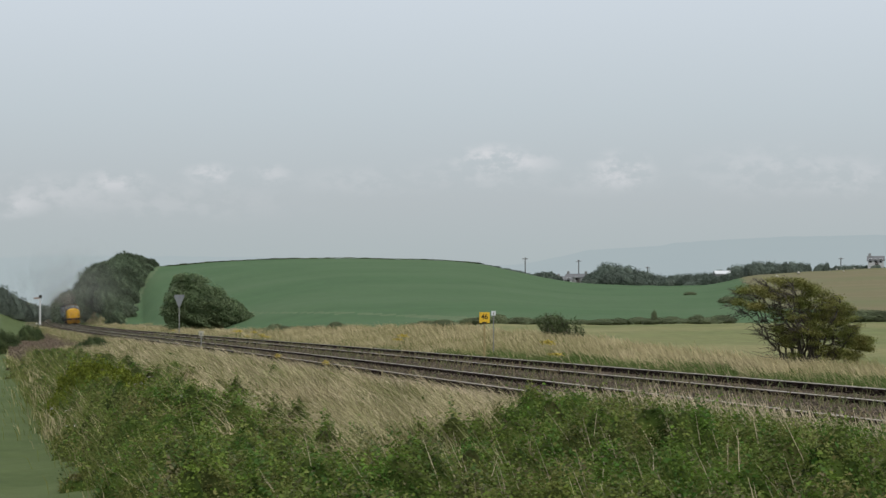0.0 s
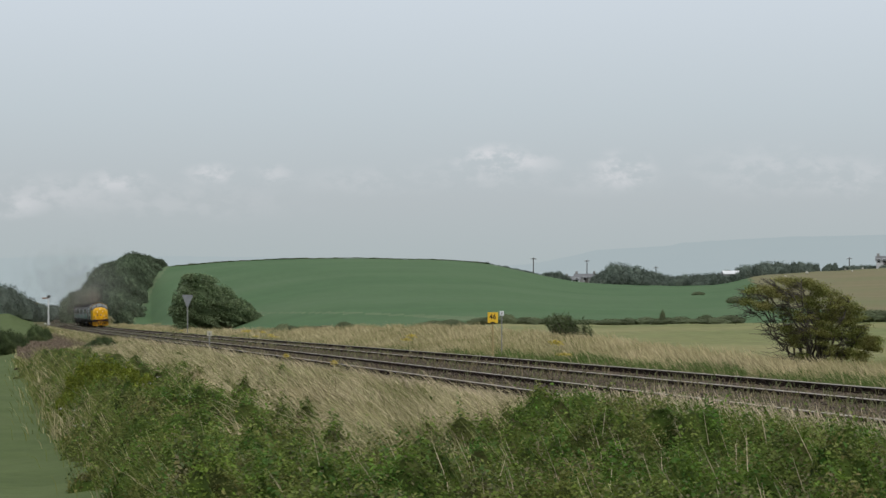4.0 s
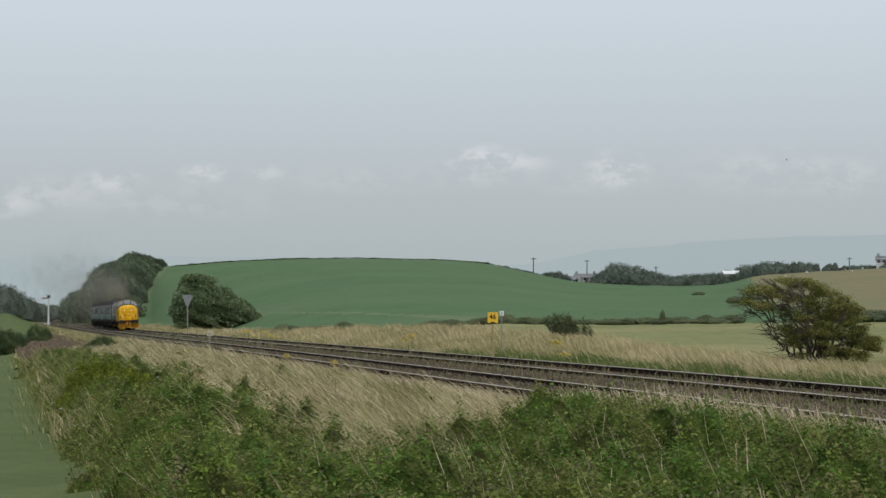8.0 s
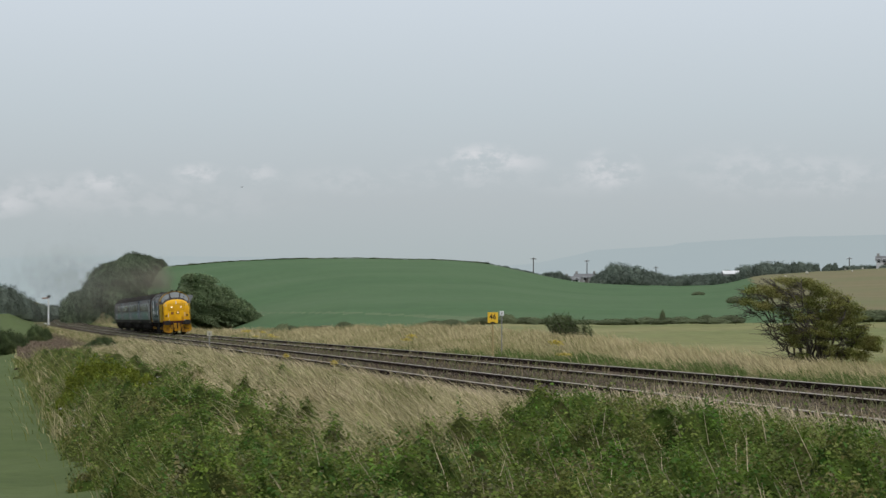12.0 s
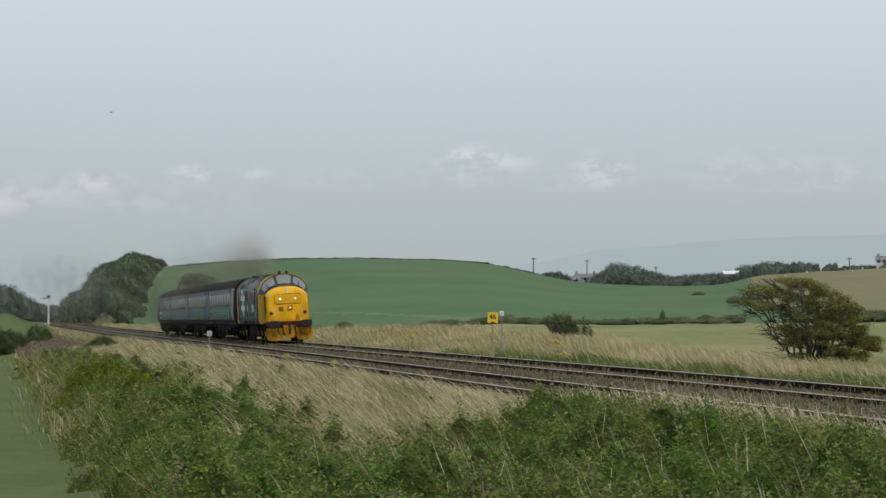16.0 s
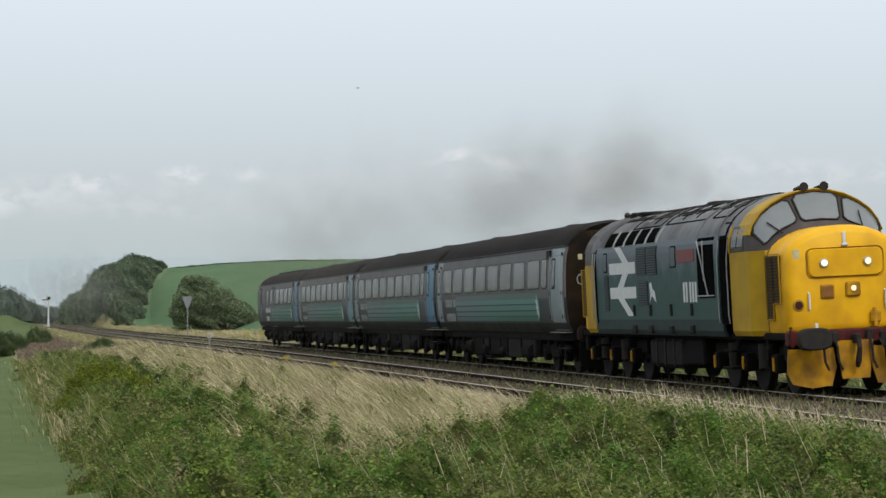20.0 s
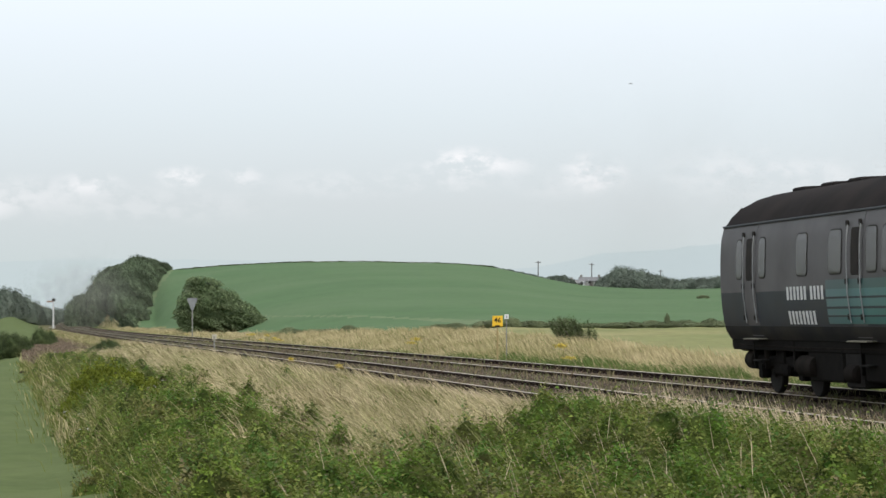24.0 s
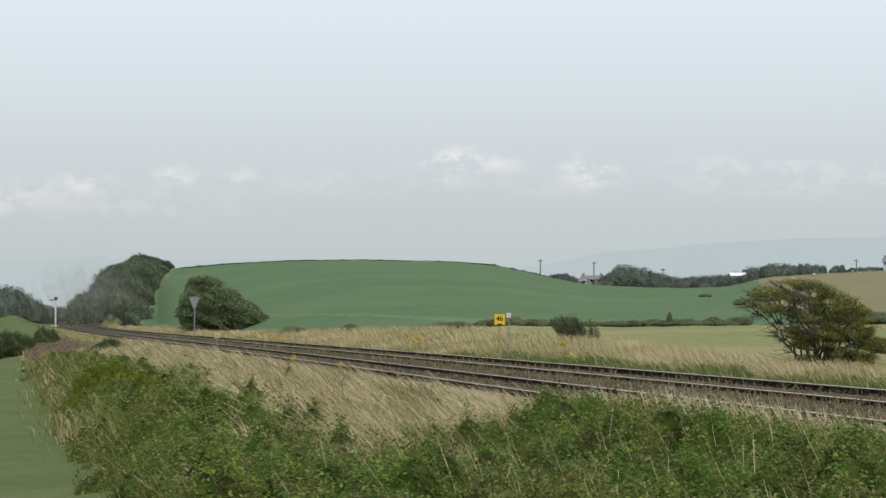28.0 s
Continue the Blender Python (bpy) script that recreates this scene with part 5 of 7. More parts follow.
def bank_vegetation():
    # tall straw-coloured grass, blown over to the left
    x, y, side = scatter(380000, 23, 420, -11.4, -3.4, 1.55, 31)
    b = bramble_share(x, y)
    r = np.random.default_rng(32)
    k = ((b < r.uniform(-0.5, 0.2, len(x))) | (side > -4.9) & (y < 60)) & ((y < 175) | (side > -7.4 + r.normal(0, 0.4, len(x))))
    k &= (side < -4.75 + 0.35 * waves(x, y, 2.0, 39)) | (r.uniform(size=len(x)) < 0.12 + 0.6 * smooth_step(47, 39, y)) | (y > 130)
    x, y, side = x[k], y[k], side[k]
    tuft = waves(x, y, 2.2, 33)
    h = (0.5 + 0.22 * tuft + 0.1 * waves(x, y, 0.8, 38) + r.uniform(-0.16, 0.24, len(x))) * (0.28 + 0.4 * smooth_step(46, 38, y) + (0.72 - 0.4 * smooth_step(46, 38, y)) * smooth_step(-4.3, -6.3, side))
    lean = math.pi + r.normal(0, 0.65, len(x)) + 0.6 * tuft + 0.9 * waves(x, y, 1.3, 34)
    w = 0.0055 + 0.00013 * y
    straw = r.uniform(size=len(x)) < 0.29 - 0.16 * smooth_step(-6.8, -5.2, side) * smooth_step(75, 55, y) + 0.6 * waves(x, y, 4, 35) + 0.16 * smooth_step(50, 36, y)
    tagged(new("tall_grass", blades(x[straw], y[straw], h[straw] * 1.1, w[straw], lean[straw], "tall_grass", M_STRAW, bend=1.3, seed=36)),
           "tall straw-coloured grass blown over on the bank", "grass", kind="stuff")
    g = ~straw
    tagged(new("green_grass", blades(x[g], y[g], h[g] * 0.8, w[g] * 1.2, lean[g], "green_grass", M_GREENBLADE, bend=1.2, seed=37)),
           "green grass among the straw on the bank", "grass", kind="stuff")
    # paler, longer plumes in drifts, laid over by the wind
    x, y, side = scatter(30000, 26, 170, -10.6, -4.9, 1.3, 131)
    r = np.random.default_rng(132)
    k = (bramble_share(x, y) < 0.05) & (waves(x, y, 3.6, 133) + 0.3 * smooth_step(48, 36, y) > r.uniform(-0.1, 0.8, len(x)))
    x, y = x[k], y[k]
    tagged(new("grass_plumes", blades(x, y, r.uniform(0.55, 0.95, len(x)), 0.006 + 0.00012 * y, math.pi + r.normal(0, 0.3, len(x)), "grass_plumes", M_PLUME, bend=1.45, seed=134)),
           "pale feathery grass plumes laid over by the wind", "grass", kind="stuff")
    # brambles and nettles: leaves on a lumpy bed coloured as the shade between them
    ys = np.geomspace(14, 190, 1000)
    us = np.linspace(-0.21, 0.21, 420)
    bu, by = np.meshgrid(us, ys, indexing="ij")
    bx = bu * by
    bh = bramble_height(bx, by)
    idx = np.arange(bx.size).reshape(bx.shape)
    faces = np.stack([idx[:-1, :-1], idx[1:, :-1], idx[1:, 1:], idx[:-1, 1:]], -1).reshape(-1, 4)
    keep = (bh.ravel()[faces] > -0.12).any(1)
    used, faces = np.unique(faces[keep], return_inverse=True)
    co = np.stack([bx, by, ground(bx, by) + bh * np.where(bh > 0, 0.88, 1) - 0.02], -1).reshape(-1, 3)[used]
    tagged(new("bramble_bed", bulk("bramble_bed", co, faces.reshape(-1, 4)[:, ::-1], M_BED, True)), "lumpy bramble bed on the bank, darkened as shade between the leaves", "brambles", kind="stuff")
    r = np.random.default_rng(41)
    for name, count, near, far, size, paint, label in (
            ("brambles", 860000, 15, 62, 0.0225, M_BRAMBLE, "low tangle of green brambles and nettles on the bank"),
            ("weeds", 260000, 15, 62, 0.022, M_WEED, "olive and brown weeds among the brambles"),
            ("young_shoots", 70000, 15, 62, 0.022, M_YOUNG, "yellow-green young shoots on the brambles"),
            ("brambles", 170000, 60, 330, 0.02, M_BRAMBLE, "low green scrub running away along the bank")):
        q = 0.65 if near < 50 else -0.4
        yy = (near ** q + r.uniform(size=count) * (far ** q - near ** q)) ** (1 / q)
        xx = r.uniform(-0.205, 0.205, count) * yy
        hh = bramble_height(xx, yy)
        k = hh > 0.02
        if name == "young_shoots":
            k &= waves(xx, yy, 1.5, 244) + r.normal(0, 0.25, count) > 0.4
        if name == "weeds":
            k &= waves(xx, yy, 2.8, 144) + r.normal(0, 0.3, count) > 0.33
        xx, yy, hh = xx[k], yy[k], hh[k]
        zz = ground(xx, yy) + hh * 0.88 + r.exponential(0.05, len(xx)) - 0.015
        tagged(new(name, leaves(np.stack([xx, yy, zz], -1), size + 0.00042 * yy, name, paint, 1.0, 44 + near)), label, name, kind="stuff")
    # coarse grass and nettle tops pushing up through them
    yy = r.uniform(16, 80, 95000)
    xx = r.uniform(-0.205, 0.205, len(yy)) * yy
    hh = bramble_height(xx, yy)
    k = (hh > 0.03) & (waves(xx, yy, 2.6, 142) > r.uniform(-0.3, 0.7, len(yy)))
    xx, yy, hh = xx[k], yy[k], hh[k]
    tagged(new("coarse_grass", blades(xx, yy, hh + r.uniform(0.02, 0.2, len(xx)), 0.004 + 0.0001 * yy, math.pi + r.normal(0, 0.9, len(xx)), "coarse_grass", M_GREENBLADE, bend=0.55, seed=143)),
           "coarse green grass pushing up through the brambles", "grass", kind="stuff")
    # nettles and docks standing up out of the bed, leaf over leaf on a stem
    for name, count, paint, label, seed in (("nettles", 6500, M_NETTLE, "tall green nettles standing in the brambles", 351), ("docks", 2000, M_WEED, "reddish-brown docks among the brambles", 352)):
        q = np.random.default_rng(seed)
        yy = (16 ** 0.5 + q.uniform(size=count) * (75 ** 0.5 - 16 ** 0.5)) ** 2
        xx = q.uniform(-0.205, 0.205, count) * yy
        hh = bramble_height(xx, yy)
        k = (hh > 0.08) & (waves(xx, yy, 2.4, seed) > q.uniform(-0.5, 0.8, count))
        xx, yy, hh = xx[k], yy[k], hh[k]
        tall = q.uniform(0.12, 0.34, len(xx)) * (0.5 + 0.5 * smooth_step(-4.5, -7, aside_of(xx, yy)))
        f = np.linspace(0, 1, 18)[None]
        turn = q.uniform(0, 6.28, (len(xx), 1)) + np.arange(18)[None] * 2.4
        out = 0.06 * (1.15 - f)
        p = np.stack([xx[:, None] + out * np.cos(turn) - 0.06 * f ** 2, yy[:, None] + out * np.sin(turn), (ground(xx, yy) + hh * 0.85)[:, None] + tall[:, None] * f], -1).reshape(-1, 3)
        tagged(new(name, leaves(p, np.tile(0.058 - 0.03 * f[0], len(xx)), name, paint, 0.9, seed)), label, "weeds", kind="stuff")
    # dry and green grass mixed through the scrub beside the meadow
    for name, count, paint, label, seed in (("dry_grass", 8500, M_STRAW, "dry grass mixed through the scrub on the bank", 341), ("field_edge_grass", 26000, M_GREENBLADE, "yellow-green grass mixed through the scrub", 342)):
        xx, yy, s = scatter(count, 20, 165, -14.0, -8.6, 1.3, seed)
        q = np.random.default_rng(seed + 5)
        k = (waves(xx, yy, 3.2, 345) + 0.25 * (-10 - s) * smooth_step(30, 60, yy) > q.uniform(-0.2, 0.9, len(xx))) & (s > -13.0 + 0.4 * smooth_step(44, 25, yy) - q.exponential(0.14, len(xx)))
        xx, yy = xx[k], yy[k]
        hh = np.maximum(bramble_height(xx, yy), 0)
        tagged(new(name, blades(xx, yy, hh + q.uniform(0.08, 0.3, len(xx)), 0.004 + 0.00013 * yy, math.pi + q.normal(0, 0.8, len(xx)), name, paint, bend=0.8, seed=seed)), label, "grass", kind="stuff")
    # seeding stems that stand up along the ballast edge, before the rails
    r = np.random.default_rng(51)
    n = 26000
    yy = r.uniform(24, 62, n)
    s = r.normal(-4.75, 0.55, n)
    xx = line_x(yy) + s
    k = (np.abs(xx / yy) < 0.2) & (waves(xx, yy, 1.6, 252) > r.uniform(-0.7, 0.7, n))
    xx, yy = xx[k], yy[k]
    hh = np.maximum(bramble_height(xx, yy), 0)
    tagged(new("seeding_grass", blades(xx, yy, np.where(hh > 0.2, hh + r.uniform(0.02, 0.32, len(xx)), r.uniform(0.2, 0.58, len(xx))), np.full(len(xx), 0.010), math.pi + r.normal(0, 0.6, len(xx)), "seeding_grass", M_SEED, bend=0.45, seed=52)),
           "pale pinkish seeding grass along the ballast edge", "grass", kind="stuff")
    # a few taller stems out of the brambles
    n = 330
    yy = r.uniform(17, 27, n)
    xx = r.normal(0.08, 0.075, n) * yy
    k = (np.abs(xx / yy) < 0.19) & (bramble_height(xx, yy) > 0.1)
    xx, yy = xx[k], yy[k]
    tagged(new("grass_stems", blades(xx, yy, bramble_height(xx, yy) + r.uniform(0.06, 0.34, len(xx)), np.full(len(xx), 0.0075), math.pi + r.normal(0, 0.8, len(xx)), "grass_stems", M_SEED, bend=0.4, seed=152)),
           "single pale grass stems standing out of the brambles", "grass", kind="stuff")
    # boundary strip with dead stalks, and the meadow beside it
    xx, yy, s = scatter(3500, 34, 260, -13.0, -12.2, 1.5, 53)
    r = np.random.default_rng(54)
    k = waves(xx, yy, 5, 154) > r.uniform(-0.1, 0.8, len(xx))
    xx, yy = xx[k], yy[k]
    tagged(new("dead_stalks", blades(xx, yy, r.uniform(0.2, 0.6, len(xx)), 0.004 + 0.00016 * yy, math.pi + r.normal(0, 1.0, len(xx)), "dead_stalks", M_STRAW, seed=55)),
           "dead stalks along the field boundary", "weeds", kind="stuff")
    # sorrel gone to seed on the bank further off
    xx, yy, s = scatter(75000, 110, 330, -12.7, -7.4, 1.3, 63)
    k = (yy > 170) | (s < -10.6 + 0.5 * waves(xx, yy, 4, 66))
    xx, yy = xx[k], yy[k]
    r = np.random.default_rng(64)
    tagged(new("sorrel", leaves(np.stack([xx, yy, ground(xx, yy) + r.uniform(0.05, 0.5, len(xx))], -1), 0.035 + 0.0003 * yy, "sorrel", M_SORRELHEAD, 0.2, 65)),
           "reddish-brown sorrel gone to seed on the bank", "weeds", kind="stuff")
    # white umbels dotted over the scrub
    xx, yy, s = scatter(46, 32, 110, -12.9, -10.2, 1.2, 59)
    r = np.random.default_rng(60)
    p = np.stack([xx, yy, ground(xx, yy) + np.maximum(bramble_height(xx, yy), 0.2) + r.uniform(0.05, 0.2, len(xx))], -1)
    p = (p[:, None] + r.normal(0, 0.022, (len(p), 10, 3)) * np.array([1, 1, 0.4])).reshape(-1, 3)
    tagged(new("white_umbels", leaves(p, np.full(len(p), 0.02), "white_umbels", M_WHITEFLOWER, 2.0, 61)), "white flower heads scattered over the scrub", "flowers", kind="stuff")


def bed_top(y, side):
    """Height of the top of the ballast."""
    return line_z(y) + CANT * side + np.interp(side, [-4.6, -3.6, -3.15, -1.7, -0.5, 0, 0.5, 1.7, 3.15, 3.6, 4.6], [-0.75, -0.3, -0.15, -0.125, -0.09, -0.075, -0.09, -0.125, -0.15, -0.3, -0.75])


def far_verge():
    x, y, side = scatter(180000, 30, 560, 3.5, 14.5, 1.5, 71)
    r = np.random.default_rng(72)
    edge = 8.8 + 3.2 * smooth_step(60, 120, y) - 4.5 * smooth_step(140, 260, y) + waves(x, y, 8, 73) * 1.0
    k = side < edge
    x, y, side = x[k], y[k], side[k]
    tuft = waves(x, y, 3.0, 74)
    h = (0.55 + 0.16 * tuft + r.uniform(-0.15, 0.2, len(x))) * (0.45 + 0.55 * smooth_step(3.5, 6.5, side))
    green = (r.uniform(size=len(x)) < 0.93) & (side < 4.9 + 1.7 * smooth_step(125, 90, y) - 0.5 * smooth_step(55, 42, y) + 0.9 * tuft) | (r.uniform(size=len(x)) < 0.22)
    lean = math.pi + r.normal(0, 0.7, len(x))
    w = 0.008 + 0.00013 * y
    tagged(new("verge_grass", blades(x[~green], y[~green], h[~green], w[~green], lean[~green], "verge_grass", M_FARSTRAW, bend=0.6, seed=75)), "pale straw-coloured grass on the verge beyond the tracks", "grass", kind="stuff")
    tagged(new("verge_green", blades(x[green], y[green], h[green] * 0.8, w[green] * 1.2, lean[green], "verge_green", M_LUSH, seed=76)), "green grass along the ballast edge", "grass", kind="stuff")
    # taller plumes before the foot of the hawthorn
    n = 2600
    y = r.uniform(66, 72.6, n)
    x = r.uniform(0.118, 0.172, n) * y
    k = waves(x, y, 1.4, 274) > r.uniform(-0.7, 0.5, n)
    x, y = x[k], y[k]
    tagged(new("verge_plumes", blades(x, y, r.uniform(0.4, 0.85, len(x)), np.full(len(x), 0.015), math.pi + r.normal(0, 0.6, len(x)), "verge_plumes", M_FARSTRAW, bend=0.7, seed=275)), "tall pale grass round the foot of the hawthorn", "grass", kind="stuff")
    # weeds in the ballast
    r = np.random.default_rng(77)
    n = 26000
    y = (26 ** -0.6 + r.uniform(size=n) * (260 ** -0.6 - 26 ** -0.6)) ** (1 / -0.6)
    side = r.choice([-4.1, -3.7, -3.2, -2.62, -1.7, -0.8, -0.5, 0.1, 0.6, 0.78, 1.7, 2.3, 2.62, 3.0], n) + r.normal(0, 0.16, n)
    x = line_x(y) + side
    k = (waves(x, y, 1.1, 78) > r.uniform(-0.1, 0.5, n)) | (np.abs(side) > 3.2) & (waves(x, y, 2.0, 79) > -0.2)
    x, y, side = x[k], y[k], side[k]
    me = blades(x, y, r.uniform(0.05, 0.22, len(x)), 0.007 + 0.0002 * y, r.uniform(0, 6.28, len(x)), "track_weeds", M_WEED, foot=bed_top(y, side) - ground(x, y), seed=80)
    tagged(new("track_weeds", me), "small green weeds growing between the rails", "weeds", kind="stuff")
    # loose stones on the ballast
    n = 70000
    y = (22 ** -0.5 + r.uniform(size=n) * (170 ** -0.5 - 22 ** -0.5)) ** (1 / -0.5)
    side = r.uniform(-3.7, 3.7, n)
    x = line_x(y) + side * np.hypot(1, line_slope(y))
    z = bed_top(y, side)
    s = r.uniform(0.018, 0.045, n)
    octa = np.array([(1, 0, 0), (0, 1, 0), (-1, 0, 0), (0, -1, 0), (0, 0, 0.8), (0, 0, -0.8)])
    v = np.stack([x, y, z], -1)[:, None] + octa[None] * s[:, None, None] * r.uniform(0.6, 1.3, (n, 6, 1))
    f = np.array([(0, 1, 4), (1, 2, 4), (2, 3, 4), (3, 0, 4), (1, 0, 5), (2, 1, 5), (3, 2, 5), (0, 3, 5)])
    faces = (np.arange(n)[:, None, None] * 6 + f[None]).reshape(-1, 3)
    tagged(new("loose_stones", bulk("loose_stones", v.reshape(-1, 3), faces, M_STONE)), "loose grey and brown ballast stones", "stones", kind="stuff")


def crown_points(n, clumps, r, clump_size):
    """Leaf places clustered round clump centres."""
    c = clumps[r.integers(0, len(clumps), n)]
    return c + r.normal(0, 1, (n, 3)) * clump_size


def limb(shape, a, b, ra, rb, r, wob=0.06):
    a, b = Vector(a), Vector(b)
    pts = [a.lerp(b, k / 4) + (Vector(r.normal(0, wob, 3)) * (b - a).length if 0 < k < 4 else Vector()) for k in range(5)]
    shape.tube(pts, [ra + (rb - ra) * k / 4 for k in range(5)], 6)
    return pts


def hawthorn():
    """The wind-bent hawthorn by the line: bare twigs on one side, tiers of leaves sweeping down on the other."""
    t = thing("hawthorn_tree", "wind-bent hawthorn with bare twigs and dense green leaves", "tree", at=Matrix.Translation(spot(0.1428, 73)))
    t.scale = (0.94, 0.94, 1.0)
    r = np.random.default_rng(91)
    edge = [-2.3, -2.0, -1.4, -0.9, -0.6, -0.1, 0.2, 0.6, 0.98, 1.24, 1.4, 1.5]
    low = [2.3, 2.1, 2.0, 1.8, 1.35, 0.95, 0.4, 0.2, 0.15, 0.2, 0.35, 0.9]
    high = [2.45, 2.6, 2.82, 2.86, 2.84, 2.8, 2.72, 2.54, 2.28, 2.02, 1.55, 1.2]
    twigs = Shape()
    for k in range(22):
        wood = Shape()
        x = -2.1 + 3.5 * k / 21 + r.normal(0, 0.08)
        hi = np.interp(x, edge, high)
        top = Vector((x, r.uniform(-0.85, 0.85), hi - r.uniform(0.08, 0.5)))
        base = Vector((0.10 * x + r.normal(0, 0.1), r.normal(0, 0.12), -0.1))
        mid = base.lerp(top, 0.5) + Vector((0.28 if x < 0 else 0.02, 0, -0.1 if x < -0.6 else 0.12))
        limb(wood, base, mid, 0.048, 0.028, r, 0.05)
        pts = limb(wood, mid, top, 0.028, 0.010, r, 0.06)
        part("stem", wood, M_BARK, t)
        for p in pts:
            for _ in range(7 if x < -0.5 else 4):
                d = Vector((r.normal(-0.26, 0.2), r.normal(0, 0.25), r.normal(0.05, 0.13)))
                q = limb(twigs, p, p + d, 0.011, 0.004, r, 0.12)
                limb(twigs, q[2], q[2] + Vector((r.normal(-0.12, 0.1), r.normal(0, 0.1), r.normal(0.03, 0.09))), 0.006, 0.003, r, 0.1)
    # low bare shoots reaching out under the crown
    for _ in range(26):
        z = r.uniform(0.75, 1.7)
        a = Vector((-0.2 + r.normal(0, 0.1), r.normal(0, 0.3), z - 0.25))
        limb(twigs, a, a + Vector((-r.uniform(0.6, 1.7), r.normal(0, 0.2), r.uniform(0.0, 0.35))), 0.014, 0.004, r, 0.06)
    part("twig_spray", twigs, M_BARK, t, "fine bare twigs")
    clumps = []
    while len(clumps) < 500:
        x = r.uniform(-2.25, 1.75)
        lo, hi = np.interp(x, edge, low), np.interp(x, edge, high)
        z = hi - (hi - lo) * r.uniform() ** 1.2
        # tiers that sag towards the lee side, with gaps between them
        tier = math.sin((z + 0.32 * x) * 13.0 + 0.8 * math.sin(2.3 * x)) + 0.7 * float(waves(x * 3, z * 7, 3.0, 95))
        if tier > (-0.2 if x < -0.3 else -0.9) and r.uniform() < np.interp(x, [-2.25, -1.5, -0.8, -0.2, 0.2], [0.22, 0.34, 0.55, 0.85, 1.0]):
            depth = 1.0 * math.sqrt(max(0.08, 1 - ((z - 1.4) / 1.6) ** 2)) * math.sqrt(max(0.1, 1 - (x / 2.6) ** 2))
            clumps.append((x, r.uniform(-1, 1) * depth, z))
    # the ivy-grown stump low down on the windward side
    clumps += [(-0.95 + 0.12 * k + r.normal(0, 0.06), r.normal(-0.2, 0.15), 1.5 - 0.18 * k + r.normal(0, 0.1)) for k in range(5) for _ in range(5)]
    c = np.array(clumps)
    p = crown_points(80000, c, r, np.array([0.10, 0.10, 0.04]))
    p = p[p[:, 2] > 0.12]
    part("crown", leaves(p, np.full(len(p), 0.036), "crown", M_HAW, 0.8, 92), M_HAW, t)


def lobed_crown(name, edge, low, high, depth, lobes, lobe_size, count, leaf, material, seed, sag=0.35):
    """A crown that fills an outline (low and high over edge), out of leafy lobes that sag to the lee side, round a dense heart."""
    r = np.random.default_rng(seed)
    c = []
    for _ in range(lobes):
        x = r.uniform(edge[0] + 0.3 * lobe_size, edge[-1] - 0.3 * lobe_size)
        lo, hi = np.interp(x, edge, low), np.interp(x, edge, high) - 0.45 * lobe_size
        f = r.uniform() ** 0.7
        a = r.uniform(-1.0, 0.35)
        c.append((x, depth * math.sin(a * math.pi / 2) * math.sqrt(max(0.05, 1 - 0.85 * f * f)), lo + (max(hi, lo) - lo) * f))
    c = np.array(c)
    size = lobe_size * r.uniform(0.7, 1.3, lobes)
    which = r.integers(0, lobes, count)
    d = r.normal(size=(count, 3))
    d[:, 2] = np.abs(d[:, 2]) * 0.9 - 0.25
    d /= np.linalg.norm(d, axis=1)[:, None]
    p = c[which] + d * size[which, None] * r.uniform(0.55, 1.08, (count, 1)) * np.array([1.25, 1.0, 0.62])
    p[:, 2] -= sag * (p[:, 0] - c[which, 0])
    p = p[(p[:, 2] > 0) & (p[:, 2] < np.interp(p[:, 0], edge, high) + 0.12 * lobe_size)]
    mesh = leaves(p, np.full(len(p), leaf), name, material, 0.6, seed)
    # heart
    xs, th = np.meshgrid(np.linspace(edge[0] * 0.9, edge[-1] * 0.9, 26), np.linspace(0, 2 * math.pi, 20, endpoint=False), indexing="ij")
    lo, hi = np.interp(xs, edge, low), np.interp(xs, edge, high) - 0.8 * lobe_size
    mid, half = (lo + hi) / 2, np.maximum(hi - lo, 0.05) / 2
    v = np.stack([xs, np.sin(th) * depth * 0.72 * np.sqrt(np.clip(1 - (xs / (edge[-1] * 1.05)) ** 2, 0.04, 1)), mid + np.cos(th) * half], -1)
    i = np.arange(xs.size).reshape(xs.shape)
    j = np.roll(i, -1, 1)
    quads = np.stack([i[:-1], i[1:], j[1:], j[:-1]], -1).reshape(-1, 4)
    tri = np.concatenate([quads[:, [0, 1, 2]], quads[:, [0, 2, 3]]])
    n = len(mesh.vertices)
    co = np.empty(n * 3)
    mesh.vertices.foreach_get("co", co)
    loops = np.empty(len(mesh.loops), int)
    mesh.loops.foreach_get("vertex_index", loops)
    return bulk(name, np.concatenate([co.reshape(-1, 3), v.reshape(-1, 3)]), np.concatenate([loops.reshape(-1, 3), tri + n]), material)


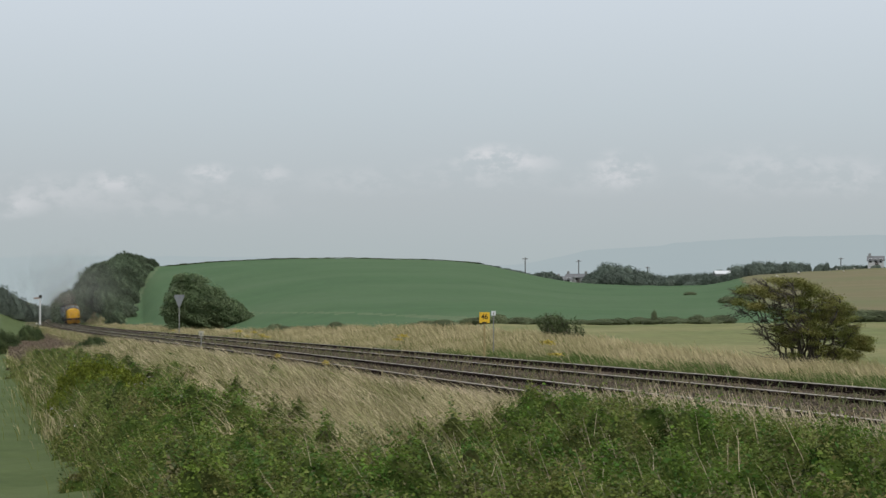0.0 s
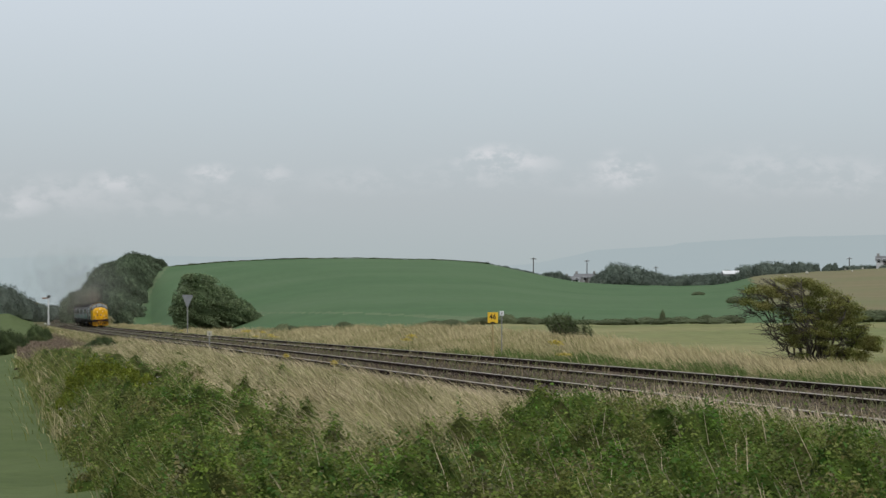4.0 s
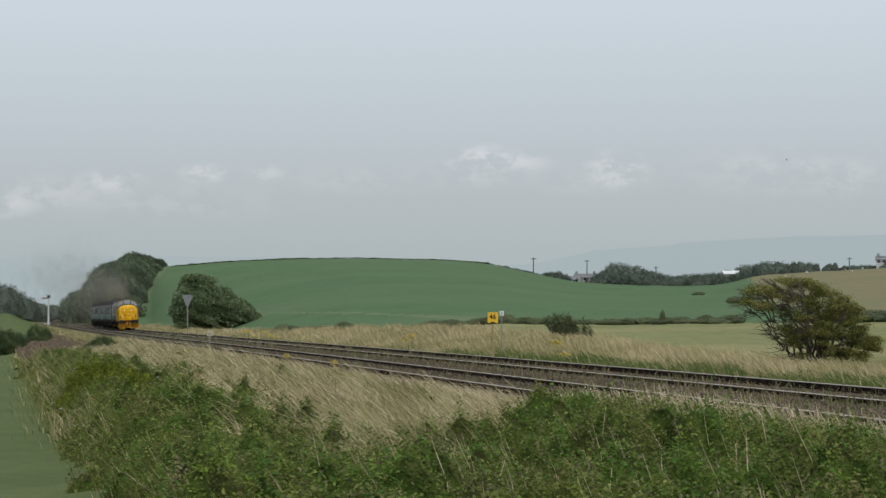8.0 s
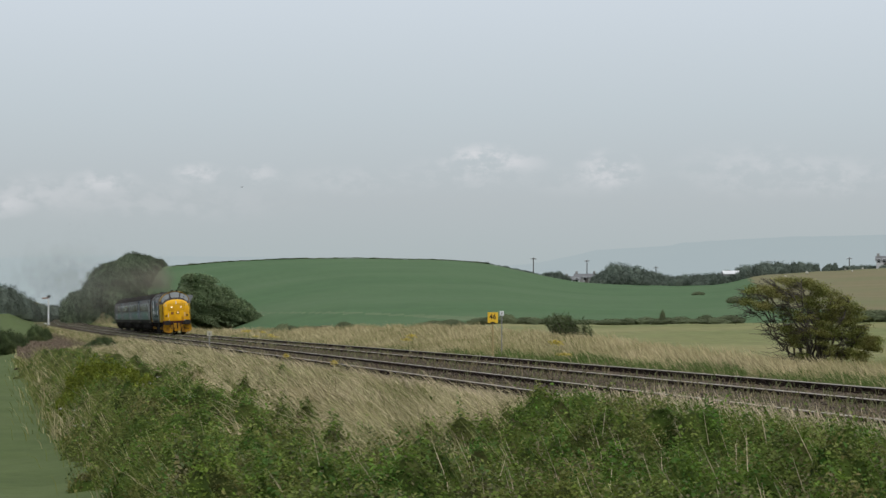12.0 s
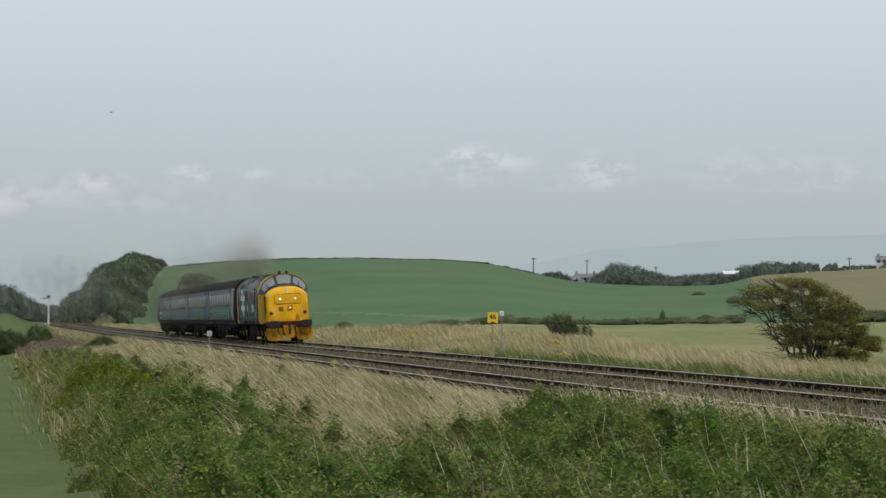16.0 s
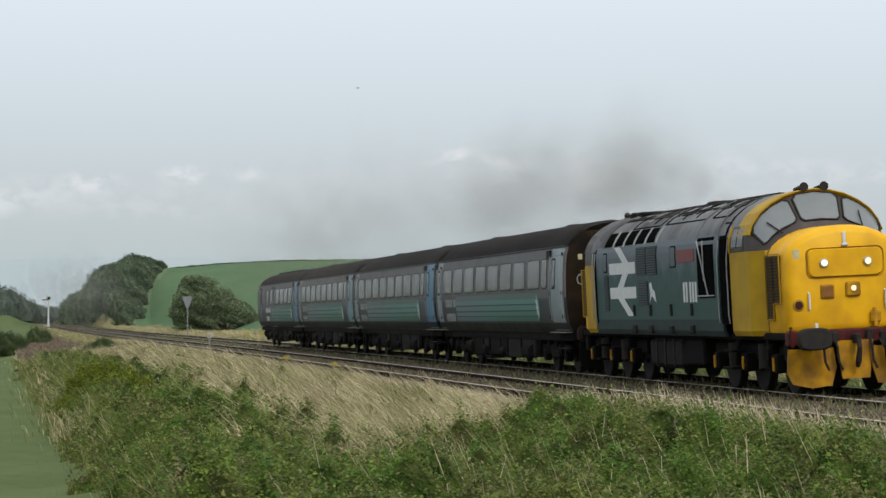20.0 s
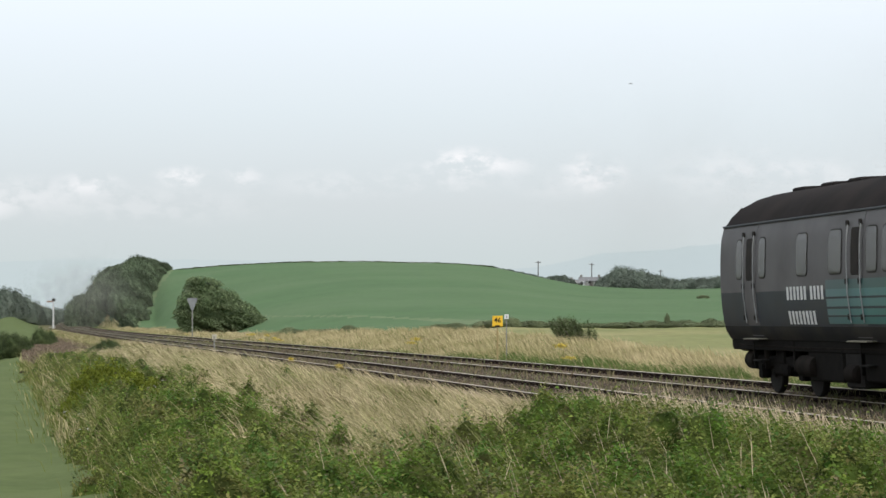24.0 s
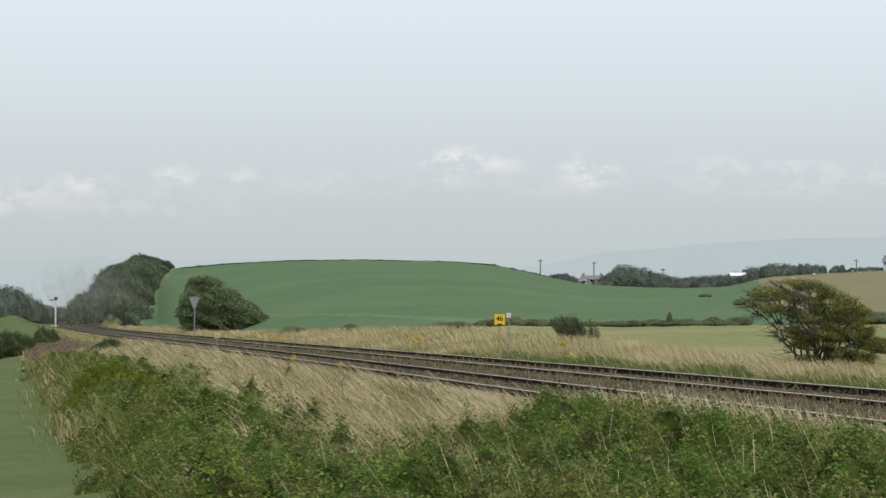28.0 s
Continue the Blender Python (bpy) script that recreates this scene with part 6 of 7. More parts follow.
def sycamore_bush():
    """The large wind-bent bush beside the line: steep to windward, sloping away to leeward."""
    t = thing("bush", "large dark green wind-bent bush beside the track", "bush", at=Matrix.Translation(spot(-0.0885, 300)))
    edge = [-4.8, -4.2, -3.9, -3.4, -2.4, -0.6, 0.8, 2.0, 3.2, 4.6, 5.2]
    high = [1.6, 3.4, 5.0, 5.9, 6.4, 6.35, 5.7, 4.8, 3.7, 2.7, 1.8]
    low = [1.0, 0.6, 0.3, 0.1, 0.0, 0.0, 0.0, 0.0, 0.0, 0.0, 0.1]
    part("crown", lobed_crown("crown", edge, low, high, 4.2, 170, 0.85, 46000, 0.15, M_BUSH, 211, 0.3), M_BUSH, t)
    r = np.random.default_rng(212)
    for k in range(9):
        x = -3.6 + 0.9 * k
        wood = Shape()
        limb(wood, (0.25 * x, r.normal(0, 0.3), -0.2), (x, r.normal(0, 0.6), np.interp(x, edge, high) * 0.75), 0.16, 0.05, r)
        part("stem", wood, M_BARK, t)
    # bare twigs on the windward edge
    twigs = Shape()
    for k in range(34):
        z = r.uniform(0.8, 4.6)
        x = -4.1 + 0.1 * z
        limb(twigs, (x + 0.7, r.normal(-0.4, 0.6), z - 0.2), (x - r.uniform(0.1, 0.75), r.normal(-0.4, 0.6), z + r.uniform(-0.1, 0.3)), 0.03, 0.012, r)
    part("twig_spray", twigs, M_BARK, t, "bare twigs on the windward side")


CROWNS = {}


def bush_meshes(kind, lean=0.35, count=2600, leaf=0.1, material=None, tall=1.0, lumps=70, taper=0.15, rag=0.014, base=0.79):
    """A unit bush (about 1 high, 1.3 wide), wind-bent: leafy lumps round a dense heart, and its stems."""
    r = np.random.default_rng(sum(map(ord, kind)))
    c = r.normal(size=(lumps, 3))
    c[:, 2] = np.abs(c[:, 2]) - 0.15
    c /= np.linalg.norm(c, axis=1)[:, None]
    high = r.uniform(0.4, 1.1, lumps) * (1.03 - base)
    wide = r.uniform(0.16, 0.30, lumps)

    def skin(d, f):
        """The bush's surface in the directions d, at the share f of its depth."""
        ang = np.arccos(np.clip(d @ c.T, -1, 1))
        k = (base + (high * np.exp(-(ang / wide) ** 2)).max(1)) * f
        x, y, z = d[:, 0] * 0.65 * k, d[:, 1] * 0.65 * k, (d[:, 2] * 0.80 + 0.18) * k * tall
        thin = 1.1 - taper * z - 0.12 * np.maximum(0, 0.35 - z)
        return np.stack([x * thin + lean * (0.5 - z) * 0.5, y * thin, z], -1)
    d = r.normal(size=(count, 3))
    d[:, 2] = np.abs(d[:, 2]) - 0.22 * r.uniform(0, 1.6, count)
    d /= np.linalg.norm(d, axis=1)[:, None]
    p = skin(d, r.uniform(0.86, 1.05, count)) + r.normal(0, rag, (count, 3))
    p = p[p[:, 2] > 0.0]
    crown = leaves(p, np.full(len(p), leaf), "crown", material or M_BUSH, 0.5, 5)
    ring, rows = 36, 16
    th, ph = np.meshgrid(np.linspace(0, 2 * math.pi, ring, endpoint=False), np.linspace(0.03, 1.85, rows), indexing="ij")
    v = skin(np.stack([np.sin(ph) * np.cos(th), np.sin(ph) * np.sin(th), np.cos(ph)], -1).reshape(-1, 3), 0.9)
    i = np.arange(ring * rows).reshape(ring, rows)
    j = np.roll(i, -1, 0)
    quads = np.stack([i[:, :-1], i[:, 1:], j[:, 1:], j[:, :-1]], -1).reshape(-1, 4)
    tri = np.concatenate([quads[:, [0, 1, 2]], quads[:, [0, 2, 3]]])
    n = len(crown.vertices)
    co = np.empty(n * 3)
    crown.vertices.foreach_get("co", co)
    loops = np.empty(len(crown.loops), int)
    crown.loops.foreach_get("vertex_index", loops)
    crown = bulk("crown", np.concatenate([co.reshape(-1, 3), v]), np.concatenate([loops.reshape(-1, 3), tri + n]), material or M_BUSH)
    stems = skin(c[:12], 0.8)
    s = Shape()
    for q in stems:
        limb(s, (0, 0, -0.05), Vector(q) * 0.9, 0.02, 0.006, r)
    return crown, s.mesh("stem", M_BARK)


def bush(kind, place, width, height, name, label, category="bush", group="", turn=0.0, **shape):
    if kind not in CROWNS:
        CROWNS[kind] = bush_meshes(kind, **shape)
    t = thing(name, label, category, group)
    t.matrix_world = Matrix.Translation(place) @ Matrix.Rotation(turn, 4, "Z")
    for me, n in zip(CROWNS[kind], ("crown", "stem")):
        o = part(n, me, None, t)
        o.scale = (width / 1.3, width / 1.3, height)
    return t


def spiky_bush(place):
    """A wind-bent bush of many thin leafy stems that fan out and lean one way."""
    r = np.random.default_rng(118)
    t = thing("bush", "scrubby dark bush of leaning twigs in the straw-coloured verge", "bush")
    t.matrix_world = Matrix.Translation(place)
    wood, p = Shape(), []
    for k in range(78):
        x = r.uniform(-0.75, 0.95)
        y = r.uniform(-0.45, 0.45)
        long = r.uniform(0.6, 1.05) * (1.75 - 0.42 * abs(x + 0.1)) * 0.95
        tip = (x * 1.05 - 0.42 * long + r.normal(0, 0.12), y + r.normal(0, 0.1), long * r.uniform(0.82, 1.0))
        pts = limb(wood, (x, y, -0.05), tip, 0.014, 0.004, r, 0.05)
        for f in np.linspace(0.0, 4.0, 15):
            i = min(int(f), 3)
            p.append(pts[i].lerp(pts[i + 1], f - i))
    p = np.array([tuple(q) for q in p])
    p = np.repeat(p, 9, 0) + r.normal(0, 1, (9 * len(p), 3)) * np.array([0.055, 0.055, 0.05])
    p = p[p[:, 2] > 0]
    part("stem", wood, M_BARK, t)
    part("crown", leaves(p, np.full(len(p), 0.05), "crown", M_LOWBUSH, 0.3, 119), None, t)


def woods():
    r = np.random.default_rng(101)
    sycamore_bush()
    # wind-clipped scrub that climbs the flank of the hill, thinning out at its field edge
    variants = ("scrub_a", "scrub_b", "scrub_c")
    TOPS = ([-0.1435, -0.1382, -0.1345, -0.127, -0.1225, -0.1185, -0.114, -0.1095, -0.1066], [-0.002, 0.0054, 0.0092, 0.0122, 0.0134, 0.0164, 0.0160, 0.0134, 0.0112])

    def scrub(u, y, w, h, k):
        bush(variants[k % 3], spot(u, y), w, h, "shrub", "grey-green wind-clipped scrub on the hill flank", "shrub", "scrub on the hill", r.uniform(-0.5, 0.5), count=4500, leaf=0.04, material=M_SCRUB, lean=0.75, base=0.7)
    for k in range(330):
        y = r.uniform(500, 606)
        u = r.uniform(-0.1425, -0.1066)
        w = r.uniform(4.2, 7.5)
        if u + 0.5 * w / y > np.interp(y, [460, 500, 540, 606], [-0.1230, -0.1195, -0.1142, -0.1062]):
            continue
        if y < 548 and u * y - 0.5 * w < float(line_x(y)) + 5.5:
            continue
        g = spot(u, y)
        h = (1.8 + np.interp(u, TOPS[0], TOPS[1]) * y - g.z) * r.uniform(0.92, 1.02) * np.interp(y, [500, 560, 604], [0.42, 0.75, 1.0])
        scrub(u, y, w, min(max(1.6, h), 7.5), k)
    for k in range(26):
        f = k / 25
        y = 600 - 130 * f
        scrub(np.interp(y, [460, 500, 540, 606], [-0.1240, -0.1206, -0.1156, -0.1078]) + r.normal(0, 0.0004), y, r.uniform(2.2, 3.4), r.uniform(1.4, 2.6), k)
    for k in range(40):
        y = r.uniform(455, 540)
        u = float(line_x(y) + r.uniform(10.0, 15)) / y
        if u < np.interp(y, [455, 540], [-0.1215, -0.1145]):
            scrub(u, y, r.uniform(3.0, 4.8), r.uniform(1.8, 3.2), k)
    # low hedge along the brow of the hill
    for k in range(78):
        u = -0.1035 + 0.121 * (k + r.uniform(0.1, 0.9)) / 78
        bush("hedge", spot(u, 599 + r.normal(0, 1)), r.uniform(1.6, 3.0), r.uniform(0.10, 0.26), "hedge_bush", "low dark hedge along the brow of the hill", "hedge", "hedge on the hill brow", r.uniform(0, 6), count=2600, leaf=0.045, lean=0.2, material=M_HEDGE)
    # bushes on the low side, far along the bank
    def reach(u, y, top):
        return 1.8 + top * y - float(ground(u * y, y))

    for u, y, w, h in ((-0.1655, 205, 2.6, reach(-0.1655, 205, -0.013)), (-0.170, 215, 3.2, reach(-0.17, 215, -0.0126)), (-0.1615, 225, 1.6, reach(-0.1615, 225, -0.0145)), (-0.1555, 262, 2.2, reach(-0.1555, 262, -0.0112)), (-0.152, 270, 1.6, reach(-0.152, 270, -0.012)), (-0.1335, 150, 1.6, 1.05), (-0.1295, 148, 1.8, 1.3), (-0.1262, 146, 1.1, 0.85),
                       (-0.1365, 64, 1.9, 0.55), (-0.130, 66, 1.1, 0.5), (-0.1255, 63, 0.7, 0.45)):
        bush("low", spot(u, y), w, h, "bush", "low green bush on the railway bank", "bush", count=6000, leaf=0.03, lean=0.2, material=M_LOWBUSH)
    for u, y, w, h in ((-0.1385, 44.5, 0.8, 0.9), (-0.1325, 44, 1.0, 1.12), (-0.126, 44.5, 1.1, 1.15), (-0.1185, 45, 1.0, 1.02)):
        bush("olive", spot(u, y), w, h, "bush", "olive-green bush standing out of the brambles", "bush", "olive bushes on the bank", r.uniform(-0.4, 0.4), count=7000, leaf=0.055, lean=0.2, material=M_OLIVE, base=0.66)
    for u, y, w, top in ((-0.170, 560, 8, 0.005), (-0.1655, 562, 6, 0.0042), (-0.1615, 570, 5, 0.0018), (-0.158, 575, 5, -0.0006), (-0.176, 555, 9, 0.005), (-0.1545, 600, 6, -0.003), (-0.150, 640, 8, -0.0036), (-0.1455, 650, 8, -0.0038), (-0.141, 655, 8, -0.004)):
        h = max(1.5, reach(u, y, top))
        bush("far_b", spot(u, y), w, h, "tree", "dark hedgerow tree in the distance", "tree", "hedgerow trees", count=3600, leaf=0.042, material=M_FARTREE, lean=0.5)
    # hedge line across the foot of the hill
    for u0, u1, y, h in ((-0.066, -0.044, 208, 0.95), (-0.046, -0.036, 206, 0.55), (-0.0085, 0.005, 192, 0.7), (0.013, 0.046, 190, 0.8), (0.046, 0.062, 189, 0.55), (0.062, 0.083, 188, 0.5), (0.083, 0.113, 186, 0.6)):
        n = max(3, int((u1 - u0) * y / 0.62))
        for k in range(n):
            u = u0 + (u1 - u0) * (k + 0.5) / n
            bush("hedge", spot(u, y + r.normal(0, 0.6)), 1.9 * r.uniform(0.8, 1.2), h * r.uniform(0.45, 1.2), "hedge_bush", "dark hedge bush along the field edge", "hedge", "hedge across the fields", r.uniform(0, 6), count=2600, leaf=0.045, lean=0.2, material=M_HEDGE)
    bush("hedge", spot(0.084, 186), 0.5, 1.15, "shrub", "narrow dark shrub in the hedge line", "shrub")
    for u, y, w, h in ((0.0977, 400, 2.2, 0.6), (0.101, 186, 1.2, 0.75), (0.0985, 186, 1.0, 0.6), (0.155, 193, 4.5, 0.85), (0.163, 193, 4.5, 1.0), (0.171, 193, 4.5, 0.9), (0.178, 193, 4.5, 0.95),
                       (0.1125, 300, 2.6, 0.9), (0.120, 310, 3.0, 1.2)):
        bush("hedge", spot(u, y), w, h, "bush", "dark bush at a field edge", "bush", "", r.uniform(0, 6))
    spiky_bush(spot(0.050, 120))
    # tree belts on the skyline: bearing and top, as height per metre ahead
    SKYTREES = [[(0.0152, 0.0120), (0.017, 0.0124), (0.0195, 0.0112)], [(0.0205, 0.0104), (0.026, 0.0101), (0.031, 0.0094), (0.0365, 0.0078)],
                [(0.0372, 0.0078), (0.041, 0.0092), (0.045, 0.0090), (0.048, 0.0070)],
                [(0.0575, 0.0060), (0.060, 0.0094), (0.063, 0.0117), (0.0652, 0.0127), (0.0695, 0.0129), (0.0727, 0.0121), (0.077, 0.0110), (0.080, 0.0100), (0.0835, 0.0088)],
                [(0.0825, 0.0082), (0.087, 0.0085), (0.090, 0.0081), (0.0935, 0.0068)], [(0.090, 0.0078), (0.096, 0.0086), (0.103, 0.0090), (0.109, 0.0096), (0.1135, 0.0104)],
                [(0.1125, 0.0100), (0.1142, 0.0120), (0.117, 0.0127), (0.1213, 0.0129), (0.1247, 0.0134), (0.130, 0.0141), (0.1332, 0.0134), (0.1365, 0.0127), (0.1392, 0.0119)],
                [(0.1398, 0.0122), (0.1418, 0.0141), (0.1436, 0.0124)], [(0.1455, 0.0120), (0.1483, 0.0137), (0.150, 0.0140), (0.1516, 0.0122)], [(0.1516, 0.0116), (0.157, 0.0114), (0.1635, 0.0115), (0.172, 0.0122)]]
    for belt in SKYTREES:
        us, tops = zip(*belt)
        u = us[0] + 0.0006
        k = 0
        while u < us[-1]:
            y = 611 + r.normal(0, 3)
            apart = u > 0.112
            h = max(0.7, reach(u, y, np.interp(u, us, tops)) * (r.uniform(0.62, 1.06) if apart else r.uniform(0.88, 1.02)))
            w = min(max(1.9, h * (r.uniform(0.7, 1.5) if apart else r.uniform(1.0, 1.5))), 6.5)
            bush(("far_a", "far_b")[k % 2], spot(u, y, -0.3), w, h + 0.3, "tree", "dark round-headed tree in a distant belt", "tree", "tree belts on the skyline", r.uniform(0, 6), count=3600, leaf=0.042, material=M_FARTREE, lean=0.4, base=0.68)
            if h > 2.2:
                bush(("far_b", "far_a")[k % 2], spot(u + r.normal(0, 0.001), y - 8, -0.3), w * 0.8, h * r.uniform(0.4, 0.7), "tree", "dark round-headed tree in a distant belt", "tree", "tree belts on the skyline", r.uniform(0, 6))
            u += (0.5 if apart else 0.36) * w / 611
            k += 1
    for u, w, top in ((0.1045, 3.4, 0.0078), (0.1070, 3.4, 0.0081), (0.1090, 3.2, 0.0080), (0.1110, 3.2, 0.0084), (0.1130, 3.2, 0.0092), (0.1155, 3.0, 0.0104)):
        bush("far_a", spot(u, 597, -0.3), w, reach(u, 597, top), "tree", "dark round-headed tree in a distant belt", "tree", "tree belts on the skyline", r.uniform(0, 6))
    # ragwort in flower
    stems = Shape()
    for k in range(4):
        limb(stems, (0, 0, -0.05), (0.12 * math.cos(k * 1.7), 0.12 * math.sin(k * 1.7), 0.62), 0.012, 0.006, r)
    stem_mesh = stems.mesh("stem", M_GREENBLADE)
    p = np.concatenate([np.array([0.13 * math.cos(k * 1.7), 0.13 * math.sin(k * 1.7), 0.66]) + r.normal(0, 1, (60, 3)) * np.array([0.1, 0.1, 0.03]) for k in range(4)])
    flower_mesh = leaves(p, np.full(len(p), 0.04), "flower_head", M_YELLOWFLOWER, 1.5, 3)
    for u, side in ((-0.0138, 5.2), (-0.012, 5.4), (0.0435, 5.3), (0.0465, 4.9), (-0.076, 4.4), (-0.0745, 4.3), (-0.0715, 4.5), (-0.069, 4.4), (-0.0655, 4.4), (-0.064, 4.5), (-0.066, 4.7), (-0.1, 5), (-0.06, -3.6), (-0.0415, -3.3)):
        y = beside(u, side)
        t = thing("ragwort", "yellow ragwort in flower beside the track", "wildflower", "ragwort along the line")
        t.matrix_world = Matrix.Translation(spot(u, y))
        t.scale = (0.95 if side > 0 else 0.45,) * 2 + (1.1 + 0.3 * math.sin(u * 900),)
        part("stem", stem_mesh, None, t)
        tagged(part("flower_head", flower_mesh, None, t, "yellow flower heads"), kind="stuff")


bank_vegetation()
far_verge()
hawthorn()
woods()

# ---- signs, posts, houses ----
M_SIGNYELLOW = mat("yellow_board", (0.74, 0.46, 0.02), (0.68, 0.42, 0.02), 4, 0.5)
M_SIGNWHITE = mat("white_board", (0.70, 0.71, 0.72), (0.6, 0.61, 0.62), 5, 0.55)
M_POST = mat("grey_post", (0.24, 0.24, 0.225), (0.18, 0.18, 0.17), 6, 0.6)
M_SIGNPOST = mat("dull_yellow_post", (0.34, 0.26, 0.11), (0.27, 0.21, 0.10), 5, 0.6)
M_SIGNBACK = mat("bare_sign_back", (0.21, 0.225, 0.23), (0.17, 0.18, 0.19), 3, 0.5)
M_POLE = mat("creosoted_pole", (0.10, 0.09, 0.085), (0.075, 0.068, 0.06), 4, 0.9)
M_RENDER = mat("grey_rendered_wall", (0.26, 0.26, 0.255), (0.21, 0.21, 0.205), 1, 0.9)
M_WHITEWALL = mat("white_rendered_wall", (0.50, 0.51, 0.52), (0.43, 0.44, 0.45), 1, 0.9)
M_SLATE = mat("slate_roof", (0.17, 0.175, 0.18), (0.13, 0.135, 0.14), 1.5, 0.85)
M_ARM = mat("faded_red_arm", (0.33, 0.19, 0.14), (0.27, 0.16, 0.12), 3, 0.7)
M_CREAM = mat("weathered_cream_plate", (0.46, 0.44, 0.35), (0.36, 0.34, 0.26), 9, 0.7)
M_WOOL = mat("sheep_wool", (0.62, 0.59, 0.53), (0.5, 0.48, 0.42), 8, 0.95)


def lettering(text, size, parent, at, material):
    cu = bpy.data.curves.new("figures", "FONT")
    cu.body, cu.size, cu.extrude, cu.align_x, cu.align_y = text, size, 0.002, "CENTER", "CENTER"
    cu.offset = 0.004
    tmp = new("figures", cu)
    bpy.context.view_layer.update()
    me = bpy.data.meshes.new_from_object(tmp)
    bpy.data.objects.remove(tmp)
    me.materials.clear()
    me.materials.append(material)
    o = part("figures", me, material, parent)
    o.matrix_local = at
    return o


def signs():
    facing = pose(0, 0, 0, 90, 0, 0)
    y = beside((872 - 784) / FOCAL, 4.9)
    lift = 1.8 - (553 - 520) / FOCAL * y - spot((872 - 784) / FOCAL, y).z - 1.35
    s = thing("speed_sign", "yellow speed board with black figures on a yellow post", "railway sign")
    s.matrix_world = Matrix.Translation(spot((872 - 784) / FOCAL, y))
    part("post", Shape().box((-0.035, -0.03, -0.2), (0.035, 0.03, 0.98 + lift), 0.01), M_SIGNPOST, s)
    b = part("board", Shape().box((-0.2, -0.05, 0.93 + lift), (0.2, -0.03, 1.35 + lift), 0.015), M_SIGNYELLOW, s)
    lettering("46", 0.27, b, Matrix.Translation((0, -0.054, 1.17 + lift)) @ facing, M_BLACK)
    part("arrow_plate", Shape().box((-0.09, -0.06, 0.92 + lift), (0.09, -0.052, 0.98 + lift), 0.004), M_BLACK, b)
    m = thing("marker_post", "small white marker plate on a grey post", "railway sign", "marker posts")
    m.matrix_world = Matrix.Translation(spot((888 - 784) / FOCAL, y + 3))
    part("post", Shape().box((-0.02, -0.02, -0.2), (0.02, 0.02, 1.3 + lift), 0.006), M_POST, m)
    p = part("plate", Shape().box((-0.085, -0.035, 1.19 + lift), (0.085, -0.02, 1.37 + lift), 0.008), M_SIGNWHITE, m)
    part("figure_bar", Shape().box((-0.02, -0.04, 1.23 + lift), (0.025, -0.034, 1.32 + lift), 0.002), M_POST, p)
    u = (371 - 784) / FOCAL
    y = beside(u, -4.0)
    m = thing("marker_post", "white distance marker plate on a slim grey post", "railway sign", "marker posts")
    g = spot(u, y)
    top = 1.8 - (586 - 520) / FOCAL * y - g.z
    m.matrix_world = Matrix.Translation(g)
    part("post", Shape().box((-0.03, -0.02, -0.2), (0.03, 0.02, top - 0.1), 0.006), M_POST, m)
    p = part("plate", Shape().box((-0.12, -0.04, top - 0.25), (0.12, -0.022, top), 0.01), M_CREAM, m, "weathered cream plate")
    part("figure_bar", Shape().box((-0.04, -0.045, top - 0.22), (0.03, -0.038, top - 0.08), 0.002), M_POST, p)
    u = (332 - 784) / FOCAL
    y = 268.0
    t = thing("triangular_sign", "inverted triangular sign, back seen, on a slim post", "railway sign")
    g = spot(u, y)
    top = 1.8 - (522 - 520) / FOCAL * y - g.z
    t.matrix_world = Matrix.Translation(g)
    part("post", Shape().box((-0.05, -0.05, -0.2), (0.05, 0.05, top - 0.3), 0.01), M_POST, t)
    part("board", Shape().loft([[(x, d, z) for x, z in ((-0.52, top), (0.52, top), (0.55, top - 0.1), (0.1, top - 1.22), (-0.1, top - 1.22), (-0.55, top - 0.1))] for d in (-0.09, -0.06)]), M_SIGNBACK, t)
    # semaphore signal
    u = (86 - 784) / FOCAL
    y = 560.0
    g = spot(u, y)
    foot = 1.8 - (564 - 520) / FOCAL * y
    top = 1.8 - (523 - 520) / FOCAL * y
    s = thing("semaphore_signal", "white semaphore signal post with a raised arm", "railway signal")
    s.matrix_world = Matrix.Translation((u * y, y, min(g.z, foot)))
    h = top - min(g.z, foot)
    part("post", Shape().tube([(0, 0, -0.3), (0, 0, h)], [0.22, 0.15], 10), M_SIGNWHITE, s)
    part("arm", Shape().box((-1.4, -0.06, h - 0.75), (0.1, 0.0, h - 0.45), 0.02), M_ARM, s, "faded red arm")
    part("lamp_housing", Shape().box((-0.25, -0.25, h - 0.55), (0.4, 0.25, h + 0.05), 0.05), M_BLACK, s)
    part("platform", Shape().box((-0.9, -0.4, 0.3), (0.5, 0.4, 0.4), 0.02), M_SIGNWHITE, s)


def pole(u, y, top_row):
    g = spot(u, y)
    h = 1.8 + (520 - top_row) / FOCAL * y - g.z
    t = thing("telegraph_pole", "dark wooden telegraph pole with a crossarm", "telegraph pole", "telegraph poles")
    t.matrix_world = Matrix.Translation(g) @ Matrix.Rotation(0.3, 4, "Z")
    part("post", Shape().tube([(0, 0, -0.3), (0, 0, h)], [0.17, 0.13], 8), M_POLE, t)
    part("crossarm", Shape().box((-0.75, -0.06, h - 0.45), (0.75, 0.06, h - 0.28), 0.02), M_POLE, t)
    for x in (-0.65, -0.3, 0.3, 0.65):
        part("insulator", Shape().tube([(x, 0, h - 0.28), (x, 0, h - 0.12)], 0.05, 6), M_SIGNWHITE, t)


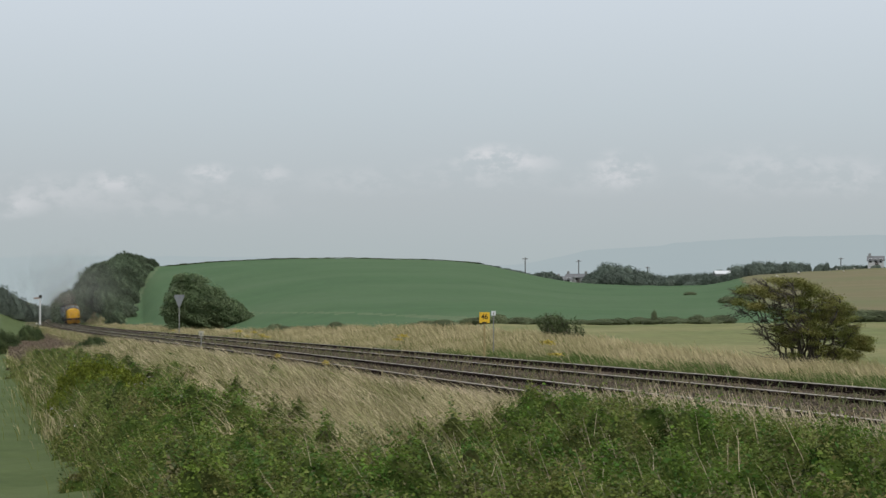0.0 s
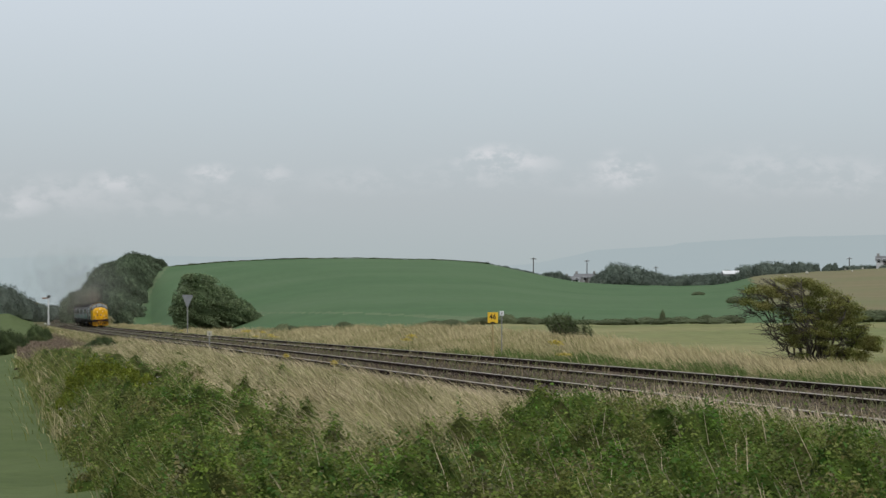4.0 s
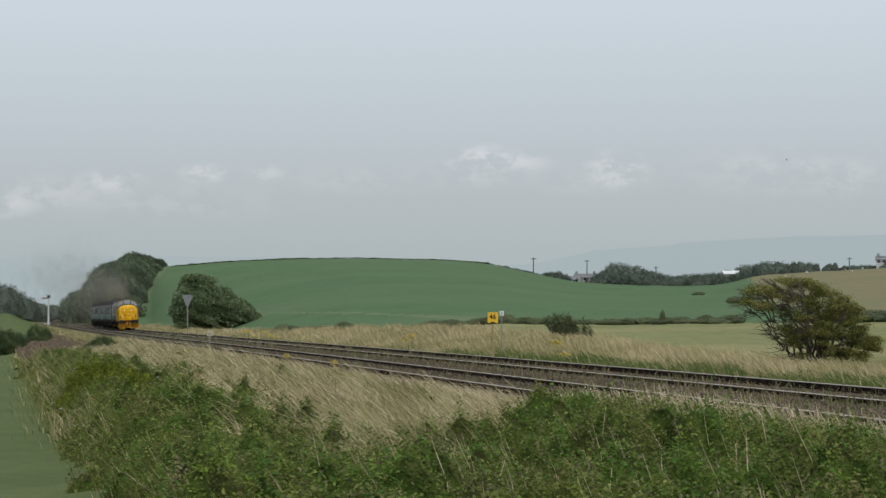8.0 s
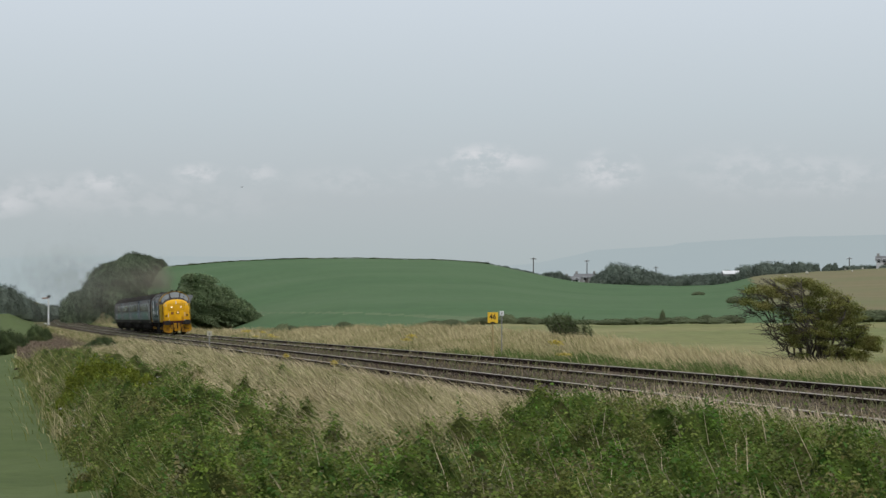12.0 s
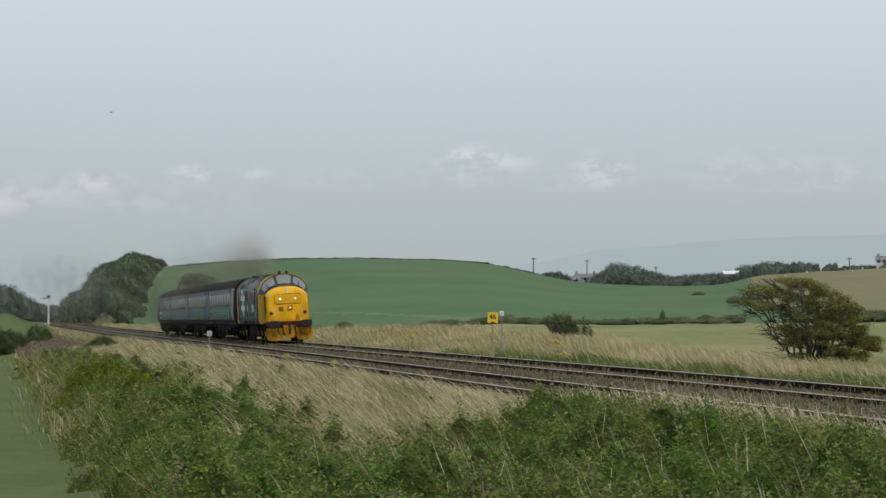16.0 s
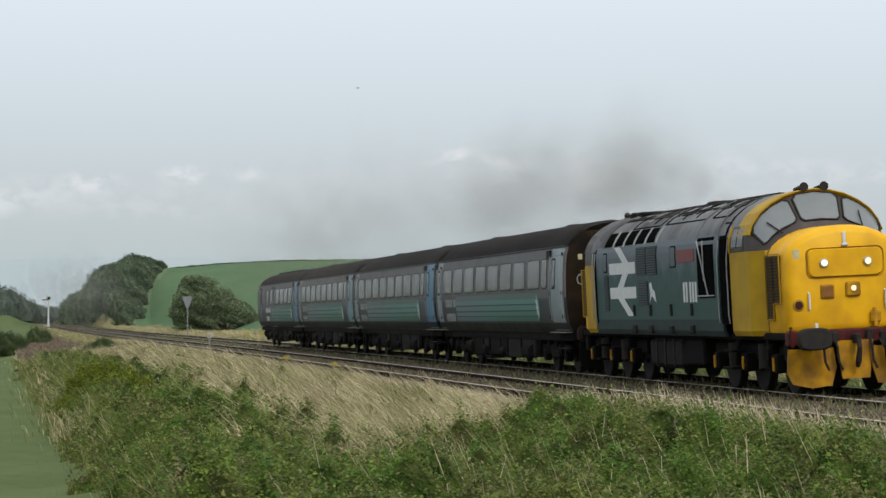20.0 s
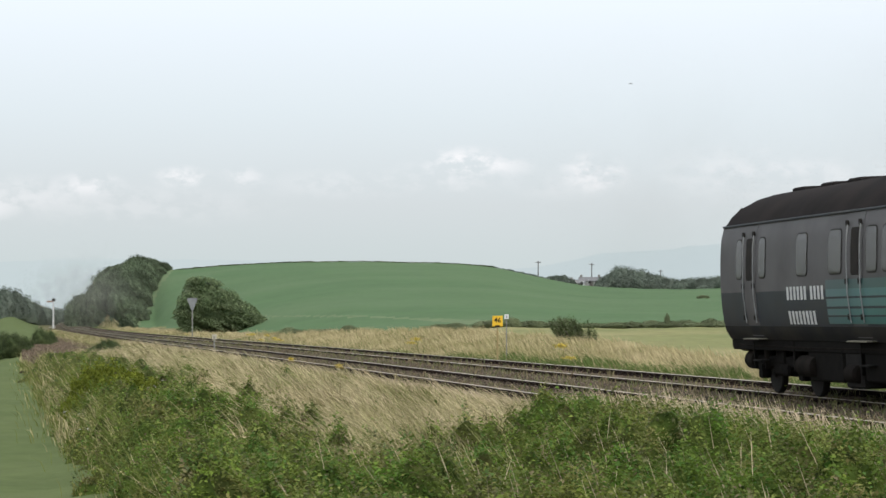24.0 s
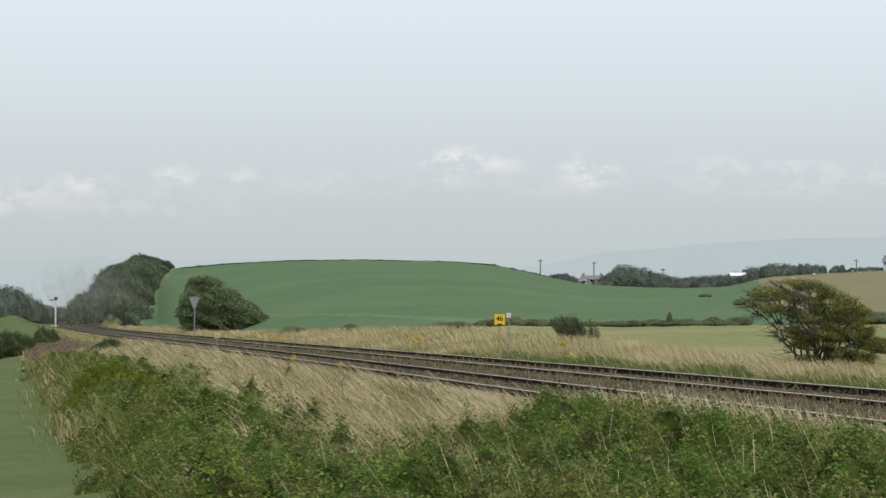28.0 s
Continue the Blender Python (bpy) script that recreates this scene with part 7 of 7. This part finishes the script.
def house(u, y, base_row, width, depth, wall_h, roof_h, turn, wall, label, windows=3, chimneys=1, roofing=None):
    g = 1.8 + (520 - base_row) / FOCAL * y
    t = thing("house", label, "house", "distant houses")
    t.matrix_world = Matrix.Translation((u * y, y, g)) @ Matrix.Rotation(turn, 4, "Z")
    w, d = width / 2, depth / 2
    s = Shape()
    s.box((-w, -d, -2.5), (w, d, wall_h), 0.02)
    s.loft([[(x, -d, wall_h), (x, d, wall_h), (x, 0, wall_h + roof_h - 0.1)] for x in (-w + 0.01, w - 0.01)])
    part("wall", s, wall, t)
    e = 0.25
    r = Shape()
    for k in (-1, 1):
        r.loft([[(x, k * (d + e), wall_h - 0.12), (x, 0, wall_h + roof_h), (x, 0, wall_h + roof_h + 0.12), (x, k * (d + e), wall_h + 0.0)] for x in (-w - e, w + e)])
    roof = part("roof", r, roofing or M_SLATE, t)
    for k in range(chimneys):
        x = (-w + 0.4, w - 0.4)[k % 2]
        part("chimney", Shape().box((x - 0.3, -0.25, wall_h + roof_h - 0.5), (x + 0.3, 0.25, wall_h + roof_h + 0.7), 0.03), M_RENDER, roof)
    for k in range(windows):
        x = -w + (k + 0.5) * width / windows
        f = part("window", Shape().box((x - 0.42, -d - 0.05, wall_h * 0.45), (x + 0.42, -d + 0.02, wall_h * 0.45 + 1.0), 0.02), M_SIGNWHITE, t)
        part("pane", Shape().box((x - 0.34, -d - 0.07, wall_h * 0.45 + 0.08), (x + 0.34, -d - 0.045, wall_h * 0.45 + 0.92), 0.01), M_GLASS, f)
    part("door", Shape().box((w * 0.15 - 0.4, -d - 0.05, 0.0), (w * 0.15 + 0.4, -d + 0.02, min(1.95, wall_h - 0.2)), 0.02), M_POLE, t)


def far_things():
    for u, y, px in ((0.0346, 690, 456), (0.0551, 700, 460), (0.0815, 760, 472), (0.1555, 720, 456), (-0.0085, 900, 470)):
        if u > 0:
            pole(u, y, px)
    house((1012 - 784) / FOCAL, 640, 503, 3.4, 3.0, 1.1, 0.7, 0.2, M_WHITEWALL, "small pale cottage with a slate roof", 2, 1)
    house((1036 - 784) / FOCAL, 648, 502.5, 5.2, 3.4, 1.6, 0.8, -0.15, M_RENDER, "grey rendered farmhouse with a slate roof", 3, 2)
    house((1052 - 784) / FOCAL, 655, 501, 3.2, 3.4, 1.4, 0.7, 0.5, M_RENDER, "grey farm outbuilding with a slate roof", 1, 0)
    house((1293 - 784) / FOCAL, 606, 487, 3.6, 2.6, 0.3, 0.6, 0.12, M_RENDER, "low grey barn with a white roof among trees", 0, 0, M_SIGNWHITE)
    house((1565 - 784) / FOCAL, 612, 470, 3.6, 2.6, 1.2, 0.9, -0.2, M_WHITEWALL, "white house with a grey roof on the hill", 3, 1)
    # sheep grazing on the dry field
    body = Shape().tube([(-0.5, 0, 0.62), (-0.42, 0, 0.65), (0, 0, 0.68), (0.4, 0, 0.66), (0.5, 0, 0.64)], [0.12, 0.3, 0.34, 0.3, 0.14], 10)
    legs = [Shape().tube([(x, y, 0.0), (x, y, 0.45)], 0.05, 6) for x in (-0.32, 0.32) for y in (-0.15, 0.15)]
    head = Shape().tube([(0.45, 0, 0.7), (0.62, 0, 0.62), (0.78, 0, 0.45)], [0.12, 0.12, 0.07], 8)
    first = None
    for u, y, turn in (((1428 - 784) / FOCAL, 560, 0.4), ((1496 - 784) / FOCAL, 575, 2.6), ((1527 - 784) / FOCAL, 580, 3.4), ((1390 - 784) / FOCAL, 520, 0.1), ((1508 - 784) / FOCAL, 540, 1.0)):
        m = Matrix.Translation(spot(u, y)) @ Matrix.Rotation(turn, 4, "Z") @ Matrix.Scale(0.62, 4)
        if first is None:
            first = thing("sheep", "white sheep grazing on the dry field", "sheep", "sheep on the field", at=m)
            part("body", body, M_WOOL, first, smooth=True)
            part("head", head, M_WOOL, first, smooth=True)
            for l in legs:
                part("leg", l, M_POLE, first)
        else:
            copy_thing(first, m)


signs()
far_things()


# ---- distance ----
# Glowing paint for far hills; distance haze is put into its colour.
def haze_glow_paint(name, low, high, strength=1.0):
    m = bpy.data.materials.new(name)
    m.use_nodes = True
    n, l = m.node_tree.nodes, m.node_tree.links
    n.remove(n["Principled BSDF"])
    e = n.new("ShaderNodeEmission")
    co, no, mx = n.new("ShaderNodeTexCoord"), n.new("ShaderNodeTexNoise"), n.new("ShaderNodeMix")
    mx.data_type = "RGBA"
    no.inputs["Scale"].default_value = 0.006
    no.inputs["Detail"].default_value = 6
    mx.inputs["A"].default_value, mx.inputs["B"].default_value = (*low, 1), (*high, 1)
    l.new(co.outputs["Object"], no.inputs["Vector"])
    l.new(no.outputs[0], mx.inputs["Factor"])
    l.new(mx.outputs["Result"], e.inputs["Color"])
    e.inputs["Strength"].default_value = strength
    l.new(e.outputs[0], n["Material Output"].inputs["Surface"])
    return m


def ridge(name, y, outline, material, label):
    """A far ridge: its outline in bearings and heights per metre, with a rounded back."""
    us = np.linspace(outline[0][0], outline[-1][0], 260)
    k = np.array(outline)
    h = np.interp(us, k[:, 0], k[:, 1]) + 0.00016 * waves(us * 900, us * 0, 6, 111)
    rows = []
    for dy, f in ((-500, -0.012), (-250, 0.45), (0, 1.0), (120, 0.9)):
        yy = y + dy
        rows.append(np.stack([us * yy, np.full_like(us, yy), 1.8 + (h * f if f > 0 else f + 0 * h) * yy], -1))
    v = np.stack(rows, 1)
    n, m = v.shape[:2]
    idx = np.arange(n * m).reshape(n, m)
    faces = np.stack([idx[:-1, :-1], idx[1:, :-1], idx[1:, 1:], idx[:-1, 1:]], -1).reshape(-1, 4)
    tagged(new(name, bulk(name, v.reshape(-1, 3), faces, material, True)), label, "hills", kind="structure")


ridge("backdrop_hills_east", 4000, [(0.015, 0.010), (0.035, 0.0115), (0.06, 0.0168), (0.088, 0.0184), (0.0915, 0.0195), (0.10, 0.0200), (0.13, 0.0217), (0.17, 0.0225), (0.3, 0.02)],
      haze_glow_paint("hazy_hills_east", (0.37, 0.44, 0.465), (0.395, 0.46, 0.48)), "far hills with pale blue-grey haze painted in")
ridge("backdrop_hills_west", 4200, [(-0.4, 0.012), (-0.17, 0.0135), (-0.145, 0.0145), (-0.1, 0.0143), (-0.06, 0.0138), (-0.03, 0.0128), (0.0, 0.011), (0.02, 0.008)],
      haze_glow_paint("hazy_hills_west", (0.385, 0.455, 0.475), (0.405, 0.47, 0.49)), "far hills across the valley with pale haze painted in")


# cloud puffs: bearing, height, half width and half height in metres, and how thick
PUFFS = [(0.0185, 236, 75, 26, 0.62), (0.013, 212, 110, 34, 0.22), (0.0345, 228, 46, 18, 0.3), (0.066, 216, 60, 34, 0.62), (0.058, 196, 120, 30, 0.14), (-0.127, 196, 60, 22, 0.38), (-0.155, 178, 120, 34, 0.18),
         (-0.091, 208, 52, 20, 0.42), (-0.068, 208, 40, 20, 0.28), (-0.168, 150, 60, 24, 0.3), (-0.03, 196, 150, 28, 0.12), (0.122, 212, 150, 50, 0.2), (0.155, 200, 90, 40, 0.2), (-0.11, 160, 260, 40, 0.12), (0.185, 214, 70, 34, 0.3)]


def cloud_bank():
    """Low white clouds over the far hills, on one curved sheet that drifts slowly."""
    m = bpy.data.materials.new("thin_cloud")
    m.use_nodes = True
    n, l = m.node_tree.nodes, m.node_tree.links
    n.remove(n["Principled BSDF"])
    em, tr, mix = n.new("ShaderNodeEmission"), n.new("ShaderNodeBsdfTransparent"), n.new("ShaderNodeMixShader")
    em.inputs["Color"].default_value = (0.69, 0.70, 0.725, 1)
    co, mp, no, big = n.new("ShaderNodeTexCoord"), n.new("ShaderNodeMapping"), n.new("ShaderNodeTexNoise"), n.new("ShaderNodeTexNoise")
    mp.inputs["Scale"].default_value = (1.0, 1.0, 1.7)
    no.inputs["Scale"].default_value, no.inputs["Detail"].default_value, no.inputs["Roughness"].default_value = 0.021, 6, 0.6
    big.inputs["Scale"].default_value, big.inputs["Detail"].default_value = 0.0022, 2
    l.new(co.outputs["Object"], mp.inputs["Vector"])
    l.new(mp.outputs[0], no.inputs["Vector"])
    l.new(mp.outputs[0], big.inputs["Vector"])

    def mapped(src, a, b, c, d, smooth=True):
        r = n.new("ShaderNodeMapRange")
        r.interpolation_type = "SMOOTHSTEP" if smooth else "LINEAR"
        for s, v in (("From Min", a), ("From Max", b), ("To Min", c), ("To Max", d)):
            r.inputs[s].default_value = v
        l.new(src, r.inputs["Value"])
        return r.outputs[0]

    def times(a, b):
        k = n.new("ShaderNodeMath")
        k.operation = "MULTIPLY"
        l.new(a, k.inputs[0])
        l.new(b, k.inputs[1])
        return k.outputs[0]
    sep = n.new("ShaderNodeSeparateXYZ")
    l.new(co.outputs["Object"], sep.inputs[0])
    total = None
    for bearing, up, wide, high, thick in PUFFS:
        flat, dist = n.new("ShaderNodeVectorMath"), n.new("ShaderNodeVectorMath")
        flat.operation, dist.operation = "MULTIPLY", "DISTANCE"
        flat.inputs[1].default_value = (1 / wide, 0, 1 / high)
        l.new(co.outputs["Object"], flat.inputs[0])
        l.new(flat.outputs[0], dist.inputs[0])
        dist.inputs[1].default_value = (4500 * math.sin(math.atan(bearing)) / wide, 0, up / high)
        puff = mapped(dist.outputs["Value"], 0.15, 1.25, thick, 0)
        if total is None:
            total = puff
        else:
            k = n.new("ShaderNodeMath")
            k.operation = "ADD"
            l.new(total, k.inputs[0])
            l.new(puff, k.inputs[1])
            total = k.outputs[0]
    a = times(total, times(mapped(no.outputs[0], 0.38, 0.62, 0.0, 1.3), mapped(big.outputs[0], 0.3, 0.55, 0.7, 1.1)))
    l.new(a, mix.inputs[0])
    l.new(tr.outputs[0], mix.inputs[1])
    l.new(em.outputs[0], mix.inputs[2])
    l.new(mix.outputs[0], n["Material Output"].inputs["Surface"])
    ang = np.radians(np.linspace(-16, 16, 65))
    zs = np.linspace(40, 420, 9)
    a, z = np.meshgrid(ang, zs, indexing="ij")
    v = np.stack([4500 * np.sin(a), 4500 * np.cos(a), z], -1)
    idx = np.arange(a.size).reshape(a.shape)
    faces = np.stack([idx[:-1, :-1], idx[1:, :-1], idx[1:, 1:], idx[:-1, 1:]], -1).reshape(-1, 4)
    ob = new("backdrop_clouds", bulk("backdrop_clouds", v.reshape(-1, 3), faces, m, True))
    return tagged(ob, "thin white clouds low over the hills", "clouds", kind="structure")


CLOUDS = cloud_bank()


# ---- smoke ----
def smoke_paint(name, thickness, tone=(0.24, 0.22, 0.19)):
    m = bpy.data.materials.new(name)
    m.use_nodes = True
    n, l = m.node_tree.nodes, m.node_tree.links
    p = n["Principled BSDF"]
    p.inputs["Base Color"].default_value, p.inputs["Roughness"].default_value, p.inputs["Specular IOR Level"].default_value = (*tone, 1), 1.0, 0.0
    uv, ln, rg, no, mul, sub = n.new("ShaderNodeUVMap"), n.new("ShaderNodeVectorMath"), n.new("ShaderNodeMapRange"), n.new("ShaderNodeTexNoise"), n.new("ShaderNodeMath"), n.new("ShaderNodeMapRange")
    uv.uv_map = "wisp"
    ln.operation = "LENGTH"
    l.new(uv.outputs[0], ln.inputs[0])
    rg.interpolation_type = "SMOOTHSTEP"
    for s, v in (("From Min", 0.05), ("From Max", 0.98), ("To Min", thickness), ("To Max", 0.0)):
        rg.inputs[s].default_value = v
    l.new(ln.outputs["Value"], rg.inputs["Value"])
    co = n.new("ShaderNodeTexCoord")
    no.inputs["Scale"].default_value, no.inputs["Detail"].default_value = 0.6, 3
    l.new(co.outputs["Object"], no.inputs["Vector"])
    sub.inputs["From Min"].default_value, sub.inputs["From Max"].default_value = 0.3, 0.7
    l.new(no.outputs[0], sub.inputs["Value"])
    mul.operation = "MULTIPLY"
    l.new(rg.outputs[0], mul.inputs[0])
    l.new(sub.outputs[0], mul.inputs[1])
    l.new(mul.outputs[0], p.inputs["Alpha"])
    return m


def smoke_wisp(radius, material, seed):
    """A cupped, ragged wisp of smoke."""
    r = np.random.default_rng(seed)
    g = np.linspace(-1, 1, 9)
    a, b = np.meshgrid(g, g, indexing="ij")
    c = 0.45 * (a ** 2 + b ** 2) + 0.12 * np.sin(3 * a + r.uniform(0, 6)) * np.cos(2.4 * b + r.uniform(0, 6))
    v = np.stack([a, c, b], -1).reshape(-1, 3) * radius
    idx = np.arange(81).reshape(9, 9)
    faces = np.stack([idx[:-1, :-1], idx[1:, :-1], idx[1:, 1:], idx[:-1, 1:]], -1).reshape(-1, 4)
    me = bulk("wisp", v, faces, material, True)
    lay = me.uv_layers.new(name="wisp")
    flat = np.stack([a, b], -1).reshape(-1, 2)[faces.ravel()]
    lay.data.foreach_set("uv", flat.ravel())
    return me


def smoke():
    """Exhaust trailing from the roof; x runs forwards from the exhaust, as on the locomotive."""
    t = thing("exhaust_smoke", "thin dark grey exhaust smoke trailing from the locomotive", "smoke")
    paints = [smoke_paint("dense_smoke", 0.12, (0.25, 0.22, 0.18)), smoke_paint("thinning_smoke", 0.10), smoke_paint("thin_smoke", 0.055)]
    r = np.random.default_rng(131)
    shapes = {}
    for k in range(62):
        level = 0 if k < 28 else 1 if k < 46 else 2
        f = (k - (0, 28, 46)[level] + r.uniform()) / (28, 18, 16)[level]
        back = (9.5 * f ** 1.25, 5 + 20 * f, 18 + 46 * f)[level]
        size = (0.4 + 0.13 * back, 1.2 + 0.05 * back, 2.2 + 0.03 * back)[level] * r.uniform(0.8, 1.25)
        rise = 3.72 + 1.3 * (1 - math.exp(-back / 2.4)) + r.normal(0, 0.1 + 0.35 * min(1, back / 7))
        key = (round(size * 4) / 4, level)
        if key not in shapes:
            shapes[key] = smoke_wisp(key[0], paints[level], k)
        o = part("wisp", shapes[key], None, t)
        o.matrix_local = Matrix.Translation((1.2 - back, r.normal(-0.15 - 0.03 * back, 0.2 + 0.02 * back), rise)) @ Euler((r.normal(0, 0.25), r.normal(0, 0.5), math.pi / 2 + r.normal(0, 0.3))).to_matrix().to_4x4()
    haze = smoke_paint("smoke_haze", 0.06)
    for k in range(8):
        back = 16 + 11 * k
        o = part("wisp", smoke_wisp(2.6 + 0.2 * k, haze, 300 + k), None, t)
        o.matrix_local = Matrix.Translation((-back, -2.4 - 0.1 * k if k % 2 else r.normal(-1, 1), (3.0 if k % 2 else 4.8) + r.normal(0, 0.4))) @ Euler((r.normal(0, 0.2), r.normal(0, 0.2), math.pi / 2 + r.normal(0, 0.2))).to_matrix().to_4x4()
    return t


SMOKE = smoke()


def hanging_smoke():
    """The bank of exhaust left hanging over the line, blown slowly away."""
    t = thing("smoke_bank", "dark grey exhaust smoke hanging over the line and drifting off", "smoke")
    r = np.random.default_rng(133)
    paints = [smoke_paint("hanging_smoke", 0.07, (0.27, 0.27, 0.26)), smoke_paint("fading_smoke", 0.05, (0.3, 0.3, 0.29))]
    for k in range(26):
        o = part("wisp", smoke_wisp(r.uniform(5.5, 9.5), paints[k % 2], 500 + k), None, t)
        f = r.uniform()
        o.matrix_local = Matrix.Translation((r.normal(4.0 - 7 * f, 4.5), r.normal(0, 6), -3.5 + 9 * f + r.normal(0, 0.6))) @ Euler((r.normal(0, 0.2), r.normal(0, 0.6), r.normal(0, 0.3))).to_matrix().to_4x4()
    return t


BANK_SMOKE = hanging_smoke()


# ---- birds ----
def bird(label, span):
    b = thing("bird", label, "bird", "birds in the sky")
    part("body", Shape().tube([(0.4, 0, 0), (0.28, 0, 0), (0, 0, -0.01), (-0.3, 0, 0), (-0.5, 0, 0.01)], [0.02, 0.06, 0.08, 0.05, 0.015], 8), M_POLE, b, smooth=True)
    for sgn in (-1, 1):
        part("wing", Shape().loft([[(x + dx, sgn * y * span, z + dz) for dx, dz in ((0.12, 0), (-0.1, 0), (-0.1, 0.012), (0.12, 0.012))] for x, y, z in ((0.05, 0.04, 0.02), (0.1, 0.28, 0.1), (-0.08, 0.5, 0.05))]), M_POLE, b)
    return b


BIRDS = [bird("small dark bird flying past in the distance", 0.7), bird("small dark swallow crossing quickly", 0.5), bird("dark gull gliding high up", 1.1)]
for b, size in zip(BIRDS, (0.24, 0.26, 0.42)):
    for o in b.children:
        o.scale = (size,) * 3


# ---- what moves ----
def motions():
    times = [0.5 * k for k in range(57)]
    walk(LOCO, [(t, vehicle_pose(train_at(t) - 9.375, 11.3)) for t in times])
    for k, c in enumerate(COACHES):
        walk(c, [(t, vehicle_pose(train_at(t) + 10.1 + 20.2 * k, 14.0)) for t in times])
    walk(SMOKE, [(t, vehicle_pose(train_at(t) - 9.375, 40.0) @ pose(0, 0, 0.15 * math.sin(1.7 * t), 0, 0.8 * math.sin(1.1 * t), 0.6 * math.sin(0.7 * t))) for t in times])
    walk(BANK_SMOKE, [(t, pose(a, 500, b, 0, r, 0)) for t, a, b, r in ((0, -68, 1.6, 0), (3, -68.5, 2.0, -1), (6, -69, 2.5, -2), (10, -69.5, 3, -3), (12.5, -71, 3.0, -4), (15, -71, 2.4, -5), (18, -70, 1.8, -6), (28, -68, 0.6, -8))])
    # birds: seconds, bearing and height per metre at a set distance
    def sky_place(x, y, ahead, heading):
        return pose((x - 784) / FOCAL * ahead, ahead, 1.8 + (520 - y) / FOCAL * ahead, 0, 0, heading)
    walk(BIRDS[0], [(t, sky_place(1392 - 241 * (t - 8), 283 + 12 * (t - 8), 200, 180)) for t in (0, 4, 8, 9, 12, 20, 28)])
    walk(BIRDS[1], [(t, sky_place(772 + 800 * (t - 26), 314 - 70 * (t - 26) if t > 24 else 380, 80, 0)) for t in (0, 12, 24.5, 25.5, 25.8, 26, 26.2, 26.6, 28)])
    walk(BIRDS[2], [(t, sky_place(x, y, 260, 0)) for t, x, y in ((0, -1800, 330), (12, -250, 250), (23.5, 1042, 136), (24, 1108, 142), (25, 1271, 134), (25.6, 1348, 120), (26.5, 1480, 108), (28, 1760, 60))])
    walk(CLOUDS, [(t, pose(0, 0, 0, 0, 0, 0.0372 * (t - 8))) for t in (0, 7, 14, 21, 28)])


motions()
